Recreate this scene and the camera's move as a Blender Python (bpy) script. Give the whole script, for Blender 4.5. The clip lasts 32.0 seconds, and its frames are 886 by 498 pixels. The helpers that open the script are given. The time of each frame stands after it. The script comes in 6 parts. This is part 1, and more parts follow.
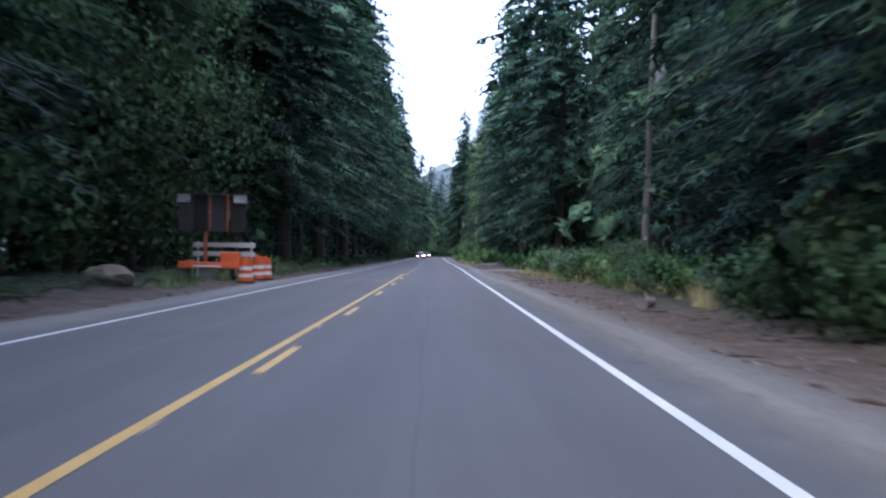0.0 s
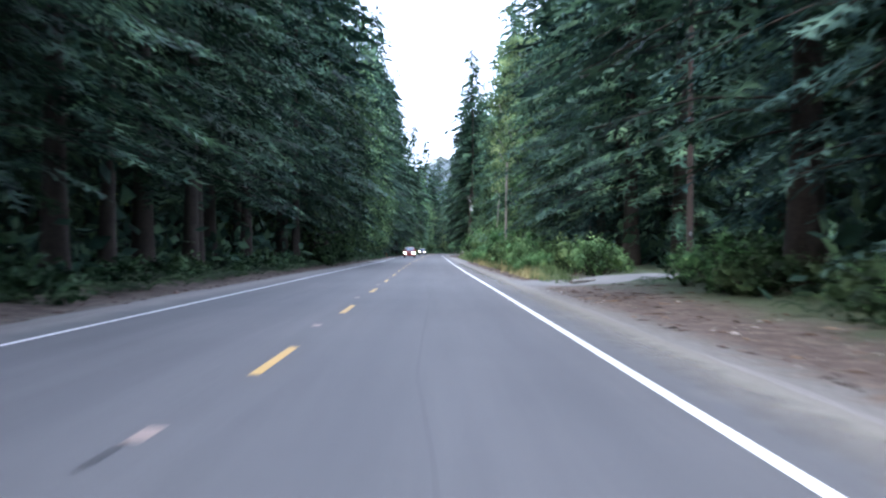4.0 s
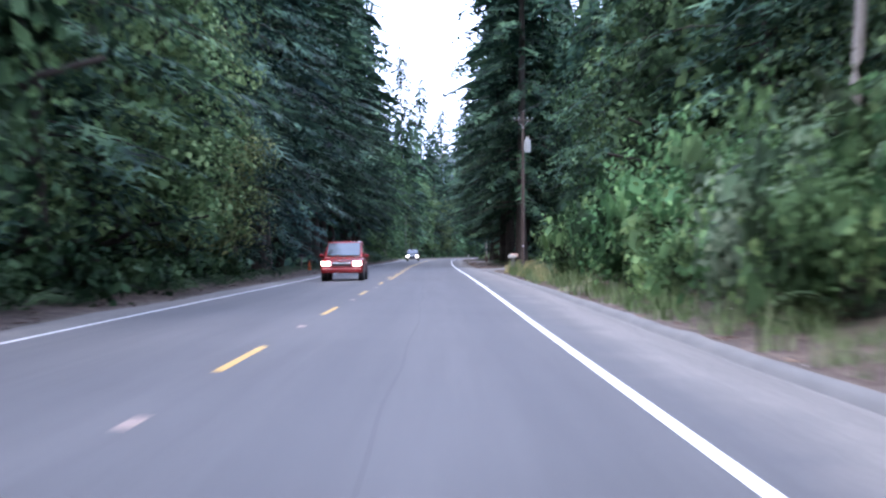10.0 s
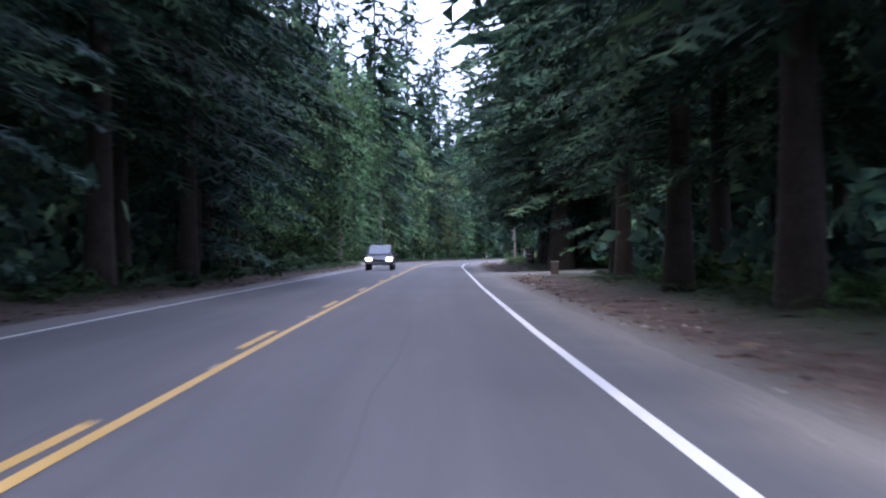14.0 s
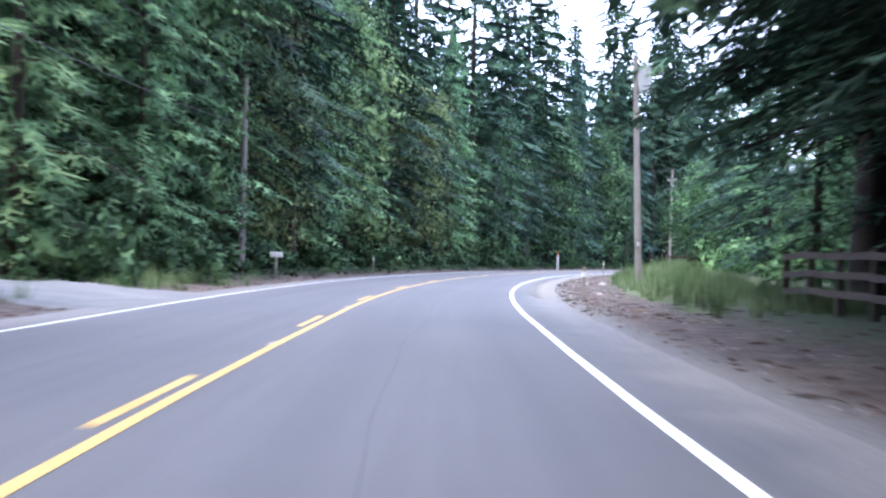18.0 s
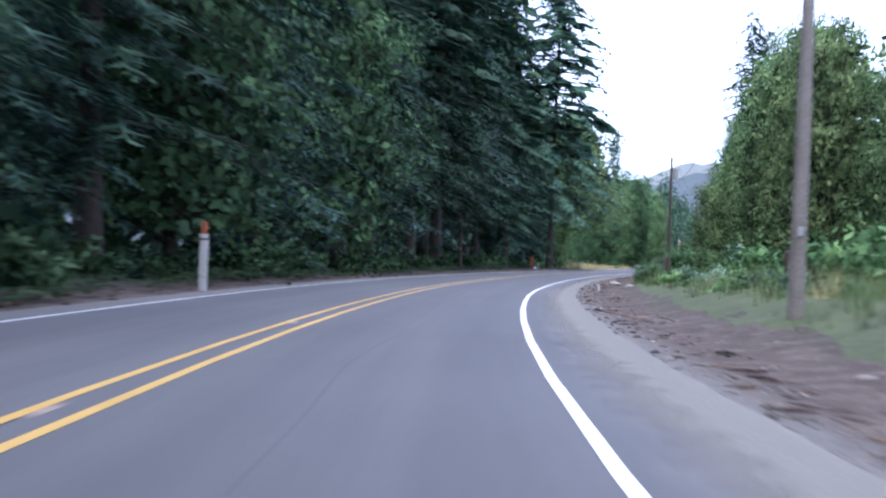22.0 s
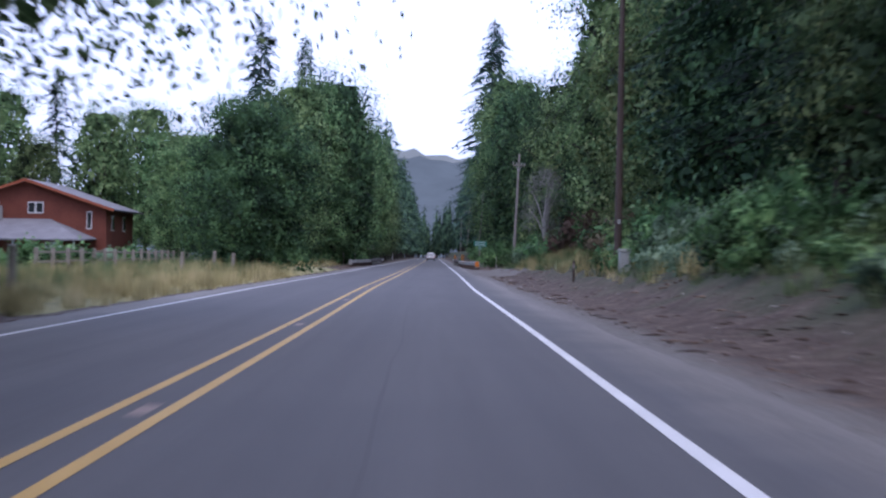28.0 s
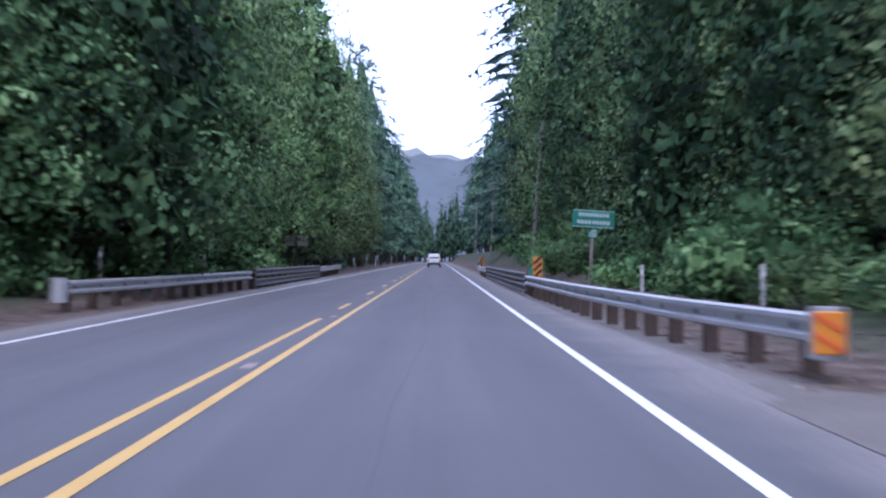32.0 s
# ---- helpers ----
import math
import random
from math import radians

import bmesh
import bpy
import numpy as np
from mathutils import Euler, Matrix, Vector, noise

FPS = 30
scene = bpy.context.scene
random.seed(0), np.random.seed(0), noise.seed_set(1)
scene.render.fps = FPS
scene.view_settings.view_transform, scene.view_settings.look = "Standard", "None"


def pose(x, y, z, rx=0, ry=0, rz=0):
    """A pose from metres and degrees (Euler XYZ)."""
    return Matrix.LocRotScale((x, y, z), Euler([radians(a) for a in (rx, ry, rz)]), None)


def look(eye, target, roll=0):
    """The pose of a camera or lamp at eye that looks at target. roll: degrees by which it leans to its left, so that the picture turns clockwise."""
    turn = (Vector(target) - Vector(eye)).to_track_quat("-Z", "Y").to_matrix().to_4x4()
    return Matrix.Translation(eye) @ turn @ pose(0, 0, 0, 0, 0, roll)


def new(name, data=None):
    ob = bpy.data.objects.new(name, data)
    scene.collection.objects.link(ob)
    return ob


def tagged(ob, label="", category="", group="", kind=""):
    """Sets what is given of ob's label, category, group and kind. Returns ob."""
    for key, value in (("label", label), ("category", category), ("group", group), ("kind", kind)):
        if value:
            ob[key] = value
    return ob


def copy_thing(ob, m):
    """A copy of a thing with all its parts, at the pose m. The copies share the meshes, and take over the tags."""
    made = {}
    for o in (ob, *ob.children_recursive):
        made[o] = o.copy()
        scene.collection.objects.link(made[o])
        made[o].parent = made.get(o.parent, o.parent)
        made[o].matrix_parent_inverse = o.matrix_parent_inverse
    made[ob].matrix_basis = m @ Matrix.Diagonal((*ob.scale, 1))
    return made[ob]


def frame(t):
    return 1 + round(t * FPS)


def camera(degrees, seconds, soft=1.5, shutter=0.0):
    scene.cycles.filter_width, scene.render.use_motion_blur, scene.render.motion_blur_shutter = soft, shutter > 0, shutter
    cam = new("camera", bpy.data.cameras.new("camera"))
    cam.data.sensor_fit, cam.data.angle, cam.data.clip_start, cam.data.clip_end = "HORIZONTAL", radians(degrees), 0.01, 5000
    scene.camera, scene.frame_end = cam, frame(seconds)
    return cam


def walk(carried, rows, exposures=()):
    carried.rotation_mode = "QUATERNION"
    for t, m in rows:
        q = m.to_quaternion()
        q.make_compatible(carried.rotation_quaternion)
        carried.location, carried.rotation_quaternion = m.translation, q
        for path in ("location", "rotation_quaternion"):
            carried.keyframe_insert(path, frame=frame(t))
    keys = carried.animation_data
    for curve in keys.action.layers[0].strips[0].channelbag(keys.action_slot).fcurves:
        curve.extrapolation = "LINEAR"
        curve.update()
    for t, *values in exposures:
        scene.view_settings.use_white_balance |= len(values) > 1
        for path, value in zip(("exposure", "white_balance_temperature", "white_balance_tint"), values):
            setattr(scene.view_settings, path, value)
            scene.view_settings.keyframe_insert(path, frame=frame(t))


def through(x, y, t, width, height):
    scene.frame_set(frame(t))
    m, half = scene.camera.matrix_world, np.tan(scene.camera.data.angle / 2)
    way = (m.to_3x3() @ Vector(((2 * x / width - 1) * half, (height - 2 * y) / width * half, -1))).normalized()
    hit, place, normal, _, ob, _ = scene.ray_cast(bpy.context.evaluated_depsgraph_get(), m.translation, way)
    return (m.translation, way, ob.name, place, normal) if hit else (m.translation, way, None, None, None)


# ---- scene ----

# ---- alignment of the highway: heading in degrees along the drive, and the car's drift across its lane ----
HEADING = [(0, 0.00), (346.6, 0.00), (372.9, 0.15), (399.2, 0.45), (425.5, 0.54), (451.8, 0.38), (470, 0.63), (478.1, 0.76), (500, 2.35), (504.4, 2.70), (530, 6.59), (530.7, 6.69), (557, 10.86), (560, 11.39), (583.3, 15.46), (590, 16.42), (609.6, 19.15), (620, 20.37), (635.9, 22.13), (650, 23.33), (662.2, 24.43), (680, 25.81), (688.5, 26.55), (710, 27.96), (714.8, 28.15), (740, 28.27), (741.1, 28.30), (846.3, 28.50), (1500, 28.50)]
DRIFT = [(0, -0.24), (26, -0.27), (53, -0.30), (79, -0.30), (105, -0.38), (132, -0.32), (158, -0.24), (184, -0.11), (210, -0.07), (237, -0.00), (263, -0.01), (289, -0.02), (316, -0.08), (342, -0.05), (368, 0.04), (394, 0.14), (421, 0.15), (447, 0.02), (473, -0.10), (500, -0.16), (526, 0.06), (552, 0.22), (579, 0.56), (605, 0.62), (631, 0.69), (658, 0.40), (684, 0.19), (710, -0.07), (736, -0.05), (763, -0.04), (789, 0.07), (815, -0.05), (842, -0.12), (868, -0.11)]
S0, S1 = -80, 1420
_s = np.arange(S0, S1 + 1, 1.0)
_th = np.radians(np.interp(_s, [a for a, b in HEADING], [b for a, b in HEADING]))
_x = np.concatenate([[0], np.cumsum(np.sin(0.5 * (_th[1:] + _th[:-1])))])
_y = np.concatenate([[0], np.cumsum(np.cos(0.5 * (_th[1:] + _th[:-1])))])
_x, _y = _x - _x[-S0], _y - _y[-S0]


def way(s):
    """Heading of the road at s metres along, in radians to the right of north."""
    return float(np.interp(s, _s, _th))


def at(s, d, z=0.0):
    """The place s metres along the drive and d metres to its right."""
    a = way(s)
    return Vector((float(np.interp(s, _s, _x)) + d * math.cos(a), float(np.interp(s, _s, _y)) - d * math.sin(a), z))


def here(s, d, z=0.0, turn=0.0):
    """The pose there: local y runs along the road, local x to the right; turn in degrees, to the left."""
    return Matrix.Translation(at(s, d, z)) @ Matrix.Rotation(-way(s) + radians(turn), 4, "Z")


def drift(s):
    return float(np.interp(s, [a for a, b in DRIFT], [b for a, b in DRIFT]))


# ---- the camera and its drive ----
cam = camera(37.0, 32.0, soft=2.3, shutter=0.5)
EYE = 1.175
ROWS = [  # seconds, metres along, heading to the right, pitch, roll
    (0.0, 0.00, 0.25, 0.23, -0.96),
    (0.5, 14.04, 0.29, 0.21, -0.78),
    (1.0, 28.08, 0.24, 0.24, -0.60),
    (1.5, 42.12, 0.36, -0.06, -0.93),
    (2.0, 55.97, 0.33, -0.12, -1.03),
    (2.5, 69.81, 0.18, -0.01, -0.73),
    (3.0, 83.45, 0.22, -0.15, -0.65),
    (3.5, 96.89, 0.28, 0.07, -0.42),
    (4.0, 110.13, 0.36, 0.07, -0.41),
    (4.5, 123.28, 0.45, 0.08, -0.41),
    (5.0, 136.32, 0.54, 0.10, -0.40),
    (5.5, 149.46, 0.63, 0.10, -0.40),
    (6.0, 162.50, 0.61, 0.17, -0.20),
    (6.5, 175.69, 0.56, 0.15, -0.35),
    (7.0, 188.84, 0.47, 0.29, -0.74),
    (7.5, 201.99, 0.35, 0.26, -0.82),
    (8.0, 215.14, 0.35, 0.08, -0.31),
    (8.5, 228.29, 0.34, 0.28, 0.03),
    (9.0, 241.44, 0.26, 0.17, -0.10),
    (9.5, 254.59, 0.31, 0.12, -0.10),
    (10.0, 267.74, 0.32, 0.17, 0.38),
    (10.5, 280.89, 0.22, 0.28, 0.02),
    (11.0, 294.04, 0.17, 0.08, 0.43),
    (11.5, 307.19, 0.27, 0.15, 0.66),
    (12.0, 320.34, 0.31, 0.29, 0.50),
    (12.5, 333.49, 0.24, 0.31, 0.60),
    (13.0, 346.64, 0.26, 0.26, 0.54),
    (13.5, 359.79, 0.29, 0.04, 0.55),
    (14.0, 372.94, 0.56, 0.15, 0.21),
    (14.5, 386.09, 0.81, 0.26, -0.14),
    (15.0, 399.24, 1.07, 0.37, -0.49),
    (15.5, 412.39, 1.32, 0.47, -0.84),
    (16.0, 425.54, 1.25, 0.29, -0.65),
    (16.5, 438.69, 1.19, 0.28, -1.15),
    (17.0, 451.84, 1.11, 0.29, -1.53),
    (17.5, 464.99, 1.31, 0.25, -1.58),
    (18.0, 478.14, 1.77, 0.28, -1.54),
    (18.5, 491.29, 2.31, 0.13, -0.91),
    (19.0, 504.44, 3.41, 0.30, -1.14),
    (19.5, 517.59, 5.65, 0.12, -1.44),
    (20.0, 530.74, 7.55, 0.28, -1.66),
    (20.5, 543.89, 9.17, 0.12, -1.60),
    (21.0, 557.04, 11.48, 0.19, -1.72),
    (21.5, 570.19, 13.90, 0.37, -1.87),
    (22.0, 583.34, 15.96, 0.28, -2.13),
    (22.5, 596.49, 18.04, 0.20, -2.01),
    (23.0, 609.64, 19.61, 0.27, -1.56),
    (23.5, 622.79, 21.36, 0.39, -1.37),
    (24.0, 635.94, 22.74, 0.38, -1.18),
    (24.5, 649.09, 24.05, 0.36, -1.26),
    (25.0, 662.24, 25.01, 0.46, -1.18),
    (25.5, 675.39, 25.98, 0.58, -1.09),
    (26.0, 688.54, 26.94, 0.70, -1.00),
    (26.5, 701.69, 27.90, 0.82, -0.92),
    (27.0, 714.84, 28.36, 0.50, -0.74),
    (27.5, 727.99, 28.67, 0.35, -0.62),
    (28.0, 741.14, 28.87, 0.29, -0.74),
    (28.5, 754.29, 28.94, 0.25, -0.66),
    (29.0, 767.44, 28.96, 0.29, -0.91),
    (29.5, 780.59, 29.09, 0.27, -0.67),
    (30.0, 793.74, 28.97, 0.28, -0.48),
    (30.5, 806.89, 28.62, 0.26, -0.69),
    (31.0, 820.04, 28.65, 0.50, -0.85),
    (31.5, 833.19, 28.73, 0.49, -0.52),
    (32.0, 846.34, 28.70, 0.42, -0.40),
]
EXPOSE = [  # seconds, stops, kelvin, tint
    (0, 0.1, 6350, 12), (1, 0.6, 6250, 19), (2, 0.95, 6350, 17), (3, 1, 6700, 7), (6, 0.5, 6350, 11), (7, 0.45, 6300, 15), (8, 0.42, 6250, 18), (9, 0.55, 6300, 16),
    (10, 0.9, 6350, 16), (11, 0.4, 6250, 21), (13, 0.75, 6300, 23), (15, 0.5, 6500, 15), (16, 0.6, 6500, 13), (17, 1.05, 6450, 14),
    (18, 1.2, 6500, 14), (20, 0.62, 6400, 16), (22, 0.1, 6300, 14), (24, -0.45, 6000, 19), (27, -0.35, 6100, 21), (28, -0.85, 6350, 22),
    (29.5, -0.45, 6150, 23), (32, -0.28, 6000, 23),
]
walk(cam, [(t, Matrix.Translation(at(s, 0, EYE)) @ pose(0, 0, 0, 90 + pitch, roll, -yaw)) for t, s, yaw, pitch, roll in ROWS], EXPOSE)

# ---- sky: a bright overcast evening ----
SUN_UP, SUN_ROUND = radians(60), radians(200)
world = bpy.data.worlds.new("overcast")
scene.world = world
world.use_nodes = True
wn, wl = world.node_tree.nodes, world.node_tree.links
wn.clear()
sky = wn.new("ShaderNodeTexSky")
sky.sky_type, sky.sun_disc = "NISHITA", False
sky.sun_elevation, sky.sun_rotation = SUN_UP, SUN_ROUND
sky.dust_density = 4.0
bg_sky, bg_cloud = wn.new("ShaderNodeBackground"), wn.new("ShaderNodeBackground")
add, wout = wn.new("ShaderNodeAddShader"), wn.new("ShaderNodeOutputWorld")
bg_sky.inputs["Strength"].default_value = 0.08
bg_cloud.inputs["Color"].default_value = (0.72, 0.87, 1.27, 1)
bg_cloud.inputs["Strength"].default_value = 2.3
wl.new(sky.outputs[0], bg_sky.inputs["Color"])
wl.new(bg_sky.outputs[0], add.inputs[0])
wl.new(bg_cloud.outputs[0], add.inputs[1])
wl.new(add.outputs[0], wout.inputs["Surface"])
sun = new("sun", bpy.data.lights.new("sun", "SUN"))
sun.data.energy, sun.data.angle, sun.data.color = 1.5, radians(25), (1.0, 0.97, 0.92)
sun.matrix_world = look((0, 0, 60), (60 * -math.sin(SUN_ROUND) / math.tan(SUN_UP), 60 * -math.cos(SUN_ROUND) / math.tan(SUN_UP), 0))


# ---- materials ----
class Nodes:
    """A material under construction: small helpers over its node tree."""

    def __init__(self, name, rough=0.8, metal=0.0):
        self.m = bpy.data.materials.new(name)
        self.m.use_nodes = True
        self.t = self.m.node_tree
        self.bsdf = self.t.nodes["Principled BSDF"]
        self.bsdf.inputs["Roughness"].default_value = rough
        self.bsdf.inputs["Metallic"].default_value = metal

    def add(self, kind, **values):
        n = self.t.nodes.new(kind)
        for k, v in values.items():
            n.inputs[k].default_value = v
        return n

    def link(self, a, b):
        self.t.links.new(a, b)

    def noise(self, scale, detail=4.0, vector=None, rough=0.6):
        n = self.add("ShaderNodeTexNoise", Scale=scale, Detail=detail, Roughness=rough)
        self.link(vector or self.coords(), n.inputs["Vector"])
        return n.outputs["Fac"]

    def coords(self):
        return self.add("ShaderNodeTexCoord").outputs["Object"]

    def ramp(self, fac, stops):
        r = self.add("ShaderNodeValToRGB")
        e = r.color_ramp.elements
        while len(e) < len(stops):
            e.new(0.5)
        for el, (p, c) in zip(e, stops):
            el.position, el.color = p, (*c, 1) if len(c) == 3 else c
        self.link(fac, r.inputs["Fac"])
        return r.outputs["Color"]

    def mix(self, fac, a, b, blend="MIX"):
        n = self.t.nodes.new("ShaderNodeMix")
        n.data_type, n.blend_type = "RGBA", blend
        for k, v in ((0, fac), (6, a), (7, b)):
            if isinstance(v, (int, float)):
                n.inputs[k].default_value = v
            elif isinstance(v, tuple):
                n.inputs[k].default_value = (*v, 1)
            else:
                self.link(v, n.inputs[k])
        return n.outputs[2]

    def math(self, op, a, b=0.0):
        n = self.t.nodes.new("ShaderNodeMath")
        n.operation = op
        for k, v in ((0, a), (1, b)):
            if isinstance(v, (int, float)):
                n.inputs[k].default_value = v
            else:
                self.link(v, n.inputs[k])
        return n.outputs[0]

    def bump(self, height, strength=0.3, distance=0.02):
        b = self.add("ShaderNodeBump", Strength=strength, Distance=distance)
        self.link(height, b.inputs["Height"])
        self.link(b.outputs[0], self.bsdf.inputs["Normal"])

    def done(self, colour):
        if isinstance(colour, tuple):
            self.bsdf.inputs["Base Color"].default_value = (*colour, 1)
        else:
            self.link(colour, self.bsdf.inputs["Base Color"])
        return self.m


def plain(name, dark, light, rough=0.7, metal=0.0, fine=40.0, coarse=3.0, bump=0.2):
    """A surface with grain and blotches between two colours."""
    n = Nodes(name, rough, metal)
    f = n.noise(fine, 5)
    g = n.noise(coarse, 3)
    k = n.math("ADD", n.math("MULTIPLY", f, 0.5), n.math("MULTIPLY", g, 0.5))
    c = n.ramp(k, [(0.32, dark), (0.68, light)])
    if bump:
        n.bump(f, bump, 0.01)
    return n.done(c)


def leafy(name, dark, mid, light, through=0.3):
    """Foliage: each leaf or spray has its own shade, each plant its own tone."""
    n = Nodes(name, 0.75)
    n.bsdf.inputs["Specular IOR Level"].default_value = 0.15
    isl = n.add("ShaderNodeNewGeometry").outputs["Random Per Island"]
    rnd = n.add("ShaderNodeObjectInfo").outputs["Random"]
    big = n.noise(0.55, 2)
    k = n.math("ADD", n.math("MULTIPLY", isl, 0.13), n.math("MULTIPLY", big, 0.87))
    cool = 1.38 if mid[1] > 1.2 * mid[0] else 1.0  # green leaves lean to blue-green
    dark, mid, light = [(q[0], q[1], q[2] * cool) for q in (dark, mid, light)]
    c = n.ramp(k, [(0.36, tuple(0.7 * q for q in dark)), (0.5, tuple(1.1 * q for q in mid)), (0.68, tuple(1.4 * q for q in light))])
    hs = n.add("ShaderNodeHueSaturation")
    n.link(n.math("ADD", n.math("MULTIPLY", rnd, 0.05), 0.475), hs.inputs["Hue"])
    n.link(n.math("ADD", n.math("MULTIPLY", rnd, 0.5), 0.75), hs.inputs["Value"])
    n.link(c, hs.inputs["Color"])
    n.link(hs.outputs[0], n.bsdf.inputs["Base Color"])
    tr = n.add("ShaderNodeBsdfTranslucent")
    n.link(hs.outputs[0], tr.inputs["Color"])
    mx = n.add("ShaderNodeMixShader", Fac=through)
    n.link(n.bsdf.outputs[0], mx.inputs[1])
    n.link(tr.outputs[0], mx.inputs[2])
    n.link(mx.outputs[0], n.t.nodes["Material Output"].inputs["Surface"])
    return n.m


def make_asphalt():
    n = Nodes("asphalt", 0.78)
    uv = n.add("ShaderNodeUVMap").outputs[0]
    sep = n.add("ShaderNodeSeparateXYZ")
    n.link(uv, sep.inputs[0])
    d, s = sep.outputs[0], sep.outputs[1]
    grain = n.noise(55, 6, uv)
    # long streaks along the driving direction
    mp = n.add("ShaderNodeMapping")
    mp.inputs["Scale"].default_value = (1.0, 0.035, 1.0)
    n.link(uv, mp.inputs[0])
    streak = n.noise(2.2, 4, mp.outputs[0])
    patch = n.noise(0.12, 4, uv)
    k = n.math("ADD", n.math("MULTIPLY", grain, 0.35), n.math("ADD", n.math("MULTIPLY", streak, 0.4), n.math("MULTIPLY", patch, 0.3)))
    c = n.ramp(k, [(0.35, (0.063, 0.063, 0.070)), (0.7, (0.110, 0.110, 0.118))])
    # polished wheel tracks a little darker
    for centre in (-0.95, 0.85, -3.2, -4.9):
        e = n.math("DIVIDE", n.math("SUBTRACT", d, centre), 0.38)
        g = n.math("MULTIPLY", n.math("EXPONENT", n.math("MULTIPLY", n.math("MULTIPLY", e, e), -1.0)), 0.30)
        c = n.mix(n.math("MULTIPLY", g, n.math("ADD", streak, 0.2)), c, (0.043, 0.045, 0.055))
    # dusty shoulders outside the edge lines
    wob = n.math("MULTIPLY", n.math("SUBTRACT", n.noise(0.5, 4, uv), 0.5), 1.6)
    side = n.math("ADD", n.math("ABSOLUTE", n.math("ADD", d, 1.95)), wob)
    dust = n.add("ShaderNodeMapRange")
    dust.inputs["From Min"].default_value, dust.inputs["From Max"].default_value = 3.9, 4.7
    n.link(side, dust.inputs["Value"])
    grit = n.ramp(n.math("ADD", n.math("MULTIPLY", n.noise(14, 6, uv), 0.6), n.math("MULTIPLY", n.noise(1.3, 5, mp.outputs[0]), 0.4)),
                  [(0.36, (0.095, 0.088, 0.085)), (0.66, (0.27, 0.25, 0.235))])
    c = n.mix(n.math("MULTIPLY", dust.outputs[0], 0.8), c, grit)
    # a sealed seam that wanders along the lane
    seam = n.math("ABSOLUTE", n.math("ADD", n.math("SUBTRACT", d, -0.42), n.math("MULTIPLY", n.math("SUBTRACT", n.noise(0.05, 2, uv), 0.5), 0.8)))
    line = n.math("LESS_THAN", seam, 0.018)
    c = n.mix(n.math("MULTIPLY", line, n.math("MULTIPLY", patch, 0.4)), c, (0.03, 0.03, 0.035))
    n.bump(grain, 0.25, 0.006)
    return n.done(c)


def make_verge():
    n = Nodes("verge soil", 0.95)
    uv = n.add("ShaderNodeUVMap").outputs[0]
    sep = n.add("ShaderNodeSeparateXYZ")
    n.link(uv, sep.inputs[0])
    off = n.math("ABSOLUTE", n.math("ADD", sep.outputs[0], 1.9))
    g1, g2, g3 = n.noise(9, 6, uv), n.noise(0.45, 4, uv), n.noise(1.6, 6, uv)
    soil = n.ramp(n.math("ADD", n.math("MULTIPLY", g1, 0.5), n.math("MULTIPLY", g3, 0.5)),
                  [(0.36, (0.022, 0.014, 0.012)), (0.5, (0.075, 0.050, 0.040)), (0.66, (0.20, 0.155, 0.13))])
    moss = n.ramp(g1, [(0.3, (0.018, 0.028, 0.012)), (0.7, (0.05, 0.07, 0.028))])
    r = n.add("ShaderNodeMapRange")
    r.inputs["From Min"].default_value, r.inputs["From Max"].default_value = 7.0, 9.0
    n.link(n.math("ADD", off, n.math("MULTIPLY", n.math("SUBTRACT", g2, 0.5), 5.0)), r.inputs["Value"])
    c = n.mix(r.outputs[0], soil, moss)
    grey = n.ramp(g1, [(0.3, (0.10, 0.095, 0.092)), (0.7, (0.22, 0.21, 0.20))])
    r2 = n.add("ShaderNodeMapRange")
    r2.inputs["From Min"].default_value, r2.inputs["From Max"].default_value = 5.9, 5.0
    n.link(n.math("ADD", off, n.math("MULTIPLY", n.math("SUBTRACT", g3, 0.5), 1.5)), r2.inputs["Value"])
    c = n.mix(r2.outputs[0], c, grey)
    n.bump(g1, 0.6, 0.05)
    return n.done(c)


ASPHALT, VERGE = make_asphalt(), make_verge()
DRIVE = plain("worn driveway", (0.10, 0.10, 0.105), (0.20, 0.195, 0.19), 0.9, 0, 30, 0.6)
GROUND = plain("forest floor", (0.022, 0.022, 0.012), (0.06, 0.055, 0.03), 0.95, 0, 3, 0.1)
WHITE_PAINT = plain("white road paint", (0.55, 0.56, 0.58), (0.80, 0.80, 0.82), 0.6, 0, 30, 0.8, 0.1)
YELLOW_PAINT = plain("yellow road paint", (0.44, 0.26, 0.06), (0.62, 0.40, 0.13), 0.6, 0, 30, 0.8, 0.1)
SCAR = plain("marker scar", (0.20, 0.15, 0.14), (0.38, 0.30, 0.27), 0.8)
TAR = plain("tar patch", (0.02, 0.02, 0.022), (0.04, 0.04, 0.045), 0.6)
NEEDLE = leafy("spruce needles", (0.010, 0.025, 0.013), (0.050, 0.105, 0.053), (0.133, 0.222, 0.086))
# spruce needles again, with deep canopy shade put into the colour
NEEDLE_SHADED = leafy("old spruce needles", (0.006, 0.018, 0.010), (0.019, 0.048, 0.023), (0.058, 0.108, 0.043), 0.2)
NEEDLE_BLUE = leafy("fir needles", (0.008, 0.022, 0.015), (0.041, 0.090, 0.059), (0.099, 0.174, 0.098))
LEAF = leafy("broad leaves", (0.015, 0.031, 0.011), (0.112, 0.196, 0.060), (0.258, 0.354, 0.113), 0.33)
NEEDLE_LIGHT = leafy("young spruce needles", (0.019, 0.044, 0.018), (0.107, 0.210, 0.080), (0.234, 0.355, 0.123), 0.42)
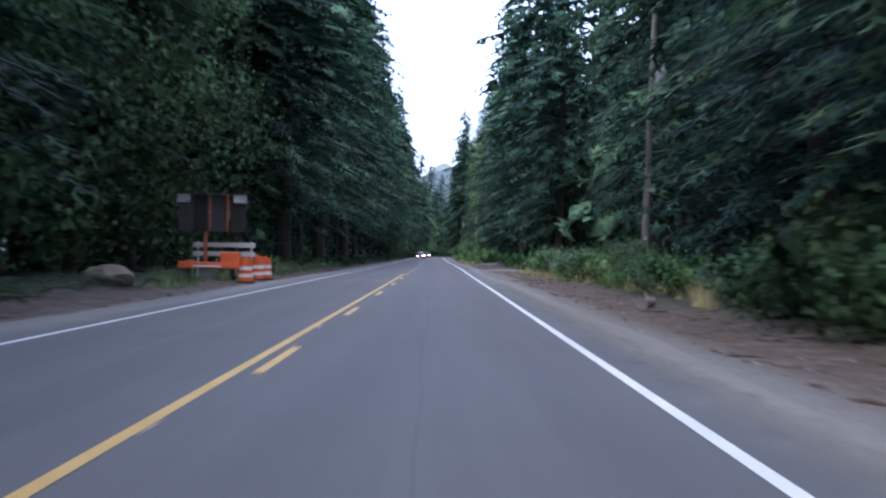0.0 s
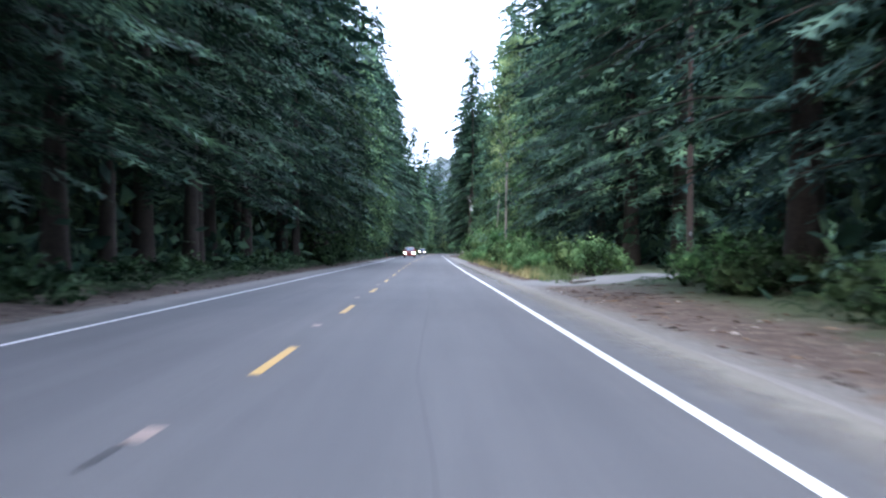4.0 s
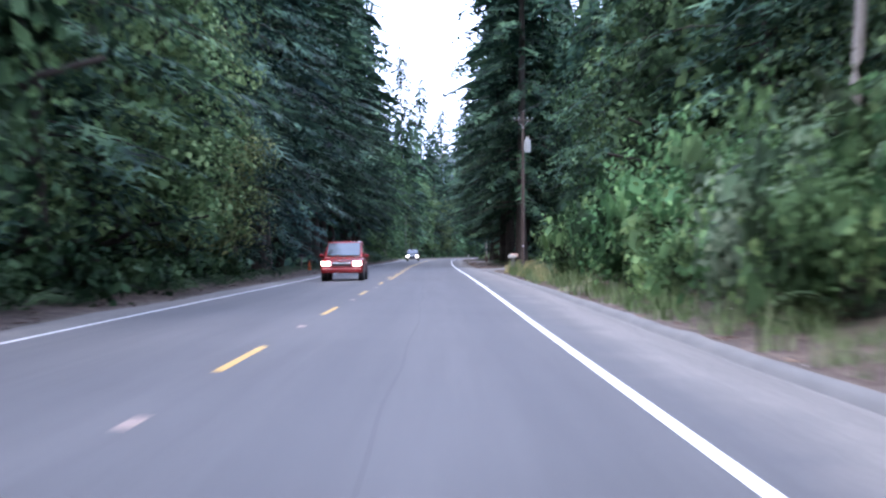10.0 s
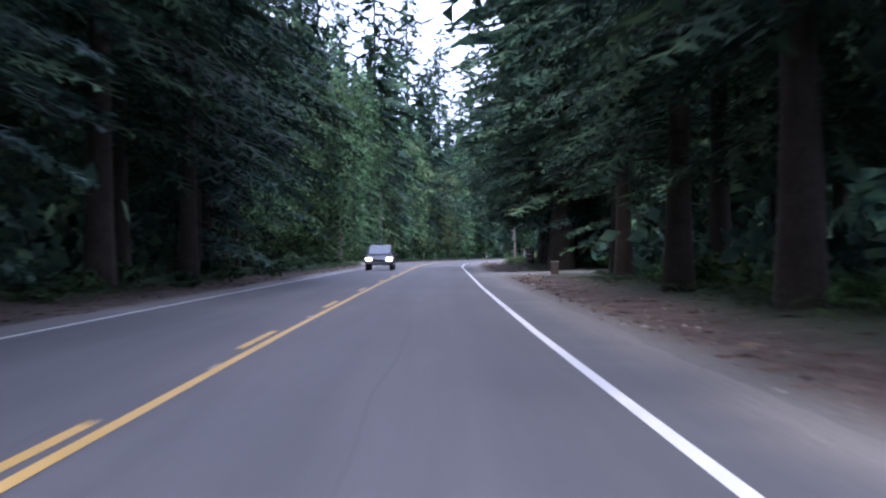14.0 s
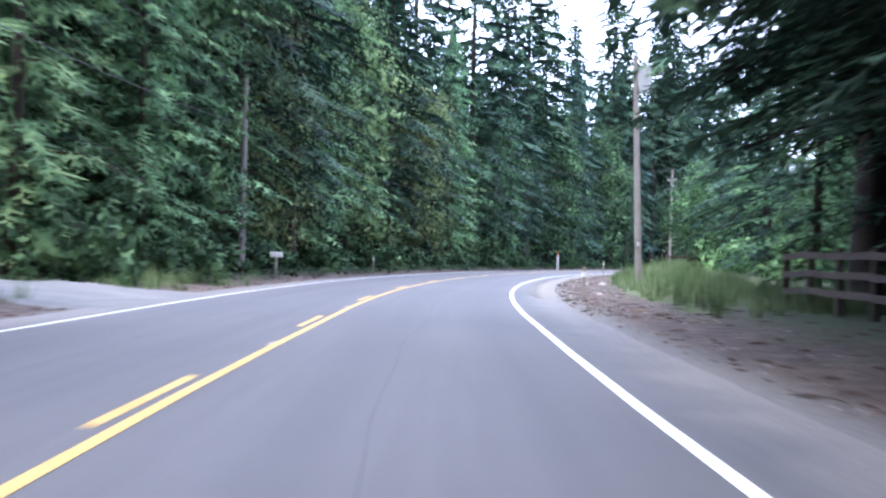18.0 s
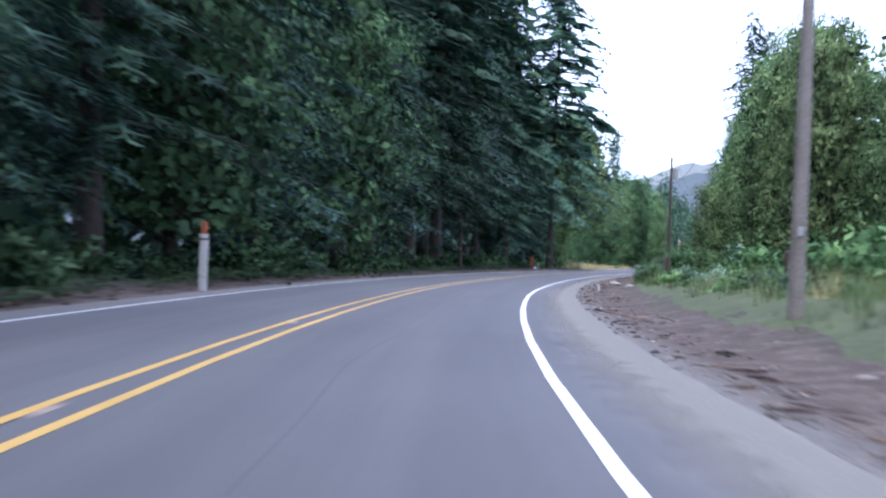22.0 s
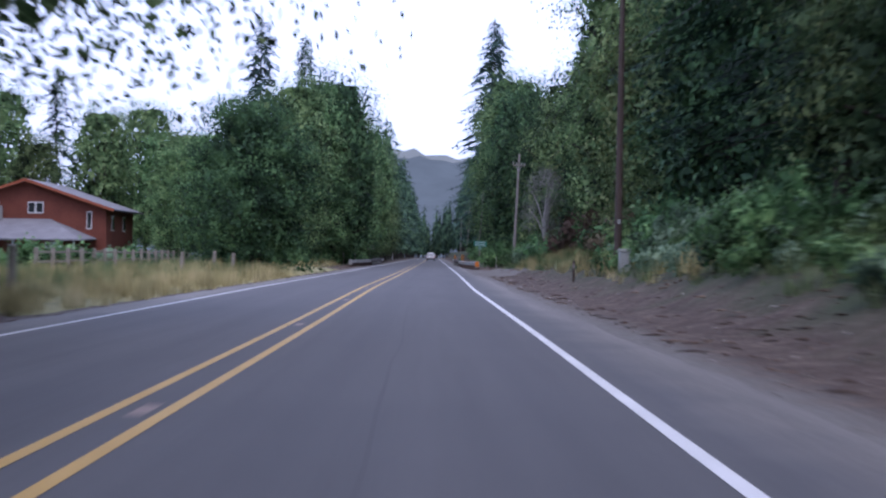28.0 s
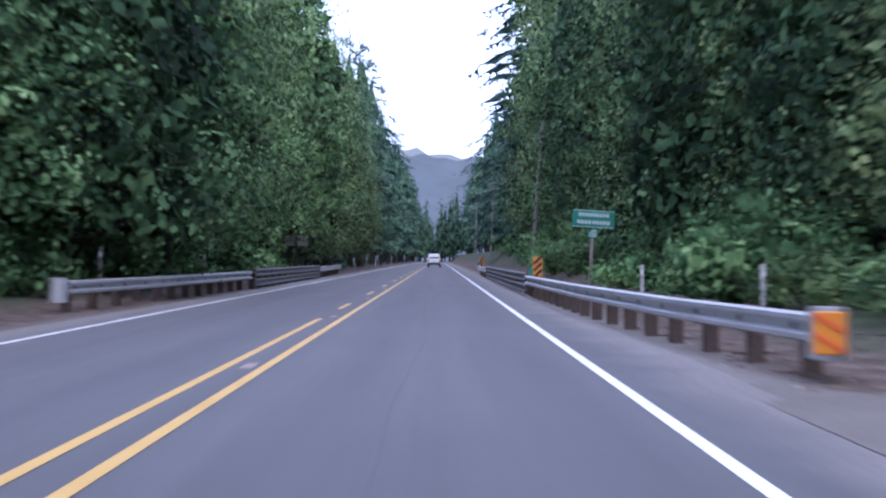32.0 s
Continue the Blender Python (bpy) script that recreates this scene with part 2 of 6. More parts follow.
LEAF_PALE = leafy("pale alder leaves", (0.030, 0.058, 0.022), (0.105, 0.175, 0.060), (0.200, 0.275, 0.105), 0.33)
LEAF_GOLD = leafy("yellowing leaves", (0.028, 0.042, 0.013), (0.108, 0.149, 0.044), (0.193, 0.214, 0.069), 0.3)
BUSH = leafy("shrub leaves", (0.018, 0.039, 0.012), (0.086, 0.172, 0.053), (0.217, 0.332, 0.101), 0.33)
BUSH_PALE = leafy("pale shrub leaves", (0.027, 0.054, 0.025), (0.099, 0.171, 0.077), (0.238, 0.317, 0.159), 0.3)
DEAD = leafy("dead twigs", (0.06, 0.045, 0.035), (0.12, 0.09, 0.065), (0.20, 0.15, 0.11), 0.1)
GRASS = leafy("roadside grass", (0.05, 0.085, 0.022), (0.10, 0.15, 0.045), (0.19, 0.22, 0.085), 0.3)
STRAW = leafy("dry grass", (0.26, 0.235, 0.10), (0.46, 0.41, 0.19), (0.56, 0.50, 0.27), 0.45)
# shrub leaves with the shade of the woods put into their colour
BUSH_SHADED = leafy("dark forest shrub leaves", (0.009, 0.023, 0.009), (0.029, 0.066, 0.022), (0.077, 0.132, 0.044), 0.2)
TWIGS = leafy("grey twigs", (0.095, 0.095, 0.092), (0.162, 0.162, 0.158), (0.243, 0.240, 0.232), 0.1)
DARK_LEAF = leafy("dark maple leaves", (0.012, 0.026, 0.010), (0.041, 0.087, 0.030), (0.097, 0.164, 0.051), 0.3)
BARK = plain("conifer bark", (0.016, 0.012, 0.010), (0.066, 0.052, 0.043), 0.95, 0, 9, 1.2, 0.8)
BARK_PALE = plain("alder bark", (0.16, 0.15, 0.14), (0.42, 0.41, 0.39), 0.9, 0, 7, 1.5, 0.4)
BARK_SNAG = plain("weathered snag", (0.07, 0.055, 0.04), (0.20, 0.165, 0.125), 0.95, 0, 8, 1.0, 0.5)
POLE_WOOD = plain("weathered pole", (0.13, 0.115, 0.105), (0.30, 0.275, 0.26), 0.9, 0, 20, 0.8, 0.4)
POLE_DARK = plain("creosoted pole", (0.035, 0.026, 0.024), (0.10, 0.07, 0.06), 0.85, 0, 20, 0.8, 0.4)
FENCE_WOOD = plain("weathered fence wood", (0.13, 0.115, 0.10), (0.34, 0.31, 0.28), 0.9, 0, 16, 1.2, 0.4)
STEEL = plain("galvanised steel", (0.38, 0.39, 0.40), (0.60, 0.61, 0.62), 0.45, 0.6, 25, 2, 0.1)
STEEL_OLD = plain("dulled steel rail", (0.10, 0.10, 0.105), (0.22, 0.22, 0.225), 0.6, 0.4, 25, 2, 0.1)
CABLE = plain("cable", (0.02, 0.02, 0.022), (0.05, 0.05, 0.055), 0.6, 0, 30, 3, 0)


# ---- building blocks ----
def smoothstep(a, b, x):
    u = min(1.0, max(0.0, (x - a) / (b - a)))
    return u * u * (3 - 2 * u)


def mesh_of(name, verts, faces, material, smooth=False):
    me = bpy.data.meshes.new(name)
    me.from_pydata([tuple(v) for v in verts], [], faces)
    me.materials.append(material)
    if smooth:
        me.polygons.foreach_set("use_smooth", [True] * len(me.polygons))
    me.update()
    return me


def tris_mesh(name, v, f, material):
    """A mesh from an array of vertices and one of triangles."""
    me = bpy.data.meshes.new(name)
    nv, nf = len(v), len(f)
    me.vertices.add(nv)
    me.vertices.foreach_set("co", np.ascontiguousarray(v[:, :3], np.float32).ravel())
    me.loops.add(nf * 3)
    me.loops.foreach_set("vertex_index", np.asarray(f, np.int32).ravel())
    me.polygons.add(nf)
    me.polygons.foreach_set("loop_start", np.arange(0, nf * 3, 3, dtype=np.int32))
    me.materials.append(material)
    me.polygons.foreach_set("use_smooth", [True] * nf)
    me.update(calc_edges=True)
    if v.shape[1] == 6:  # foliage: soft normals that follow the clump
        me.normals_split_custom_set_from_vertices([tuple(q) for q in v[:, 3:].tolist()])
    return me


def part(name, data, material, parent, label=""):
    """Links a bmesh or a mesh as one object under a thing or a part."""
    if isinstance(data, bmesh.types.BMesh):
        me = bpy.data.meshes.new(name)
        data.to_mesh(me)
        data.free()
        me.materials.append(material)
    else:
        me = data
    ob = new(name, me)
    ob.parent = parent
    if label:
        ob["label"] = label
    return ob


def thing(name, label, category, group="", m=None, kind=""):
    ob = new(name)
    if m is not None:
        ob.matrix_world = m
    return tagged(ob, label, category, group, kind)


def box(bm, size, centre, bevel=0.0, turn=None):
    """Adds a box with chamfered edges to bm."""
    m = Matrix.Translation(centre) @ (turn or Matrix()) @ Matrix.Diagonal((*size, 1))
    g = bmesh.ops.create_cube(bm, size=1, matrix=m)
    if bevel:
        es = list({e for v in g["verts"] for e in v.link_edges})
        bmesh.ops.bevel(bm, geom=es, offset=bevel, segments=1, affect="EDGES", profile=0.5)
    return bm


def block(size, centre, bevel=0.0, turn=None):
    return box(bmesh.new(), size, centre, bevel, turn)


def rod(bm, a, b, r0, r1=None, n=8, caps=True):
    """Adds a tapered round bar from a to b."""
    a, b = Vector(a), Vector(b)
    q = (b - a).to_track_quat("Z", "Y").to_matrix().to_4x4()
    bmesh.ops.create_cone(bm, cap_ends=caps, segments=n, radius1=r0, radius2=r0 if r1 is None else r1, depth=(b - a).length,
                          matrix=Matrix.Translation((a + b) / 2) @ q)
    return bm


def bar(a, b, r0, r1=None, n=8):
    return rod(bmesh.new(), a, b, r0, r1, n)


def ribbon(s0, s1, d0, d1, z, step=4.0):
    """A strip of the road's surface between two offsets, with metres as its map; d0, d1 may depend on s."""
    n = max(1, int(math.ceil((s1 - s0) / step)))
    verts, faces, uv = [], [], []
    for i in range(n + 1):
        s = s0 + (s1 - s0) * i / n
        for d in (d0(s), d1(s)):
            verts.append(at(s, d, z(s, d) if callable(z) else z))
            uv.append((d + drift(s), s))
    for i in range(n):
        faces.append((2 * i, 2 * i + 1, 2 * i + 3, 2 * i + 2))
    return verts, faces, uv


def with_uv(me, uv):
    layer = me.uv_layers.new(name="UVMap")
    for lp in me.loops:
        layer.data[lp.index].uv = uv[lp.vertex_index]
    return me


# ---- the road ----
RIGHT_LINE = 1.65
EDGE_R, EDGE_L = 2.78, -7.0


def sheet(name, s0, s1, cols, zf, material, step, edge=None):
    """A strip of ground over the columns of offsets, its height from zf(s, d)."""
    n = int((s1 - s0) / step)
    verts, uv, faces = [], [], []
    for i in range(n + 1):
        s = s0 + (s1 - s0) * i / n
        for j, d in enumerate(cols):
            dd = d - drift(s)
            if edge and j == edge[0]:
                dd += edge[1] * noise.noise(Vector((s * 0.23, j, 3.1))) + 0.5 * edge[1] * noise.noise(Vector((s * 0.9, j, 7.7)))
            verts.append(at(s, dd, zf(s, d)))
            uv.append((d, s))
    w = len(cols)
    for i in range(n):
        for j in range(w - 1):
            a = i * w + j
            faces.append((a, a + 1, a + w + 1, a + w))
    me = with_uv(mesh_of(name, verts, faces, material), uv)
    return new(name, me)


def crown(s, d):
    """Camber of the carriageway."""
    return -0.012 * abs(d + 2.2)


road = sheet("road", S0, 1340, [EDGE_L, -5.9, -4.2, -2.2, -0.3, 1.7, 2.3, EDGE_R], crown, ASPHALT, 3.0)
tagged(road, "two-lane grey asphalt highway with worn wheel tracks", "road", kind="structure")


def painted(name, s0, s1, d, width, material, step=6.0, group=None, lift=0.005):
    mid = d if callable(d) else (lambda s: d)
    v, f, uv = ribbon(s0, s1, lambda s: mid(s) - width / 2 - drift(s), lambda s: mid(s) + width / 2 - drift(s), lambda s, q: crown(s, q + drift(s)) + lift, step)
    return part(name, with_uv(mesh_of(name, v, f, material), uv), material, road)


painted("edge_line", S0, 1340, RIGHT_LINE, 0.125, WHITE_PAINT)
painted("edge_line", S0, 1340, lambda s: -5.69 - 0.47 * smoothstep(230, 310, s), 0.11, WHITE_PAINT)
painted("yellow_line", S0, 76, -2.20, 0.11, YELLOW_PAINT)


def near_yellow(s):
    return float(np.interp(s, (560, 590, 650, 710), (-2.10, -1.86, -1.86, -1.96)))


def far_yellow(s):
    return float(np.interp(s, (560, 590, 650, 710), (-2.30, -2.25, -2.25, -2.39)))


painted("yellow_line", 327, 1340, near_yellow, 0.11, YELLOW_PAINT)
painted("yellow_line", 570, 872, far_yellow, 0.11, YELLOW_PAINT)
for k in range(-5, 115):
    far = 4.2 + 12.192 * k - (1.5 if k > 31 else 0)
    if far > 1300:
        break
    lane = -1.97 if far < 78 else (-2.02 - 0.19 * smoothstep(130, 240, far) if far < 330 else far_yellow(far))
    if not 570 < far < 872:
        painted("yellow_dash", far - 3.6, far, lane, 0.11, YELLOW_PAINT, 3.7)
    mid = far + 4.57
    painted("marker_scar", mid - 0.32, mid + 0.32, -2.17 + 0.03 * math.sin(k * 2.1), 0.13, SCAR, 1.0, lift=0.004)
    if k % 3 == 0:
        painted("tar_patch", mid - 1.3, mid - 0.36, -2.2 + 0.03 * math.sin(k * 1.3), 0.07, TAR, 1.0, lift=0.003)


# ---- the ground ----
BANK_R = [(-80, 0.2), (60, 0.3), (90, 0.0), (120, 0.0), (150, 0.2), (200, 0.7), (260, 1.2), (330, 1.1), (362, 0.1), (460, 0.1),
          (515, 0.3), (560, 0.7), (620, 0.7), (690, 0.3), (715, 0.1), (742, 0.2), (765, 1.5), (828, 1.3), (850, 0.45), (880, 0.3), (930, 1.5), (1000, 2.4), (1420, 3.0)]


def verge_z(s, d):
    bump = 0.10 * noise.noise(Vector((s * 0.35, d * 0.5, 0))) + 0.05 * noise.noise(Vector((s * 1.1, d * 1.3, 5)))
    if d > 0:
        base = crown(s, EDGE_R)
        h = float(np.interp(s, [a for a, b in BANK_R], [b for a, b in BANK_R]))
        z = base - 0.03 + h * smoothstep(4.4, 8.5, d) + bump * smoothstep(3.3, 5.0, d)
        return z if d < 60 else z - 3
    base = crown(s, EDGE_L)
    z = base - 0.03 + 0.25 * smoothstep(7.6, 11, -d) + bump * smoothstep(7.1, 8.4, -d)
    return z if d > -70 else z - 3


verge_r = sheet("verge_east", S0, S1, [EDGE_R - 0.25, EDGE_R + 0.05, 3.3, 3.7, 4.3, 5.0, 5.8, 6.7, 7.6, 8.6, 10, 13, 18, 26, 40, 59, 64], verge_z, VERGE, 1.5)
verge_l = sheet("verge_west", S0, S1, [-74, -69, -45, -28, -20, -14, -11, -9.4, -8.6, -7.9, -7.4, EDGE_L - 0.05, EDGE_L + 0.25], verge_z, VERGE, 1.5)
for v in (verge_r, verge_l):
    tagged(v, "brown soil verge with gravel, litter and moss", "verge", kind="structure")
    v.data.polygons.foreach_set("use_smooth", [True] * len(v.data.polygons))


def rough_edge(name, side, s0, s1):
    """The broken rim of the asphalt: an uneven strip of the pavement that laps over the verge."""
    n = int((s1 - s0) / 0.8)
    verts, uv, faces = [], [], []
    base = EDGE_R if side > 0 else EDGE_L
    for i in range(n + 1):
        s = s0 + (s1 - s0) * i / n
        w = 0.22 + 0.24 * noise.noise(Vector((s * 0.12, side, 0))) + 0.12 * noise.noise(Vector((s * 0.7, side, 4)))
        for d, z in ((base - side * 0.02, 0.002), (base + side * max(0.03, w), -0.004)):
            verts.append(at(s, d - drift(s), crown(s, base) + z))
            uv.append((d, s))
    for i in range(n):
        a = 2 * i
        faces.append((a, a + 1, a + 3, a + 2) if side > 0 else (a + 1, a, a + 2, a + 3))
    return part(name, with_uv(mesh_of(name, verts, faces, ASPHALT), uv), ASPHALT, road)


rough_edge("pavement_rim", 1, S0 + 2, 1200)
rough_edge("pavement_rim", -1, S0 + 2, 1200)


def driveway(s, width, d0, d1, flare=2.5, turn=0.0):
    """A paved entrance that leaves the highway at s, widened where it meets it, with worn edges."""
    verts, faces = [], []
    n, m = 22, 12
    for i in range(n + 1):
        u = (i / n) ** 1.5
        d = d0 + (d1 - d0) * u
        w = width / 2 + flare * (1 - u) ** 5
        sh = turn * (d - d0)
        for k in range(m + 1):
            q = w * (2 * k / m - 1)
            if k in (0, m):
                q *= 1 + 0.10 * noise.noise(Vector((d * 0.8, s, k)))
            z = verge_z(s + sh + q, d) + (0.035 if 0 < k < m else -0.04)
            if i == 0:
                z = crown(s, EDGE_R if d > 0 else EDGE_L) + 0.004
            verts.append(at(s + sh + q, d - drift(s), z))
    for i in range(n):
        for j in range(m):
            a = (m + 1) * i + j
            faces.append((a, a + 1, a + m + 2, a + m + 1) if d1 < d0 else (a + 1, a, a + m + 1, a + m + 2))
    me = mesh_of("driveway", verts, faces, DRIVE, True)
    return tagged(new("driveway", me), "worn grey paved driveway meeting the highway", "driveway", "driveways", "structure")


for s, w, turn in ((109, 4.6, 0.1), (162, 5, 0.1), (366, 5, 0.2), (450, 5.5, 0.25), (726, 12, 0.2)):
    driveway(s, w, EDGE_R - 0.2, 26, turn=turn)
for s, w in ((510, 8), (742, 7)):
    driveway(s, w, EDGE_L + 0.2, -24)

TURNOUT = plain("grey packed gravel", (0.085, 0.076, 0.070), (0.180, 0.164, 0.150), 0.95, 0, 14, 0.35, 0.5)
for s0, s1, wide in ((64, 106, 1.5), (822, 861, 4.2)):
    cols = [EDGE_R - 0.06] + [EDGE_R + 0.25 + (wide - 0.25) * k / 6 for k in range(7)]
    ob = sheet("turnout", s0, s1, cols, lambda s, d: verge_z(s, d) + 0.05 * smoothstep(0, 4, min(s - s0, s1 - s)) * smoothstep(0, 1.0, EDGE_R + wide - d) * (1 + 0.9 * smoothstep(0.5, 1.4, d - EDGE_R) * noise.noise(Vector((s * 0.16, d * 0.7, 2.0)))) - 0.012, TURNOUT, 1.5)
    tagged(ob, "grey packed gravel turnout beside the highway", "turnout", kind="structure")
    ob.data.polygons.foreach_set("use_smooth", [True] * len(ob.data.polygons))

gv, gf = [], []
G = 48
for i in range(G + 1):
    for j in range(G + 1):
        gv.append((-4000 + 8000 * i / G, -3600 + 8000 * j / G, -0.9))
for i in range(G):
    for j in range(G):
        a = i * (G + 1) + j
        gf.append((a, a + G + 1, a + G + 2, a + 1))
ground = new("ground", mesh_of("ground", gv, gf, GROUND))
tagged(ground, "dark mossy forest floor reaching the horizon", "ground", kind="structure")


# ---- the ridge behind the valley, its mist painted as a glowing colour ----
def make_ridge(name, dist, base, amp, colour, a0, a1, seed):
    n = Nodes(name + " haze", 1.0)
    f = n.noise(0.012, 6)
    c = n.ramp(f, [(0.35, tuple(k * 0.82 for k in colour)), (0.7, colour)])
    # the surface glows in a haze colour; there is no mist in between
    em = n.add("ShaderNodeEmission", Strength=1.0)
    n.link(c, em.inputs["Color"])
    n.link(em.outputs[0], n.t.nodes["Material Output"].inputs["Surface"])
    verts, faces = [], []
    cx, cy = at(500, 0).x, at(500, 0).y
    m = 420
    for i in range(m + 1):
        a = radians(a0 + (a1 - a0) * i / m)
        h = base + amp * noise.noise(Vector((i * 0.028 + seed, seed, 0))) + 0.35 * amp * noise.noise(Vector((i * 0.11, seed, 2)))
        deg = math.degrees(a)
        h *= max(0.22, math.exp(-((deg - 29) / 9.0) ** 2), math.exp(-((deg - 1) / 5.0) ** 2))
        tip = 16 * abs(noise.noise(Vector((i * 0.9, seed, 9)))) + 9 * random.random()
        for r, z in ((dist - 500, -2), (dist - 160, h * 0.6), (dist, h + tip), (dist + 30, -2)):
            verts.append((cx + r * math.sin(a), cy + r * math.cos(a), z))
    for i in range(m):
        for j in range(3):
            a = 4 * i + j
            faces.append((a, a + 4, a + 5, a + 1))
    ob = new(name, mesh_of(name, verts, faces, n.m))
    return tagged(ob, "wooded ridge with grey-blue haze painted into its glowing colour", "ridge", kind="structure")


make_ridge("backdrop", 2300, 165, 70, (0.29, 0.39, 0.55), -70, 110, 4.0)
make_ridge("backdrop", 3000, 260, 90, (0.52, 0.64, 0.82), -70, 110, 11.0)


# ---- grassy ground of the field and the banks ----
FIELD = plain("dry field sod", (0.12, 0.12, 0.045), (0.38, 0.34, 0.16), 0.95, 0, 7, 0.35, 0.5)


def sod(s0, s1, cols, label):
    ob = sheet("field_sod", s0, s1, cols, lambda s, d: verge_z(s, d) + 0.05 * smoothstep(0, 2, min(s - s0, s1 - s)) * smoothstep(0, 0.5, min(abs(d - cols[0]), abs(d - cols[-1]))) - 0.02, FIELD, 1.5)
    ob.data.polygons.foreach_set("use_smooth", [True] * len(ob.data.polygons))
    return tagged(ob, label, "grass ground", kind="structure")


sod(766, 852, [-40, -28, -20, -14, -11, -9.4, -8.6, -7.9, -7.45], "dry straw-coloured field beside the highway")


BANK_SOD = plain("grassy bank ground", (0.030, 0.045, 0.016), (0.105, 0.125, 0.048), 0.95, 0, 7, 0.4, 0.6)
for s0, s1, cols, label in ((508, 652, [5.5, 6.1, 6.8, 7.6, 8.6, 10, 13], "green grassy bank above the inside of the curve"),
                            (742, 836, [6.6, 7.2, 7.9, 8.8, 10, 13], "weedy green bank beside the highway")):
    ob = sheet("bank_sod", s0, s1, cols, lambda s, d: verge_z(s, d) + 0.06 * smoothstep(0, 3, min(s - s0, s1 - s)) * smoothstep(0, 0.7, d - cols[0] + 0.6 * noise.noise(Vector((s * 0.3, 1.0, 0)))) - 0.03, BANK_SOD, 1.5)
    tagged(ob, label, "grass ground", kind="structure")
    ob.data.polygons.foreach_set("use_smooth", [True] * len(ob.data.polygons))


def kerb(s0, s1, d, label):
    """A low rounded asphalt kerb along the outside of the shoulder."""
    prof = [(-0.06, -0.02), (0.0, 0.07), (0.06, 0.11), (0.16, 0.12), (0.24, 0.08), (0.34, -0.06)]
    verts, faces = [], []
    n = int((s1 - s0) / 1.2)
    for i in range(n + 1):
        s = s0 + (s1 - s0) * i / n
        end = smoothstep(0, 4, min(s - s0, s1 - s))
        wob = 0.05 * noise.noise(Vector((s * 0.3, 2.2, 0)))
        for q, z in prof:
            verts.append(at(s, d + q + wob - drift(s), crown(s, EDGE_R) - 0.02 + z * end * (1 + 0.3 * noise.noise(Vector((s * 0.8, 0, 1))))))
    w = len(prof)
    for i in range(n):
        for k in range(w - 1):
            a = i * w + k
            faces.append((a, a + 1, a + w + 1, a + w))
    return tagged(new("kerb", mesh_of("kerb", verts, faces, DRIVE, True)), label, "kerb", kind="structure")


v, f, uv = ribbon(246, 360, lambda s: EDGE_R - 0.05 - drift(s), lambda s: EDGE_R + 0.02 + 0.62 * smoothstep(246, 254, s) * smoothstep(360, 352, s) - drift(s), lambda s, q: crown(s, q + drift(s)) + 0.003, 2.0)
part("paved_shoulder", with_uv(mesh_of("paved_shoulder", v, f, ASPHALT), uv), ASPHALT, road)


def dust():
    """Pale dust that lies thicker towards the outside of the shoulder."""
    n = Nodes("pale dust over asphalt", 0.97)
    fine, blot = n.noise(30, 5), n.noise(1.6, 4)
    sep = n.add("ShaderNodeSeparateXYZ")
    n.link(n.add("ShaderNodeUVMap").outputs[0], sep.inputs[0])
    k = n.math("ADD", n.math("MULTIPLY", n.math("SUBTRACT", sep.outputs[0], EDGE_R - 0.75), 1.25), n.math("MULTIPLY", n.math("SUBTRACT", blot, 0.5), 1.1))
    n.link(n.math("MINIMUM", n.math("MAXIMUM", k, 0.0), 0.85), n.bsdf.inputs["Alpha"])
    return n.done(n.ramp(fine, [(0.3, (0.165, 0.154, 0.140)), (0.7, (0.270, 0.252, 0.228))]))


DUST = dust()
for s0, s1, inner, outer in ((-70, 62, 0.85, 0.06), (108, 244, 0.8, 0.08), (515, 716, 0.85, 0.42)):
    v, f, uv = ribbon(s0, s1, lambda s: EDGE_R - inner * min(1, smoothstep(0, 9, min(s - s0, s1 - s))) + 0.12 * noise.noise(Vector((s * 0.21, 6, 0))) + 0.07 * noise.noise(Vector((s * 0.9, 8, 0))) - drift(s),
                      lambda s: EDGE_R + 0.02 + outer * smoothstep(0, 9, min(s - s0, s1 - s)) + 0.1 * noise.noise(Vector((s * 0.4, 9, 0))) - drift(s), lambda s, q: crown(s, min(EDGE_R, q + drift(s))) + 0.004, 1.0)
    part("dusty_edge", with_uv(mesh_of("dusty_edge", v, f, DUST), uv), DUST, road, "pale dust and fine gravel on the shoulder")
kerb(252, 356, 3.36, "low worn asphalt kerb along the shoulder")


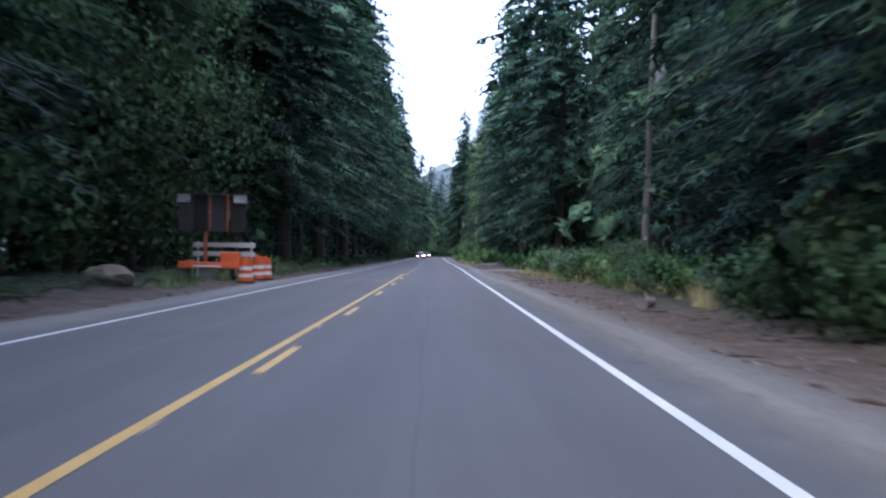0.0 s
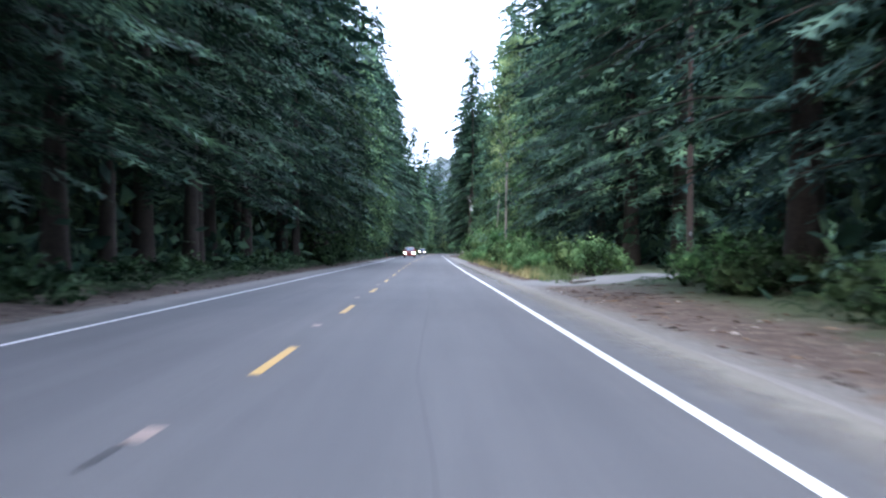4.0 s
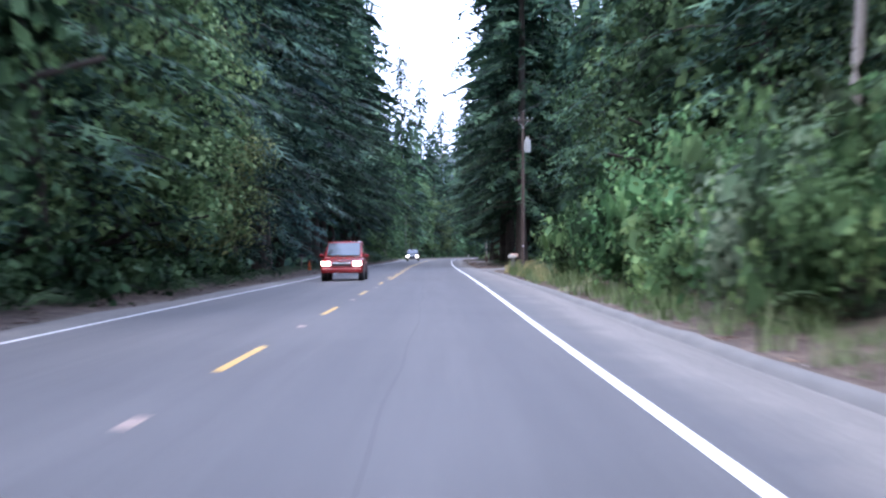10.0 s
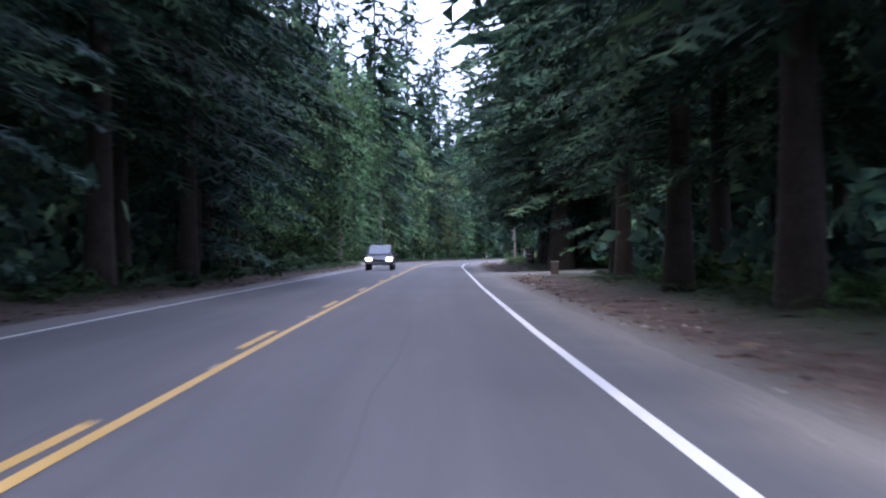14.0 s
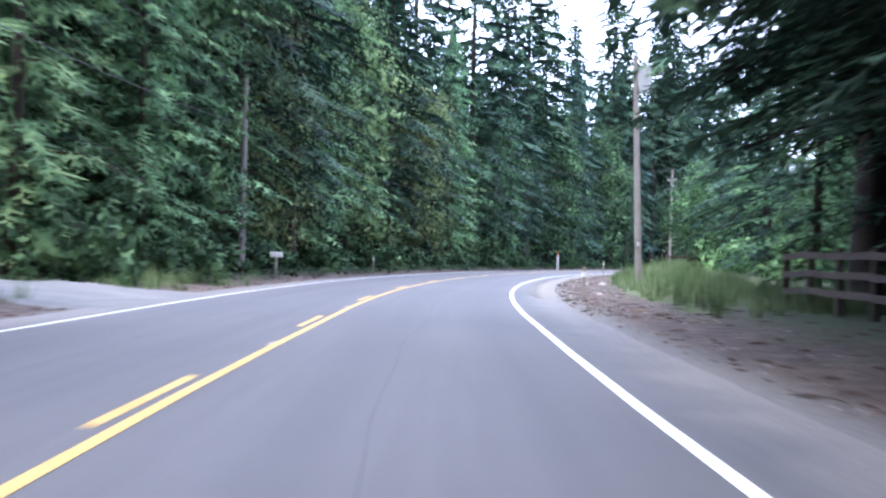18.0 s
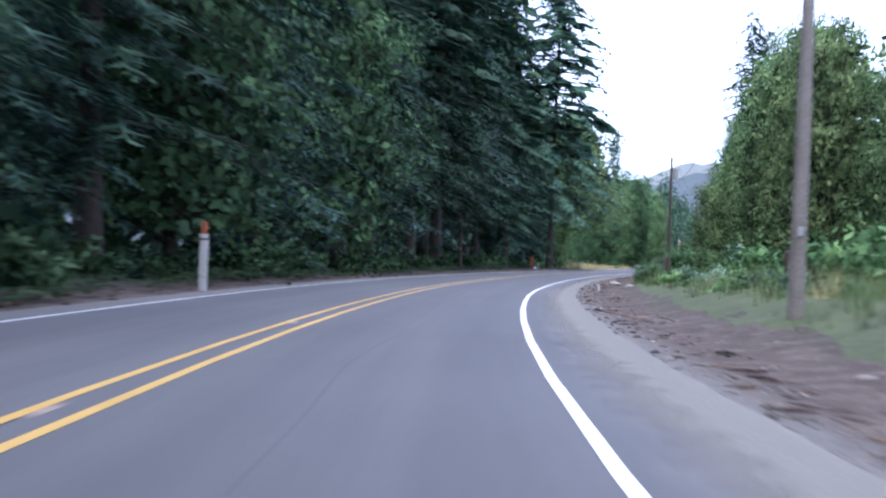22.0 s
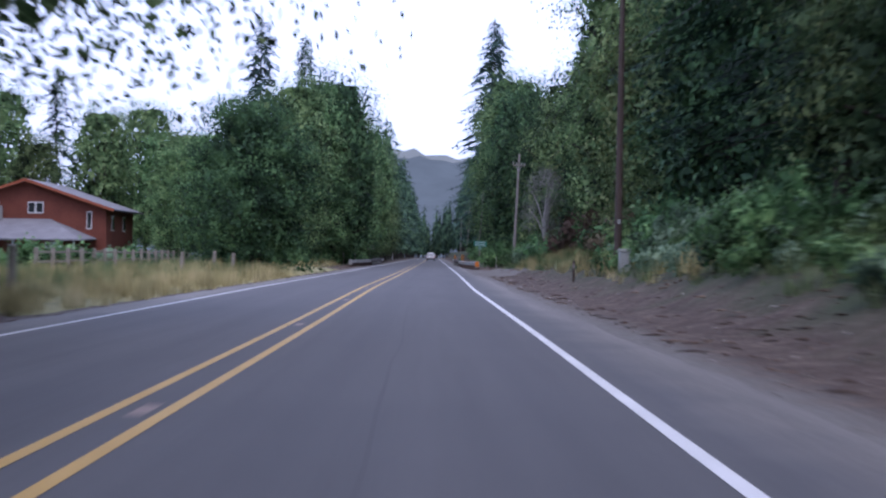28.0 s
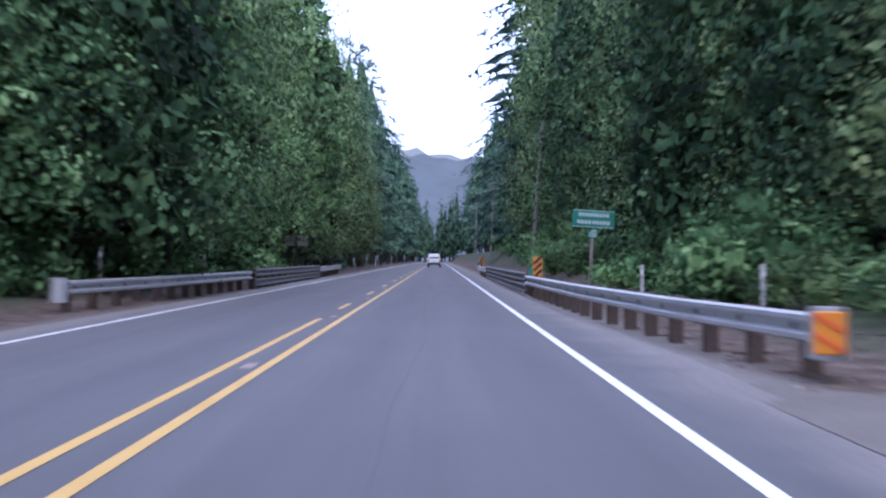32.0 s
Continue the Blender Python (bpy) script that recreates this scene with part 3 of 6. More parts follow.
# ---- plants ----
class Leaves:
    """Collects triangles for one crown."""

    def __init__(self):
        self.v, self.f, self.n = [], [], 0
        self.turns, self.up = [], np.array((0, 0, 1.0))

    def facing(self, n):
        """Normal given to what follows: the outside of its clump."""
        self.turns.append((self.n, unit(np.asarray(n, float))))

    def tri(self, a, b, c):
        self.v += [a, b, c]
        self.f.append((self.n, self.n + 1, self.n + 2))
        self.n += 3

    def comb(self, p, axis, side, length, width, fingers):
        """A drooping spray: a narrow blade along axis with thin fingers to both sides, all one island."""
        start = self.n
        tip = p + axis * length + np.array((0, 0, -0.18 * length))
        w = side * (width * 0.11)
        self.v += [p - w, p + w, tip]
        self.f.append((start, start + 1, start + 2))
        self.n += 3
        span = 0.62 / max(2, fingers) + 0.04
        for k in range(fingers):
            u = (k + 0.3) / (fingers + 0.5)
            sgn = 1 if k % 2 == 0 else -1
            q = p + (tip - p) * u
            r = p + (tip - p) * min(1, u + span)
            e = q + side * (sgn * width * (1.15 - 0.8 * u)) + axis * (0.34 * length * (1 - 0.5 * u)) + np.array((0, 0, -0.16 * width))
            self.v += [q, e, r]
            self.f.append((self.n, self.n + 1, self.n + 2))
            self.n += 3

    def leaf(self, p, a, b):
        """A pointed leaf of two triangles, folded along its middle."""
        self.v += [p, p + a * 0.5 + b * 0.5, p + a, p + a * 0.5 - b * 0.5]
        self.f += [(self.n, self.n + 1, self.n + 2), (self.n, self.n + 2, self.n + 3)]
        self.n += 4

    def many(self, p, a, b, n):
        """As leaf(), for rows of places, axes, widths and normals."""
        k = len(p)
        q = np.stack([p, p + a * 0.5 + b * 0.5, p + a, p + a * 0.5 - b * 0.5], axis=1).reshape(-1, 3)
        first = self.n + 4 * np.arange(k)
        self.turns += list(zip(first.tolist(), units(n)))
        self.v += list(q)
        self.f += np.stack([first, first + 1, first + 2, first, first + 2, first + 3], axis=1).reshape(-1, 3).tolist()
        self.n += 4 * k

    def spire(self, low, height, radius, rng):
        """The shaded inside of a conifer: a ragged tapering column in drooping tiers."""
        sides, rows = 8, 12
        start = self.n
        for i in range(rows):
            u = i / (rows - 1)
            r = radius * (1 - u) ** 0.7 * (0.50 if i % 2 else 0.28)
            for k in range(sides):
                a = 6.283 * k / sides + 0.3 * i
                q = r * (0.55 + 0.8 * rng.random())
                self.facing((math.cos(a), math.sin(a), 0.5))
                self.v.append(np.array((q * math.cos(a), q * math.sin(a), low + (height - low) * u - (0.5 if i % 2 else 0.0) - 0.9 * rng.random())))
                self.n += 1
        for i in range(rows - 1):
            for k in range(sides):
                a, b = start + i * sides + k, start + i * sides + (k + 1) % sides
                self.f += [(a, b, b + sides), (a, b + sides, a + sides)]

    def arrays(self):
        v, f = np.array(self.v, np.float32), np.array(self.f, np.int32)
        nr = np.tile(np.array((0, 0, 1.0), np.float32), (len(v), 1))
        for (a, n), b in zip(self.turns, [q for q, _ in self.turns[1:]] + [len(v)]):
            nr[a:b] = n
        g = np.cross(v[f[:, 1]] - v[f[:, 0]], v[f[:, 2]] - v[f[:, 0]])
        back = np.einsum("ij,ij->i", g, nr[f[:, 0]]) < 0
        f[back] = f[back][:, ::-1]
        return np.concatenate([v, nr], axis=1), f


def unit(v):
    return v / (np.linalg.norm(v) + 1e-9)


def units(v):
    return v / (np.linalg.norm(v, axis=1, keepdims=True) + 1e-9)


def trunk_mesh(name, rng, height, r0, material, limbs=(), sides=9, lean=0.3, flare=1.5):
    """A tapered, slightly crooked trunk with a root flare, and limbs given as polylines."""
    bm = bmesh.new()
    n = 9
    ph = rng.random() * 6
    rings = []
    for i in range(n + 1):
        u = (i / n) ** 1.4
        z = height * u - (0.4 if i == 0 else 0)
        r = r0 * (1 - 0.93 * u) * (flare if i == 0 else (1 + (flare - 1) * 0.35 if i == 1 else 1))
        cx, cy = lean * math.sin(u * 3 + ph) * u, lean * math.cos(u * 2.3 + ph) * u
        rings.append([bm.verts.new((cx + r * (1 + 0.10 * math.sin(3 * a + ph)) * math.cos(a), cy + r * math.sin(a), z))
                      for a in (2 * math.pi * k / sides for k in range(sides))])
    for a, b in zip(rings, rings[1:]):
        for k in range(sides):
            bm.faces.new((a[k], a[(k + 1) % sides], b[(k + 1) % sides], b[k]))
    for pts, r in limbs:
        for a, b in zip(pts, pts[1:]):
            rod(bm, a, b, r, r * 0.6, 4, caps=False)
            r *= 0.6
    me = bpy.data.meshes.new(name)
    bm.to_mesh(me)
    bm.free()
    me.materials.append(material)
    me.polygons.foreach_set("use_smooth", [True] * len(me.polygons))
    return me


def conifer_parts(seed, height, low, radius, fine=True, boughs=140):
    """Limbs and crown of a spruce or fir; fine sprays low down, coarser ones high up."""
    rng = np.random.default_rng(seed)
    L = Leaves()
    limbs = []
    nb = boughs if fine else 30
    for i in range(nb):
        u = ((i + rng.random()) / nb) ** (1.25 if fine and boughs < 200 else 1.0)
        z = low + (height - low - 0.4) * u
        az = i * 2.4 + rng.normal(0, 0.4)
        prof = (1 - u) ** 0.5 * (0.66 + 0.34 * min(1, u / 0.12))
        ln = max(0.7, radius * prof * (0.66 + 0.55 * rng.random())) * min(1.0, 0.6 + 0.08 * z)
        dr = np.array((math.cos(az), math.sin(az), 0))
        pe = np.array((-math.sin(az), math.cos(az), 0))
        sag = 0.26 + 0.24 * rng.random()
        base = np.array((0, 0, z))

        def on(t):
            return base + dr * (ln * t) + np.array((0, 0, ln * (0.12 * t - sag * t * t)))

        # the shaded inner mass of the branch
        for k in range(4 if fine and z < 14 else 2):
            t = 0.05 + (0.20 if fine and z < 14 else 0.34) * k
            sk = (rng.random() - 0.5) * 0.8
            go = (on(min(1, t + 0.52)) - on(t)) + pe * sk * 0.3 * ln
            L.facing(dr * 0.6 + pe * 0.3 * rng.normal() + np.array((0, 0, 0.75)))
            if fine and z < 14:
                L.comb(on(t), unit(go), unit(pe + np.array((0, 0, sk * 0.6))), np.linalg.norm(go) * 0.62, ln * (0.125 - 0.018 * k), 6)
            else:
                L.leaf(on(t), go, pe * ln * (0.42 - 0.12 * k) + np.array((0, 0, sk * 0.3 * ln)))
        if not fine:
            ns, fg = 3, 2
        elif z < 14:
            ns, fg = 10, 5
            if i % 3 == 0:
                limbs.append(([on(0.05), on(0.5), on(0.95)], 0.045))
        else:
            ns, fg = (7, 3) if z < 22 else (5, 2)
        for j in range(ns):
            t = 0.2 + 0.8 * (j + rng.random()) / ns
            sgn = 1 if j % 2 else -1
            ax = unit(dr * (0.55 + 0.5 * rng.random()) + pe * sgn * (0.95 - 0.5 * t + 0.25 * rng.normal()) + np.array((0, 0, -0.35 + 0.28 * rng.normal())))
            sl = (0.42 + 0.11 * ln) * (1.15 - 0.45 * t) * (0.75 + 0.5 * rng.random())
            wd = 0.40
            if not fine:
                sl, wd = sl * 2.1, 0.75
            elif z >= 14:
                sl, wd = sl * (1.35 if z < 22 else 1.7), 0.5
            sd = unit(np.cross(ax, np.array((rng.normal() * 0.4, rng.normal() * 0.4, 1.0))))
            L.facing(dr * 0.6 + pe * (0.5 * sgn + 0.25 * rng.normal()) + np.array((0, 0, 0.7)))
            L.comb(on(t), ax, sd, sl, sl * wd, fg)
        ax = unit(dr + np.array((0, 0, -0.35)))
        L.comb(on(0.82), ax, pe, 0.7 + 0.16 * ln, 0.35 + 0.07 * ln, fg)
    if not fine:
        L.spire(low + 1.0, height - 2, radius, rng)
    for i in range(int(9 * (height - low)) if fine else 0):  # short inner sprays round the trunk
        u = 0.05 + 0.87 * rng.random()
        az = 6.283 * rng.random()
        dr = np.array((math.cos(az), math.sin(az), 0))
        q = radius * (1 - u) ** 0.6 * (0.08 + 0.30 * rng.random())
        L.facing(dr + np.array((0, 0, 0.5)) + 0.2 * rng.normal(size=3))
        ax = unit(dr * (0.5 + 0.4 * rng.random()) + np.array((0, 0, -0.6)) + 0.25 * rng.normal(size=3))
        ln = 0.5 + 0.10 * radius
        L.comb(dr * q + np.array((0, 0, low + 0.8 + (height - low) * u)), ax, unit(np.cross(ax, dr + 0.4 * rng.normal(size=3))), ln, ln * 0.5, 4)
    L.comb(np.array((0, 0, height - 1.6)), np.array((0, 0, 1.0)), np.array((1.0, 0, 0)), 2.2, 0.5, 4)
    v, f = L.arrays()
    return limbs, v, f, rng


def conifer(seed, height, low, radius, mat, label, boughs=140):
    limbs, v, f, rng = conifer_parts(seed, height, low, radius, True, boughs)
    t = thing("conifer_tree", label, "tree", "roadside trees")
    part("trunk", trunk_mesh("trunk", rng, height, 0.0085 * height + 0.05, BARK, limbs), BARK, t)
    part("crown", tris_mesh("crown", v, f, mat), mat, t)
    return t


def blobs(rng, height, low, radius, n):
    """Centres and sizes of a broadleaf crown's clumps."""
    out = []
    for i in range(n):
        u = rng.random()
        z = low + (height - low) * u
        rr = radius * math.sqrt(max(0.05, 1 - ((u - 0.38) / 0.64) ** 2))
        az = rng.random() * 6.283
        q = rr * (0.45 + 0.5 * math.sqrt(rng.random()))
        out.append((np.array((q * math.cos(az), q * math.sin(az), z)), radius * (0.26 + 0.18 * rng.random())))
    return out


def broadleaf(seed, height, low, radius, mat, label, leaves=9000, size=0.155, bark=None, name="broadleaf_tree", weep=0.0, clumps=78, solid=True, thin=0.66):
    rng = np.random.default_rng(seed)
    L = Leaves()
    bl = blobs(rng, height, low, radius, clumps)
    limbs = []
    for c, r in bl[:20]:
        a = np.array((0, 0, max(0.6, c[2] * 0.55)))
        mid = (a + c) / 2 + np.array((0, 0, 0.25))
        limbs.append(([a, mid, c], 0.03 + 0.006 * height))
    per = leaves // len(bl)
    up = np.array((0, 0, 1.0))
    if solid:  # small sprays that fill the inside
        k = int(190 * radius * (height - low) ** 0.5)
        u, az = 0.03 + 0.9 * rng.random(k), 6.283 * rng.random(k)
        rr = 0.76 * radius * np.sqrt(np.maximum(0.03, 1 - ((u - 0.38) / 0.64) ** 2)) * rng.random(k) ** 0.4
        n = np.stack([np.cos(az), np.sin(az), np.full(k, 0.35)], axis=1)
        a = units(rng.normal(size=(k, 3)) - 0.5 * up) * 0.066 * ((height - low) * radius) ** 0.5
        p = np.stack([rr * np.cos(az), rr * np.sin(az), low + (height - low) * u], axis=1) - a * 0.5
        L.many(p, a, units(np.cross(a, n + 0.4 * rng.normal(size=(k, 3)))) * np.linalg.norm(a, axis=1, keepdims=True) * 0.6, n + 0.3 * rng.normal(size=(k, 3)))
    for c, r in bl:
        k = per if c[2] < 13 else int(per * 0.75)
        sz = size if c[2] < 13 else size * 1.4
        n = units(rng.normal(size=(44, 3)))  # the inside of the clump
        a = units(np.cross(n, rng.normal(size=(44, 3)))) * min(0.26, r * 0.5)
        if solid:
            L.many(c - a * 0.5 + n * r * 0.6 * np.array((1.15, 1.15, 0.7)), a, units(np.cross(a, n)) * min(0.22, r * 0.42), n + 0.3 * up)
        n = units(rng.normal(size=(k, 3)))
        p = c + n * r * (0.7 + 0.45 * rng.random((k, 1))) * np.array((1.2, 1.2, 0.75))
        q = n + 0.35 * up + 0.35 * rng.normal(size=(k, 3))
        a = units(np.cross(q, rng.normal(size=(k, 3))) - (0.45 + weep) * up) * sz * (0.7 + 0.6 * rng.random((k, 1)))
        L.many(p, a, units(np.cross(a, q)) * np.linalg.norm(a, axis=1, keepdims=True) * thin, n + 0.12 * rng.normal(size=(k, 3)) + 0.35 * up)
    v, f = L.arrays()
    t = thing(name, label, "tree", "roadside trees")
    bark = bark or BARK
    part("trunk", trunk_mesh("trunk", rng, height * 0.85, 0.010 * height + 0.06, bark, limbs, lean=0.8), bark, t)
    part("crown", tris_mesh("crown", v, f, mat), mat, t)
    return t


def shrub_parts(seed, leaves, size, mat, tall=1.0):
    """A rounded thicket, about one metre in radius and tall high: its stems, and its leaves in clumps and shoots."""
    rng = np.random.default_rng(seed)
    bm = bmesh.new()
    bl = []
    for i in range(18):
        az, q = rng.random() * 6.283, 0.85 * math.sqrt(rng.random())
        z = tall * (0.14 + 0.72 * rng.random() * (1 - 0.55 * q))
        c = np.array((q * math.cos(az), q * math.sin(az), z))
        bl.append((c, 0.22 + 0.16 * rng.random()))
        if i < 9:
            rod(bm, (c[0] * 0.15, c[1] * 0.15, 0), tuple(c * 1.05), 0.014, 0.006, 4, caps=False)
    L = Leaves()
    for c, r in bl:
        for q in range(6):
            n = unit(rng.normal(size=3))
            L.facing(n + np.array((0, 0, 0.35)))
            a = unit(np.cross(n, rng.normal(size=3))) * r * 0.8
            L.leaf(c - a * 0.5 + n * r * 0.45, a, unit(np.cross(a, n)) * r * 0.6)
        k = leaves // len(bl)
        n = units(rng.normal(size=(k, 3)))
        p = c + n * r * (0.5 + 0.65 * rng.random((k, 1)))
        p[:, 2] = np.maximum(0.0, p[:, 2])
        q = n + np.array((0, 0, 0.35)) + 0.4 * rng.normal(size=(k, 3))
        a = units(np.cross(q, rng.normal(size=(k, 3))) + n * 0.35) * size * (0.6 + 0.8 * rng.random((k, 1)))
        L.many(p, a, units(np.cross(a, q)) * np.linalg.norm(a, axis=1, keepdims=True) * 0.55, n + 0.15 * rng.normal(size=(k, 3)) + np.array((0, 0, 0.4)))
    v, f = L.arrays()
    stems = bpy.data.meshes.new("woody_base")
    bm.to_mesh(stems)
    bm.free()
    stems.materials.append(BARK)
    return tris_mesh("foliage", v, f, mat), stems, (v, f)


def fern_mesh(seed):
    """A rosette of arching fronds with leaflets."""
    rng = np.random.default_rng(seed)
    L = Leaves()
    for i in range(10):
        az = i * 2.4 + rng.normal(0, 0.3)
        dr = np.array((math.cos(az), math.sin(az), 0))
        pe = np.array((-math.sin(az), math.cos(az), 0))
        ln = 0.75 + 0.4 * rng.random()
        for j in range(9):
            t = (j + 1) / 9.5
            p = dr * (ln * t) + np.array((0, 0, ln * (1.15 * t - 0.95 * t * t)))
            w = 0.17 * math.sin(math.pi * min(1, t * 0.9 + 0.12))
            for sgn in (1, -1):
                L.tri(p, p + dr * 0.11, p + dr * 0.10 + pe * sgn * w + np.array((0, 0, -0.04)))
    v, f = L.arrays()
    return tris_mesh("fern", v, f, BUSH)


CONIFERS = [
    conifer(1, 36, 2.0, 6.4, NEEDLE, "tall dark green spruce with drooping branches at the road edge"),
    conifer(2, 33, 2.6, 5.8, NEEDLE_BLUE, "tall blue-green fir with layered drooping branches"),
    conifer(3, 39, 4.5, 6.4, NEEDLE, "very tall dark spruce with a bare lower trunk"),
    conifer(4, 29, 1.2, 6.0, NEEDLE_BLUE, "dense dark fir branched down to the ground"),
    conifer(5, 34, 5.5, 6.2, NEEDLE, "tall hemlock with high dark crown over bare trunk"),
    conifer(6, 25, 0.8, 5.2, NEEDLE_LIGHT, "younger bright green spruce branched to the ground"),
]
BROADS = [  # the last one is paler than the rest
    broadleaf(11, 17, 2.0, 4.8, LEAF, "leafy green maple leaning over the road edge"),
    broadleaf(12, 21, 3.0, 5.4, LEAF, "tall leafy alder with a dense green crown"),
    broadleaf(13, 14, 1.2, 4.4, LEAF, "round leafy maple with branches near the ground"),
    broadleaf(14, 15, 1.5, 4.0, LEAF_GOLD, "maple with yellowing green leaves"),
    broadleaf(15, 19, 5.5, 3.2, LEAF, "slender birch with a pale trunk and light leaves", 6000, 0.15, BARK_PALE),
    broadleaf(16, 19, 1.2, 5.4, DARK_LEAF, "broad dark green maple with layered drooping foliage"),
    broadleaf(17, 20, 2.0, 5.6, LEAF_PALE, "tall pale green alder behind the field"),
]
SHRUBS = [shrub_parts(21, 1500, 0.085, BUSH), shrub_parts(22, 1500, 0.09, BUSH, 1.3), shrub_parts(23, 1500, 0.08, BUSH_PALE, 1.1),
          shrub_parts(24, 1200, 0.10, BUSH, 0.9), shrub_parts(25, 700, 0.09, DEAD, 1.2), shrub_parts(26, 1400, 0.085, BUSH_SHADED, 1.1)]
LOW_SHRUBS = [shrub_parts(k, 420, 0.18, BUSH, t)[2] for k, t in ((91, 1.0), (92, 1.3), (93, 1.1), (94, 0.9), (95, 1.2), (96, 1.1))]
FERNS = [fern_mesh(31), fern_mesh(32)]
SHRUB_LABEL = ["dense green roadside shrub", "tall green thicket shrub at the verge", "pale grey-green bramble thicket",
               "low broad-leaved green shrub", "brown half-dead twiggy shrub", "dark green shrub, the conifers' shade put into its leaf colour"]
used_first = set()


def plant(kinds, i, s, d, scale, turn, squash=1.0):
    """Stands tree i of kinds at s, d."""
    m = Matrix.Translation(at(s, d, verge_z(s, d) - 0.05)) @ Matrix.Rotation(turn, 4, "Z") @ Matrix.Diagonal((scale * squash, scale * squash, scale, 1))
    src = kinds[i]
    key = (src.name,)
    if key not in used_first:
        used_first.add(key)
        src.matrix_world = m
        return src
    ob = copy_thing(src, Matrix())
    ob.matrix_basis = m
    return ob


rnd = random.Random(7)
# stretches: side, from, to, first trees' distance from the drive, spacing, mix of conifers (0..5, 13, 14) and broadleaves (6..12), scale
STRETCHES = [
    (-1, -16, 8, 9.6, 6.4, (13, 14), 1.0), (-1, 8, 34, 12.2, 5.8, (13, 14, 13), 1.0), (-1, 34, 80, 14.6, 5.6, (11, 13, 11, 14), 1.0), (-1, 80, 205, 10.1, 6.6, (13, 14, 4, 13, 2, 14), 1.0),
    (-1, 205, 246, 10.6, 5.8, (13, 11, 14, 3), 1.0), (-1, 246, 330, 11.3, 6.6, (11, 7, 0, 8, 6, 9, 7), 1.0), (-1, 330, 448, 10.3, 6.8, (3, 2, 14, 13, 14), 1.05), (-1, 448, 497, 13.6, 6.6, (11, 7, 11, 5), 1.0),
    (-1, 526, 606, 18.5, 6.5, (5, 0, 5), 0.95), (-1, 520, 539, 12.4, 5.2, (5, 5, 11, 5), 1.0), (-1, 539, 600, 12.2, 5.8, (13, 9, 13, 5, 6, 13), 1.0), (-1, 600, 662, 12.0, 5.6, (13, 11, 14, 3), 0.86), (-1, 662, 738, 12.0, 5.8, (13, 14, 3, 13, 14), 1.05), (-1, 748, 759, 12.0, 4.5, (3, 5, 8), 0.8),
    (-1, 876, 935, 12.1, 6.2, (7, 6, 12, 8, 7), 0.86), (-1, 935, 1010, 10.6, 7.2, (7, 12, 6, 8), 0.85),
    (1, -16, 22, 10.2, 7.2, (0, 3, 1), 1.0), (1, 22, 64, 10.2, 6.4, (0, 1, 2, 3), 1.05), (1, 64, 96, 13.6, 6.0, (13, 2, 14), 1.05), (1, 122, 156, 10.2, 6.0, (13, 1, 14, 3), 1.05),
    (1, 176, 235, 11.0, 6.4, (0, 2, 1, 3), 1.0), (1, 235, 258, 11.8, 6.2, (7, 11), 0.9), (1, 276, 358, 12.6, 6.6, (13, 2, 11, 14, 11), 1.0),
    (1, 384, 440, 7.9, 6.6, (13, 4, 14, 2), 1.08), (1, 458, 522, 12.6, 5.5, (13, 14, 13), 1.0), (1, 522, 605, 22.0, 8.0, (3, 11, 0, 11), 0.66),
    (1, 605, 655, 17.0, 6.5, (8, 6, 8), 0.55), (1, 655, 705, 15.0, 6.5, (6, 8, 7, 8), 0.92), (1, 748, 808, 15.0, 6.4, (7, 13, 11, 14, 4, 13), 1.0),
    (1, 808, 862, 14.5, 6.4, (11, 7, 9, 7, 6), 1.0), (1, 862, 885, 13.5, 6.0, (11, 9, 6), 0.9), (1, 885, 935, 12.2, 6.0, (11, 6, 8, 11), 0.9), (1, 935, 1010, 12.2, 6.6, (7, 11, 7), 1.12),
]
ALL_TREES = CONIFERS + BROADS + [
    # two conifers for shaded stretches; their crown colour holds the shade
    conifer(8, 37, 4.0, 6.6, NEEDLE_SHADED, "old spruce with deep shade coloured into its almost black green crown"),
    conifer(9, 34, 5.2, 6.8, NEEDLE_SHADED, "old hemlock with shade coloured into its dark crown over a bare trunk"),
]

back = []  # second and third rows: (s, d, kind, scale)
for side, s0, s1, dist, gap, mix, scale in STRETCHES:
    s, i = s0, 0
    while s < s1:
        k = mix[i % len(mix)]
        d = side * (dist + rnd.uniform(-1.0, 2.2))
        low = side > 0 and 745 < s < 784 and k in (4, 13, 14)  # only broadleaves stand by the side road
        plant(ALL_TREES, 11 if low else k, s + rnd.uniform(-1, 1), d, scale * rnd.choice((0.72, 0.85, 0.95, 1.0, 1.05, 1.12, 1.2)), rnd.uniform(0, 6.28), rnd.uniform(0.85, 1.15))
        for row in (6.5, 14):
            if row < 10 or i % 2 == 0:
                back.append((s + rnd.uniform(-3, 3), side * (dist + row + rnd.uniform(-2, 2)), 1 if low else 0 if k < 6 or k > 12 or (rnd.random() < 0.5 and s0 < 800 and not (side > 0 and s0 > 600)) else 1, scale * rnd.uniform(0.85, 1.15)))
        s += gap * rnd.uniform(0.8, 1.2)
        i += 1
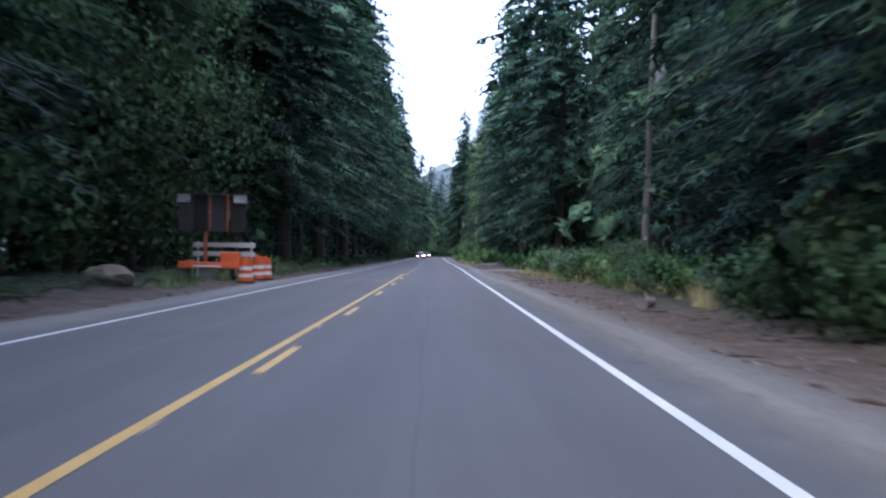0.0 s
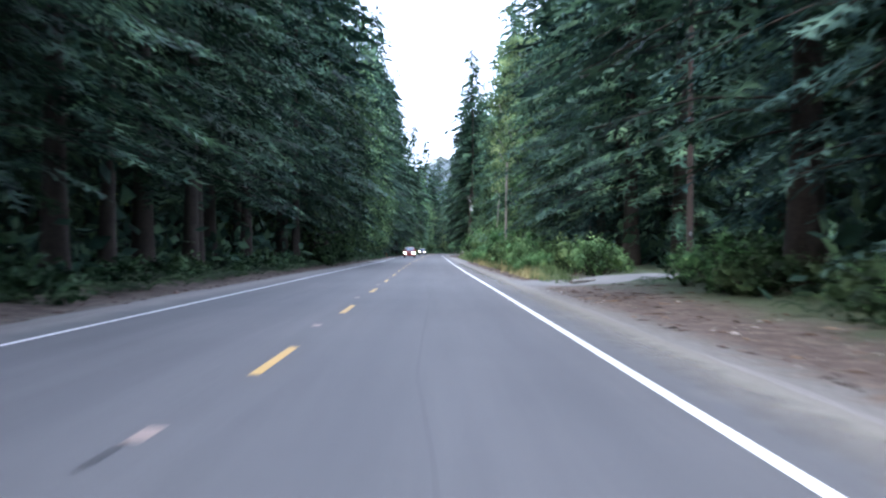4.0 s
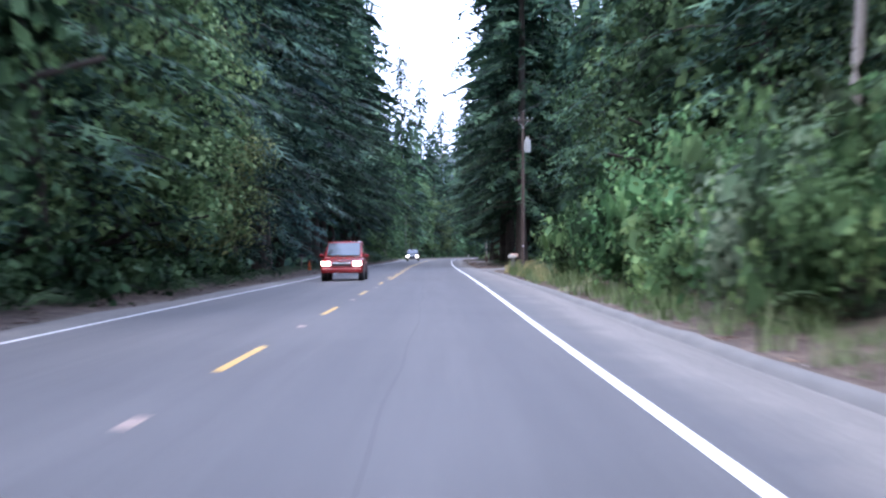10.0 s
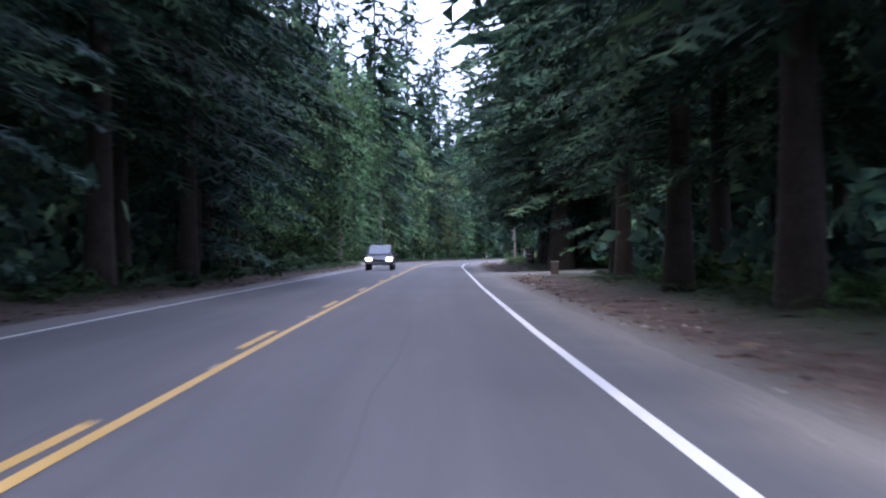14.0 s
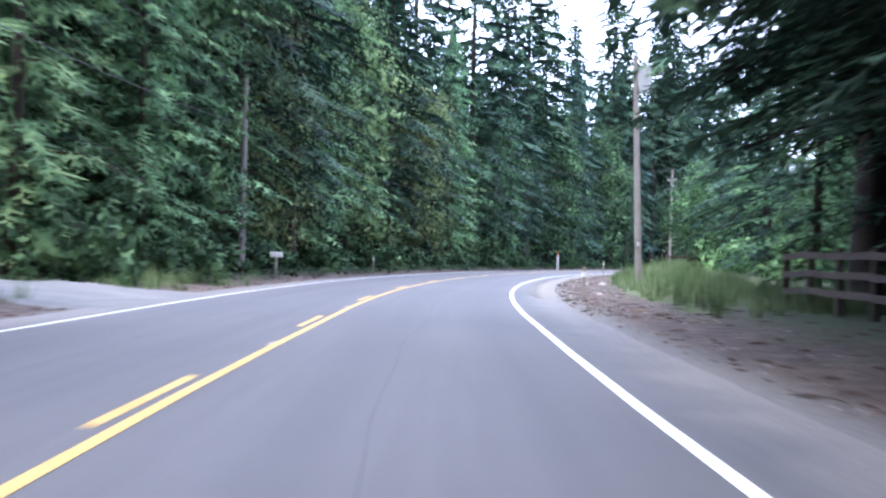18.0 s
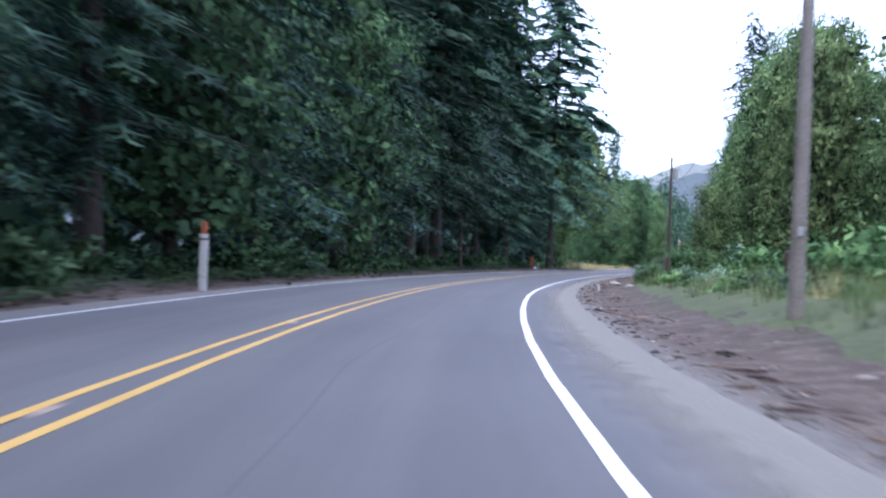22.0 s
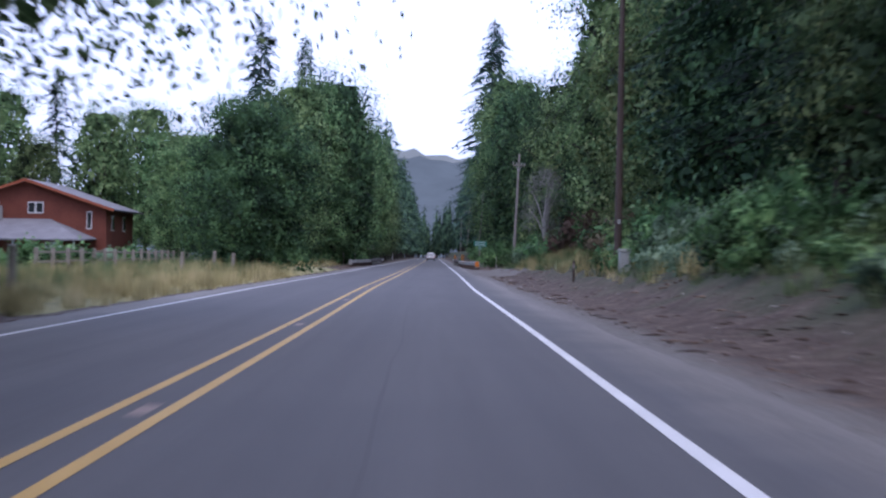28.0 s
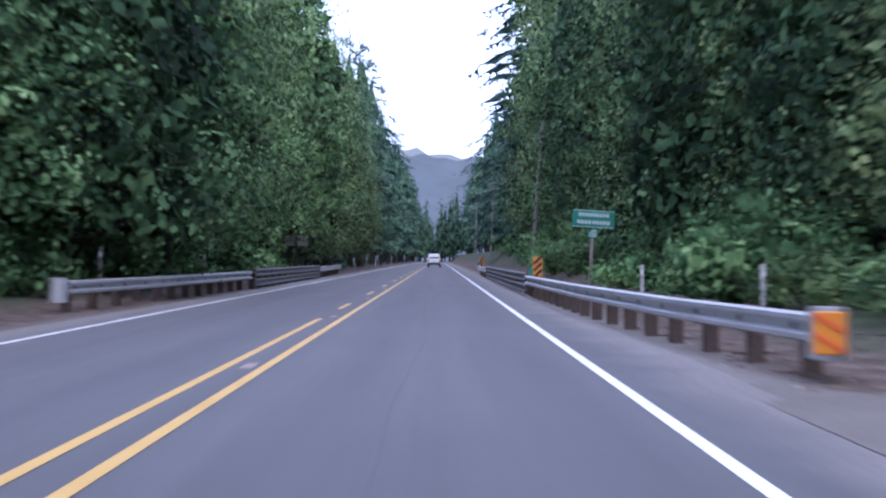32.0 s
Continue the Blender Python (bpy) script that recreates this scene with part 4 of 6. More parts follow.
# woods behind the gaps and beyond the far end
for side, s0, s1, dist in ((1, 62, 135, 24), (1, 62, 135, 33), (1, 122, 240, 30), (1, 122, 240, 38), (1, 96, 130, 27), (1, 160, 180, 27), (1, 362, 386, 27), (1, 440, 464, 27), (1, 436, 525, 20), (1, 436, 525, 25), (1, 436, 525, 31), (-1, 90, 330, 20), (-1, 60, 330, 27), (-1, 60, 330, 35), (-1, 330, 490, 20), (1, 520, 605, 34),
                           (-1, 496, 526, 24), (-1, 736, 764, 25), (-1, 786, 880, 52), (-1, 786, 880, 60), (1, 300, 372, 21), (1, 300, 372, 28)):
    s = s0
    while s < s1:
        back.append((s, side * (dist + rnd.uniform(-2, 3)), rnd.choice((0, 0, 1)), rnd.uniform(0.75, 1.0)))
        s += 4.5
for s in range(1345, 1412, 8):
    for d in range(-9, 14, 5):
        back.append((s, d + rnd.uniform(-2, 2), 0, rnd.uniform(0.5, 0.95)))
for s in range(1012, 1400, 8):
    for d in (-11, -18, 13, 20):
        back.append((s + rnd.uniform(-3, 3), d + rnd.uniform(-1.5, 1.5), 0, rnd.uniform(0.85, 1.15)))


def low_conifer(seed):
    limbs, v, f, rng = conifer_parts(seed, 30, 2.5, 5.6, fine=False)
    return v, f


def low_broad(seed):
    rng = np.random.default_rng(seed)
    L = Leaves()
    for c, r in blobs(rng, 17, 1.5, 4.8, 34):
        for _ in range(26):
            n = unit(rng.normal(size=3))
            L.facing(n + np.array((0, 0, 0.35)))
            a = unit(np.cross(n, rng.normal(size=3)) + 0.3 * n) * 0.48
            L.leaf(c + n * r, a, unit(np.cross(a, n)) * 0.32)
    return L.arrays()


def joined(name, label, category, placed, sources, material, z0=-0.1):
    """Many plants joined into one mesh of kind stuff; placed: (s, d, source, scale)."""
    vs, fs, n = [], [], 0
    for s, d, k, sc in placed:
        v, f = sources[k]
        a = rnd.uniform(0, 6.28)
        rot = np.array(((math.cos(a), -math.sin(a), 0), (math.sin(a), math.cos(a), 0), (0, 0, 1)), np.float32)
        p = at(s, d, (verge_z(s, d) if abs(d) < 58 else -0.6) + z0)
        vs.append(np.concatenate([(v[:, :3] * sc) @ rot.T + np.array(p, np.float32), v[:, 3:] @ rot.T], axis=1))
        fs.append(f + n)
        n += len(v)
    ob = new(name, tris_mesh(name, np.concatenate(vs), np.concatenate(fs), material))
    return tagged(ob, label, category, kind="stuff")


con_low, dec_low = [low_conifer(k) for k in (41, 42, 43)], [low_broad(k) for k in (51, 52)]
joined("far_woods", "dark conifer woods standing behind the roadside trees", "woods", [(s, d, i % 3, sc) for i, (s, d, k, sc) in enumerate(back) if k == 0], con_low, NEEDLE)
joined("far_woods", "green broadleaf woods behind the roadside trees", "woods", [(s, d, i % 2, sc) for i, (s, d, k, sc) in enumerate(back) if k == 1], dec_low, LEAF)
bm = bmesh.new()
for s, d, k, sc in back:
    if abs(d) < 24:
        p = at(s, d, verge_z(s, d) - 0.2)
        rod(bm, p, p + Vector((0, 0, 17 * sc)), 0.28 * sc, 0.12 * sc, 6, caps=False)
me = bpy.data.meshes.new("far_trunks")
bm.to_mesh(me)
bm.free()
me.materials.append(BARK)
tagged(new("far_trunks", me), "bare dark trunks standing inside the woods", "trunks", kind="stuff")


def low_thicket(seed):
    rng = np.random.default_rng(seed)
    L = Leaves()
    for _ in range(64):
        p = np.array((rng.normal() * 1.2, rng.normal() * 1.0, abs(rng.normal()) * 1.1))
        a = unit(rng.normal(size=3) + np.array((0, 0, 0.3))) * 0.66
        L.leaf(p, a, unit(np.cross(a, rng.normal(size=3))) * 0.40)
    return L.arrays()


thick = []
for side, s0, s1, dist, gap, mix, scale in STRETCHES:
    s = s0
    while s < s1:
        for row in (3.0, 9.0):
            thick.append((s + rnd.uniform(-1, 1), side * (dist + row + rnd.uniform(-1, 1)), rnd.choice((0, 1, 2)), rnd.uniform(0.8, 1.5)))
        s += 2.9
joined("thicket", "dark understorey thicket inside the woods", "undergrowth", thick, [low_thicket(k) for k in (81, 82, 83)], NEEDLE, 0.0)

# ---- shrubs along the verge ----


def shrub(k, s, d, r, tall=1.0):
    ob = thing("shrub", SHRUB_LABEL[k], "shrub", "verge shrubs",
               Matrix.Translation(at(s, d, verge_z(s, d) - 0.05)) @ Matrix.Rotation(rnd.uniform(0, 6.28), 4, "Z") @ Matrix.Diagonal((r, r, r * tall, 1)))
    part("foliage", SHRUBS[k][0], None, ob)
    part("woody_base", SHRUBS[k][1], None, ob)
    return ob


undergrowth = {}
# side, from, to, nearest and farthest distance, radius, spacing, kinds
HEDGES = [
    (1, 14, 34, 6.2, 8.0, 2.0, 2.2, (5, 5, 5)), (1, 34, 72, 6.5, 8.4, 1.3, 1.9, (2, 0, 3, 2)), (1, 72, 100, 6.4, 8.2, 1.3, 1.9, (2, 2, 0)), (1, 742, 800, 6.5, 8.2, 0.75, 1.1, (0, 2, 3)), (1, 120, 157, 7.4, 10.5, 1.5, 1.9, (5, 1, 5, 0)), (1, 112, 124, 9.5, 12, 1.2, 2.0, (3, 0)),
    (1, 168, 240, 4.9, 7.4, 1.3, 1.8, (0, 1, 3, 0)), (1, 240, 300, 4.6, 6.6, 1.7, 1.8, (1, 0, 2, 3, 0)), (1, 300, 322, 4.9, 7.6, 1.9, 1.8, (1, 0, 1, 3)), (1, 322, 350, 6.9, 8.4, 1.6, 1.7, (5, 0, 5, 5)), (1, 240, 356, 8.2, 10.5, 2.3, 3.4, (1, 0, 1)),
    (1, 384, 440, 7.6, 9.5, 0.9, 4.5, (3, 0)), (1, 540, 600, 11, 15, 1.8, 3.5, (1, 0)), (1, 600, 665, 9.5, 13, 1.8, 3.0, (1, 0, 3)),
    (1, 655, 714, 7.4, 10.5, 1.6, 2.0, (0, 2, 1)), (1, 740, 796, 7.2, 10.6, 1.3, 1.25, (0, 2, 1, 0, 2)), (1, 838, 866, 7.2, 9.5, 1.4, 1.6, (0, 1, 2)), (1, 800, 856, 8.2, 11.2, 1.9, 1.9, (0, 4, 1, 3, 0)),
    (1, 862, 930, 5.6, 8.5, 1.7, 2.3, (0, 1, 0, 3)), (1, 930, 1010, 7, 9, 1.6, 4.0, (0, 1)),
    (-1, 62, 96, 8.8, 10.5, 1.0, 3.2, (0, 2, 3)), (-1, 96, 205, 8.4, 10.0, 0.9, 4.2, (0, 3)), (-1, 205, 330, 8.6, 10.4, 1.4, 3.4, (0, 1, 3)),
    (-1, 380, 498, 8.6, 10.5, 0.9, 4.5, (3, 0)), (-1, 516, 600, 9.6, 12, 1.7, 2.8, (1, 0, 3)), (-1, 600, 736, 9.2, 11.2, 1.2, 3.4, (0, 3, 1)),
    (-1, 800, 868, 19, 27, 1.3, 3.4, (2, 0, 1)), (-1, 880, 940, 9.6, 11.5, 1.6, 3.2, (0, 1)), (-1, 744, 760, 9.6, 11.5, 1.6, 1.6, (0, 1, 3)), (-1, 852, 872, 13, 17, 2.0, 2.0, (1, 0)), (1, 458, 520, 10.5, 13, 1.3, 3.0, (3, 0)),
    (1, 655, 698, 5.9, 7.4, 1.0, 1.9, (0, 3, 2, 1)), (1, 612, 668, 6.2, 8.2, 0.6, 1.5, (0, 2, 3)), (1, 700, 708, 6.3, 7.4, 1.7, 1.8, (2, 2)),
]
for side, s0, s1, da, db, r, gap, kinds in HEDGES:
    s, i = s0, 0
    while s < s1:
        q = r * rnd.uniform(0.75, 1.3)
        d = side * (rnd.uniform(da, db) + 0.3 * q)
        if side > 0 and abs(d) < 9.3 and s < 940 and r > 0.8:
            shrub(kinds[i % len(kinds)], s, d, q, rnd.uniform(1.0, 1.7) if 240 <= s <= 356 else rnd.uniform(0.85, 1.3))
        else:
            # left of the road, up to s 740, leaf colour is darkened for shade
            mat = BUSH_SHADED if side < 0 and s < 740 else SHRUBS[kinds[i % len(kinds)]][0].materials[0]
            undergrowth.setdefault(mat.name, []).append((s, d, kinds[i % len(kinds)], q))
        s += gap * rnd.uniform(0.8, 1.25)
        i += 1


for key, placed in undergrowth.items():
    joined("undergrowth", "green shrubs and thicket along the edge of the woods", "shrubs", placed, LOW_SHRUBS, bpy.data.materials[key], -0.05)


def mesh_arrays(me):
    v = np.empty(len(me.vertices) * 3, np.float32)
    me.vertices.foreach_get("co", v)
    f = np.empty(len(me.loops), np.int32)
    me.loops.foreach_get("vertex_index", f)
    v = v.reshape(-1, 3)
    return np.concatenate([v, np.tile(np.array((0, 0, 1.0), np.float32), (len(v), 1))], axis=1), f.reshape(-1, 3)


fern_src = [mesh_arrays(m) for m in FERNS]
spots = []
for side, s0, s1, da, db, step in ((-1, -20, 40, 8.4, 10.5, 1.2), (-1, 66, 330, 8.1, 9.6, 1.2), (-1, 330, 495, 8.1, 10, 1.6), (-1, 520, 738, 8.5, 9.8, 1.5),
                                   (1, 176, 356, 5.6, 7.0, 1.5), (1, 390, 438, 6.5, 9.0, 1.4), (1, 462, 500, 9.0, 11.5, 1.6), (1, 130, 156, 7.0, 11, 1.2)):
    s = s0
    while s < s1:
        spots.append((s, side * rnd.uniform(da, db), rnd.choice((0, 1)), rnd.uniform(0.6, 1.15)))
        s += step * rnd.uniform(0.6, 1.4)
# the ferns take the leaf colour with shade painted in
joined("ferns", "arching ferns along the forest edge, their green darkened for shade", "ferns", spots, fern_src, BUSH_SHADED, 0.0)


def grass_tuft(seed, h, blades):
    rng = np.random.default_rng(seed)
    L = Leaves()
    for i in range(blades):
        az, q = rng.random() * 6.283, 0.30 * math.sqrt(rng.random())
        p = np.array((q * math.cos(az), q * math.sin(az), 0))
        out = rng.normal(size=2) * 0.16
        sd = unit(np.array((rng.normal(), rng.normal(), 0))) * 0.012
        L.tri(p - sd, p + sd, p + np.array((out[0], out[1], h * (0.6 + 0.5 * rng.random()))))
    return L.arrays()


tufts = [grass_tuft(61, 0.65, 26), grass_tuft(62, 0.45, 22), grass_tuft(63, 0.9, 24)]


def meadow(name, label, areas, mat):
    spots = []
    for side, s0, s1, da, db, per in areas:
        n = int((s1 - s0) * (db - da) * per)
        for _ in range(n):
            spots.append((rnd.uniform(s0, s1), side * (da + (db - da) * rnd.random() ** 0.6), rnd.choice((0, 1, 2)), rnd.uniform(0.35, 0.95)))
    joined(name, label, "grass", spots, tufts, mat, 0.0)


meadow("grass", "tall green roadside grass in uneven tufts", [
    (1, 160, 250, 4.3, 5.6, 3.0), (1, 250, 352, 4.0, 5.2, 3.0), (1, 640, 714, 5.2, 8.0, 3.0),
    (1, 36, 60, 6.2, 8.0, 2.6), (1, 506, 545, 5.6, 9.6, 5.0), (1, 545, 648, 5.5, 10, 4.6), (1, 640, 700, 6.2, 9.0, 1.6), (1, 742, 770, 6.2, 9.0, 5.0), (1, 770, 860, 6.0, 9.0, 4.0),
    (1, 376, 384, 5.5, 11, 2.5), (-1, 498, 506, 8, 11, 2.5), (-1, 514, 526, 7.8, 10, 2.0), (-1, 735, 744, 8, 14, 2.0), (-1, 770, 822, 8.2, 14, 2.0), (-1, 787, 872, 14, 22, 1.3), (1, 112, 124, 6.6, 9, 3), (-1, 40, 110, 7.8, 9.2, 2.0)], GRASS)
meadow("dry_grass", "dry straw-coloured grass along the field edge", [
    (1, 165, 250, 4.0, 5.0, 1.0), (1, 320, 356, 4.2, 6.0, 1.5), (1, 30, 62, 6.0, 7.2, 1.5),
    (-1, 762, 816, 7.35, 9.6, 5.0), (-1, 770, 852, 9.6, 15.5, 1.6), (-1, 852, 876, 9.0, 13, 1.5), (1, 772, 840, 5.8, 8.8, 3.2), (1, 62, 98, 5.8, 7.6, 1.6), (1, 600, 645, 6.2, 8.5, 0.4), (1, 104, 108, 7, 12, 2.0), (1, 370, 380, 6, 10, 2.0),
    (1, 44, 52, 6.6, 8.4, 2.0), (-1, 870, 890, 10, 13, 2)], STRAW)

# litter, stones and sticks on the verges
OCTA = np.array(((1, 0, 0), (-1, 0, 0), (0, 1, 0), (0, -1, 0), (0, 0, 1), (0, 0, -0.3)), np.float32)
OCTA_F = np.array(((0, 2, 4), (2, 1, 4), (1, 3, 4), (3, 0, 4), (2, 0, 5), (1, 2, 5), (3, 1, 5), (0, 3, 5)), np.int32)


def litter(name, label, count, near, far, side, sizes, longest, mat, seed, s0=-10, s1=872):
    """Scattered bits of bark, stone and twig, joined into one mesh."""
    rng = random.Random(seed)
    vs, fs, n = [], [], 0
    for _ in range(count):
        s = rng.uniform(s0, s1)
        d = side * (near + (far - near) * rng.random() ** 1.3) - drift(s)
        if side > 0 and any(abs(s - q) < w for q, w in ((109, 5), (162, 5), (366, 5), (449, 6), (726, 9))):
            continue
        q = rng.choice(sizes)
        a, k = rng.uniform(0, 6.283), rng.uniform(1, longest)
        p = OCTA * np.array((q * k, q, q * rng.uniform(0.4, 0.8)), np.float32) * np.array([rng.uniform(0.8, 1.2) for _ in range(3)], np.float32)
        rot = np.array(((math.cos(a), -math.sin(a), 0), (math.sin(a), math.cos(a), 0), (0, 0, 1)), np.float32)
        vs.append(p @ rot.T + np.array(at(s, d, verge_z(s, d) + 0.1 * q), np.float32))
        fs.append(OCTA_F + n)
        n += 6
    tagged(new(name, tris_mesh(name, np.concatenate(vs), np.concatenate(fs), mat)), label, "litter", kind="stuff")


STONY = leafy("pale stones", (0.13, 0.115, 0.105), (0.24, 0.22, 0.205), (0.42, 0.39, 0.37), 0.0)
RUBBLE = leafy("broken stones and clods", (0.060, 0.052, 0.048), (0.120, 0.106, 0.098), (0.210, 0.190, 0.175), 0.0)
BARKY = leafy("bark bits", (0.030, 0.018, 0.014), (0.085, 0.055, 0.043), (0.20, 0.145, 0.11), 0.0)
litter("verge_litter", "bark, sticks and needles on the brown verge", 7000, 3.5, 7.2, 1, (0.02, 0.03, 0.04, 0.05), 7, BARKY, 3)
litter("verge_stones", "small pale stones scattered over the verge", 3200, 3.2, 6.0, 1, (0.015, 0.02, 0.03, 0.03, 0.05), 1.6, STONY, 4)
litter("verge_litter", "bark and gravel along the forest edge", 2500, 7.2, 8.8, -1, (0.02, 0.03, 0.05), 5, BARKY, 5)

litter("bank_rubble", "pale broken stones and clods on the eroded bank", 2200, 3.2, 5.8, 1, (0.02, 0.025, 0.03, 0.045, 0.07), 2.2, RUBBLE, 6, 508, 668)


# ---- colours of made things ----
def paint(name, colour, rough=0.4, metal=0.0):
    return plain(name, tuple(c * 0.82 for c in colour), colour, rough, metal, 18, 1.5, 0.05)


def lamp_mat(name, colour, power):
    n = Nodes(name, 0.3)
    n.bsdf.inputs["Emission Color"].default_value = (*colour, 1)
    n.bsdf.inputs["Emission Strength"].default_value = power
    return n.done(colour)


ORANGE = paint("safety orange", (0.75, 0.13, 0.035), 0.55)
SIGN_ORANGE = paint("orange reflective sheet", (0.75, 0.26, 0.03), 0.45)
WHITE = paint("white paint", (0.72, 0.73, 0.74), 0.5)
WHITE_DULL = paint("weathered white paint", (0.48, 0.48, 0.47), 0.7)
BLACK = paint("black plastic", (0.02, 0.02, 0.023), 0.6)
DARK_METAL = paint("dark metal", (0.05, 0.05, 0.055), 0.5, 0.4)
GREEN_SIGN = paint("green sign sheet", (0.012, 0.20, 0.145), 0.45)
SIGN_WHITE = paint("white sign legend", (0.50, 0.62, 0.62), 0.45)
RUST = paint("rusty red paint", (0.32, 0.085, 0.04), 0.75)
GREY = paint("grey enamel", (0.36, 0.38, 0.38), 0.5)
CONCRETE = plain("concrete", (0.28, 0.27, 0.25), (0.45, 0.44, 0.42), 0.9, 0, 20, 1.0, 0.3)
RUBBER = paint("tyre rubber", (0.018, 0.018, 0.019), 0.85)
CHROME = paint("bright trim", (0.62, 0.63, 0.65), 0.25, 0.9)
GLASS_DARK = paint("dark car glass", (0.10, 0.115, 0.13), 0.05, 0.7)
HOUSE_WALL = plain("red-brown siding", (0.12, 0.030, 0.018), (0.20, 0.055, 0.032), 0.8, 0, 6, 0.6, 0.2)
ROOF = plain("grey shingle roof", (0.13, 0.125, 0.14), (0.24, 0.235, 0.25), 0.85, 0, 12, 0.8, 0.4)


# ---- utility poles and their lines ----
def utility_pole(s, d, height, material, label, arms=(), transformer=None, lean=0.0, r=0.15, turn=0.0):
    """arms: (height, half length, turn); transformer: height of its middle."""
    t = thing("utility_pole", label, "pole", "utility poles", here(s, d, verge_z(s, d) - 0.3, turn) @ Matrix.Rotation(radians(lean), 4, "Y"))
    part("pole", bar((0, 0, 0), (0, 0, height + 0.3), r, r * 0.62, 12), material, t)
    for z, half, turn2 in arms:
        a = part("crossarm", block((2 * half, 0.10, 0.12), (0, -0.14, z), 0.012, Matrix.Rotation(radians(turn2), 4, "Z")), material, t)
        for x in (-half * 0.92, -half * 0.45, half * 0.45, half * 0.92):
            bm = bmesh.new()
            rod(bm, (x, -0.14, z + 0.05), (x, -0.14, z + 0.16), 0.02, 0.02, 6)
            rod(bm, (x, -0.14, z + 0.14), (x, -0.14, z + 0.26), 0.055, 0.035, 8)
            part("insulator", bm, GREY, a, "small grey porcelain insulator")
        bm = bmesh.new()
        rod(bm, (-half * 0.5, -0.12, z - 0.05), (0, -0.1, z - 0.6), 0.015, 0.015, 5)
        rod(bm, (half * 0.5, -0.12, z - 0.05), (0, -0.1, z - 0.6), 0.015, 0.015, 5)
        part("brace", bm, STEEL, t)
    if transformer:
        z = transformer
        can = part("transformer", bar((0.36, 0, z - 0.48), (0.36, 0, z + 0.48), 0.24, 0.24, 16), GREY, t, "pale grey cylindrical transformer")
        part("lid", bar((0.36, 0, z + 0.48), (0.36, 0, z + 0.58), 0.25, 0.08, 16), GREY, can)
        for x in (0.28, 0.44):
            part("bushing", bar((x, 0, z + 0.52), (x, 0, z + 0.78), 0.04, 0.025, 8), WHITE_DULL, can)
        part("bracket", block((0.2, 0.06, 0.5), (0.16, 0, z)), STEEL, t)
    part("tag", block((0.10, 0.012, 0.16), (0, -r - 0.006, 2.0), 0.004), STEEL, t, "small metal tag")
    return t


GREYPOLE, DARKPOLE = "tall weathered grey wooden utility pole beside the road", "dark creosoted wooden utility pole beside the road"
POLES = [  # s, d, height, material, arms, transformer, lean
    (52.6, 8.2, 10.6, POLE_WOOD, (), 8.2, 1.5), (163, 10.2, 12.3, POLE_DARK, ((11.3, 0.9, 0),), None, 0), (198, 10.1, 11.4, POLE_WOOD, ((10.6, 0.9, 0),), None, 3.0),
    (239.4, 6.9, 9.2, POLE_WOOD, (), None, 0.6), (294.9, 8.4, 9.5, POLE_WOOD, ((8.7, 0.8, 0),), None, 4.0), (371.2, 6.8, 12.2, POLE_DARK, ((11.8, 0.75, 35),), 9.8, 0.3),
    (445, -11, 9.5, POLE_DARK, (), None, 0), (534, -10.3, 8.6, POLE_WOOD, (), None, 0), (605.5, -11.0, 9.3, POLE_WOOD, (), None, 0),
    (530.4, 6.4, 9.0, POLE_WOOD, (), 8.4, -2.2), (606.9, 5.75, 9.7, POLE_WOOD, ((9.0, 0.45, 0),), None, 0.4), (691.7, -9.8, 8.0, POLE_DARK, (), None, 0),
    (700, 6.9, 10.4, POLE_DARK, (), 9.2, 0.3), (789.3, 6.8, 10.1, POLE_DARK, (), None, 0.4), (860.7, 7.3, 10.2, POLE_WOOD, ((9.5, 0.55, 0),), None, 2.4),
    (943.7, 6.9, 10.3, POLE_WOOD, ((9.5, 0.5, 0),), None, 3.6), (1031.9, 7.3, 10.8, POLE_WOOD, ((10.3, 1.3, 0), (9.2, 1.5, 0)), None, 2.6),
    (1115, 7.5, 10.5, POLE_WOOD, ((9.8, 1.2, 0),), None, 1.0),
]
tops = {}
for s, d, h, mat, arms, tr, lean in POLES:
    utility_pole(s, d, h, mat, GREYPOLE if mat is POLE_WOOD else DARKPOLE, arms, tr, lean)
    tops[s] = here(s, d, verge_z(s, d)) @ Matrix.Rotation(radians(lean), 4, "Y") @ Vector((0, 0, h))


def wire(p, q, sag, r=0.012):
    """A hanging cable between two points."""
    n = 14
    pts = [p.lerp(q, i / n) + Vector((0, 0, -4 * sag * (i / n) * (1 - i / n))) for i in range(n + 1)]
    bm = bmesh.new()
    side = (q - p).cross(Vector((0, 0, 1))).normalized() * r
    rings = [[bm.verts.new(c + o) for o in (side, Vector((0, 0, r)), -side, Vector((0, 0, -r)))] for c in pts]
    for u, v in zip(rings, rings[1:]):
        for k in range(4):
            bm.faces.new((u[k], u[(k + 1) % 4], v[(k + 1) % 4], v[k]))
    me = bpy.data.meshes.new("power_line")
    bm.to_mesh(me)
    bm.free()
    me.materials.append(CABLE)
    return tagged(new("power_line", me), "thin dark power line sagging between utility poles", "cable", "power lines")


RUNS = [(52.6, 163), (163, 198), (198, 294.9), (294.9, 371.2), (371.2, 445), (445, 534), (534, 605.5), (605.5, 606.9), (530.4, 606.9), (606.9, 700), (700, 789.3),
        (789.3, 860.7), (860.7, 943.7), (943.7, 1031.9), (1031.9, 1115)]
for a, b in RUNS:
    span = (tops[b] - tops[a]).length
    for dx, dz in ((0.3, 0.1), (-0.35, -0.1), (0.05, -2.2)):
        wire(tops[a] + Vector((dx, 0, dz)), tops[b] + Vector((dx, 0, dz)), 0.012 * span + (0.3 if dz < -1 else 0))
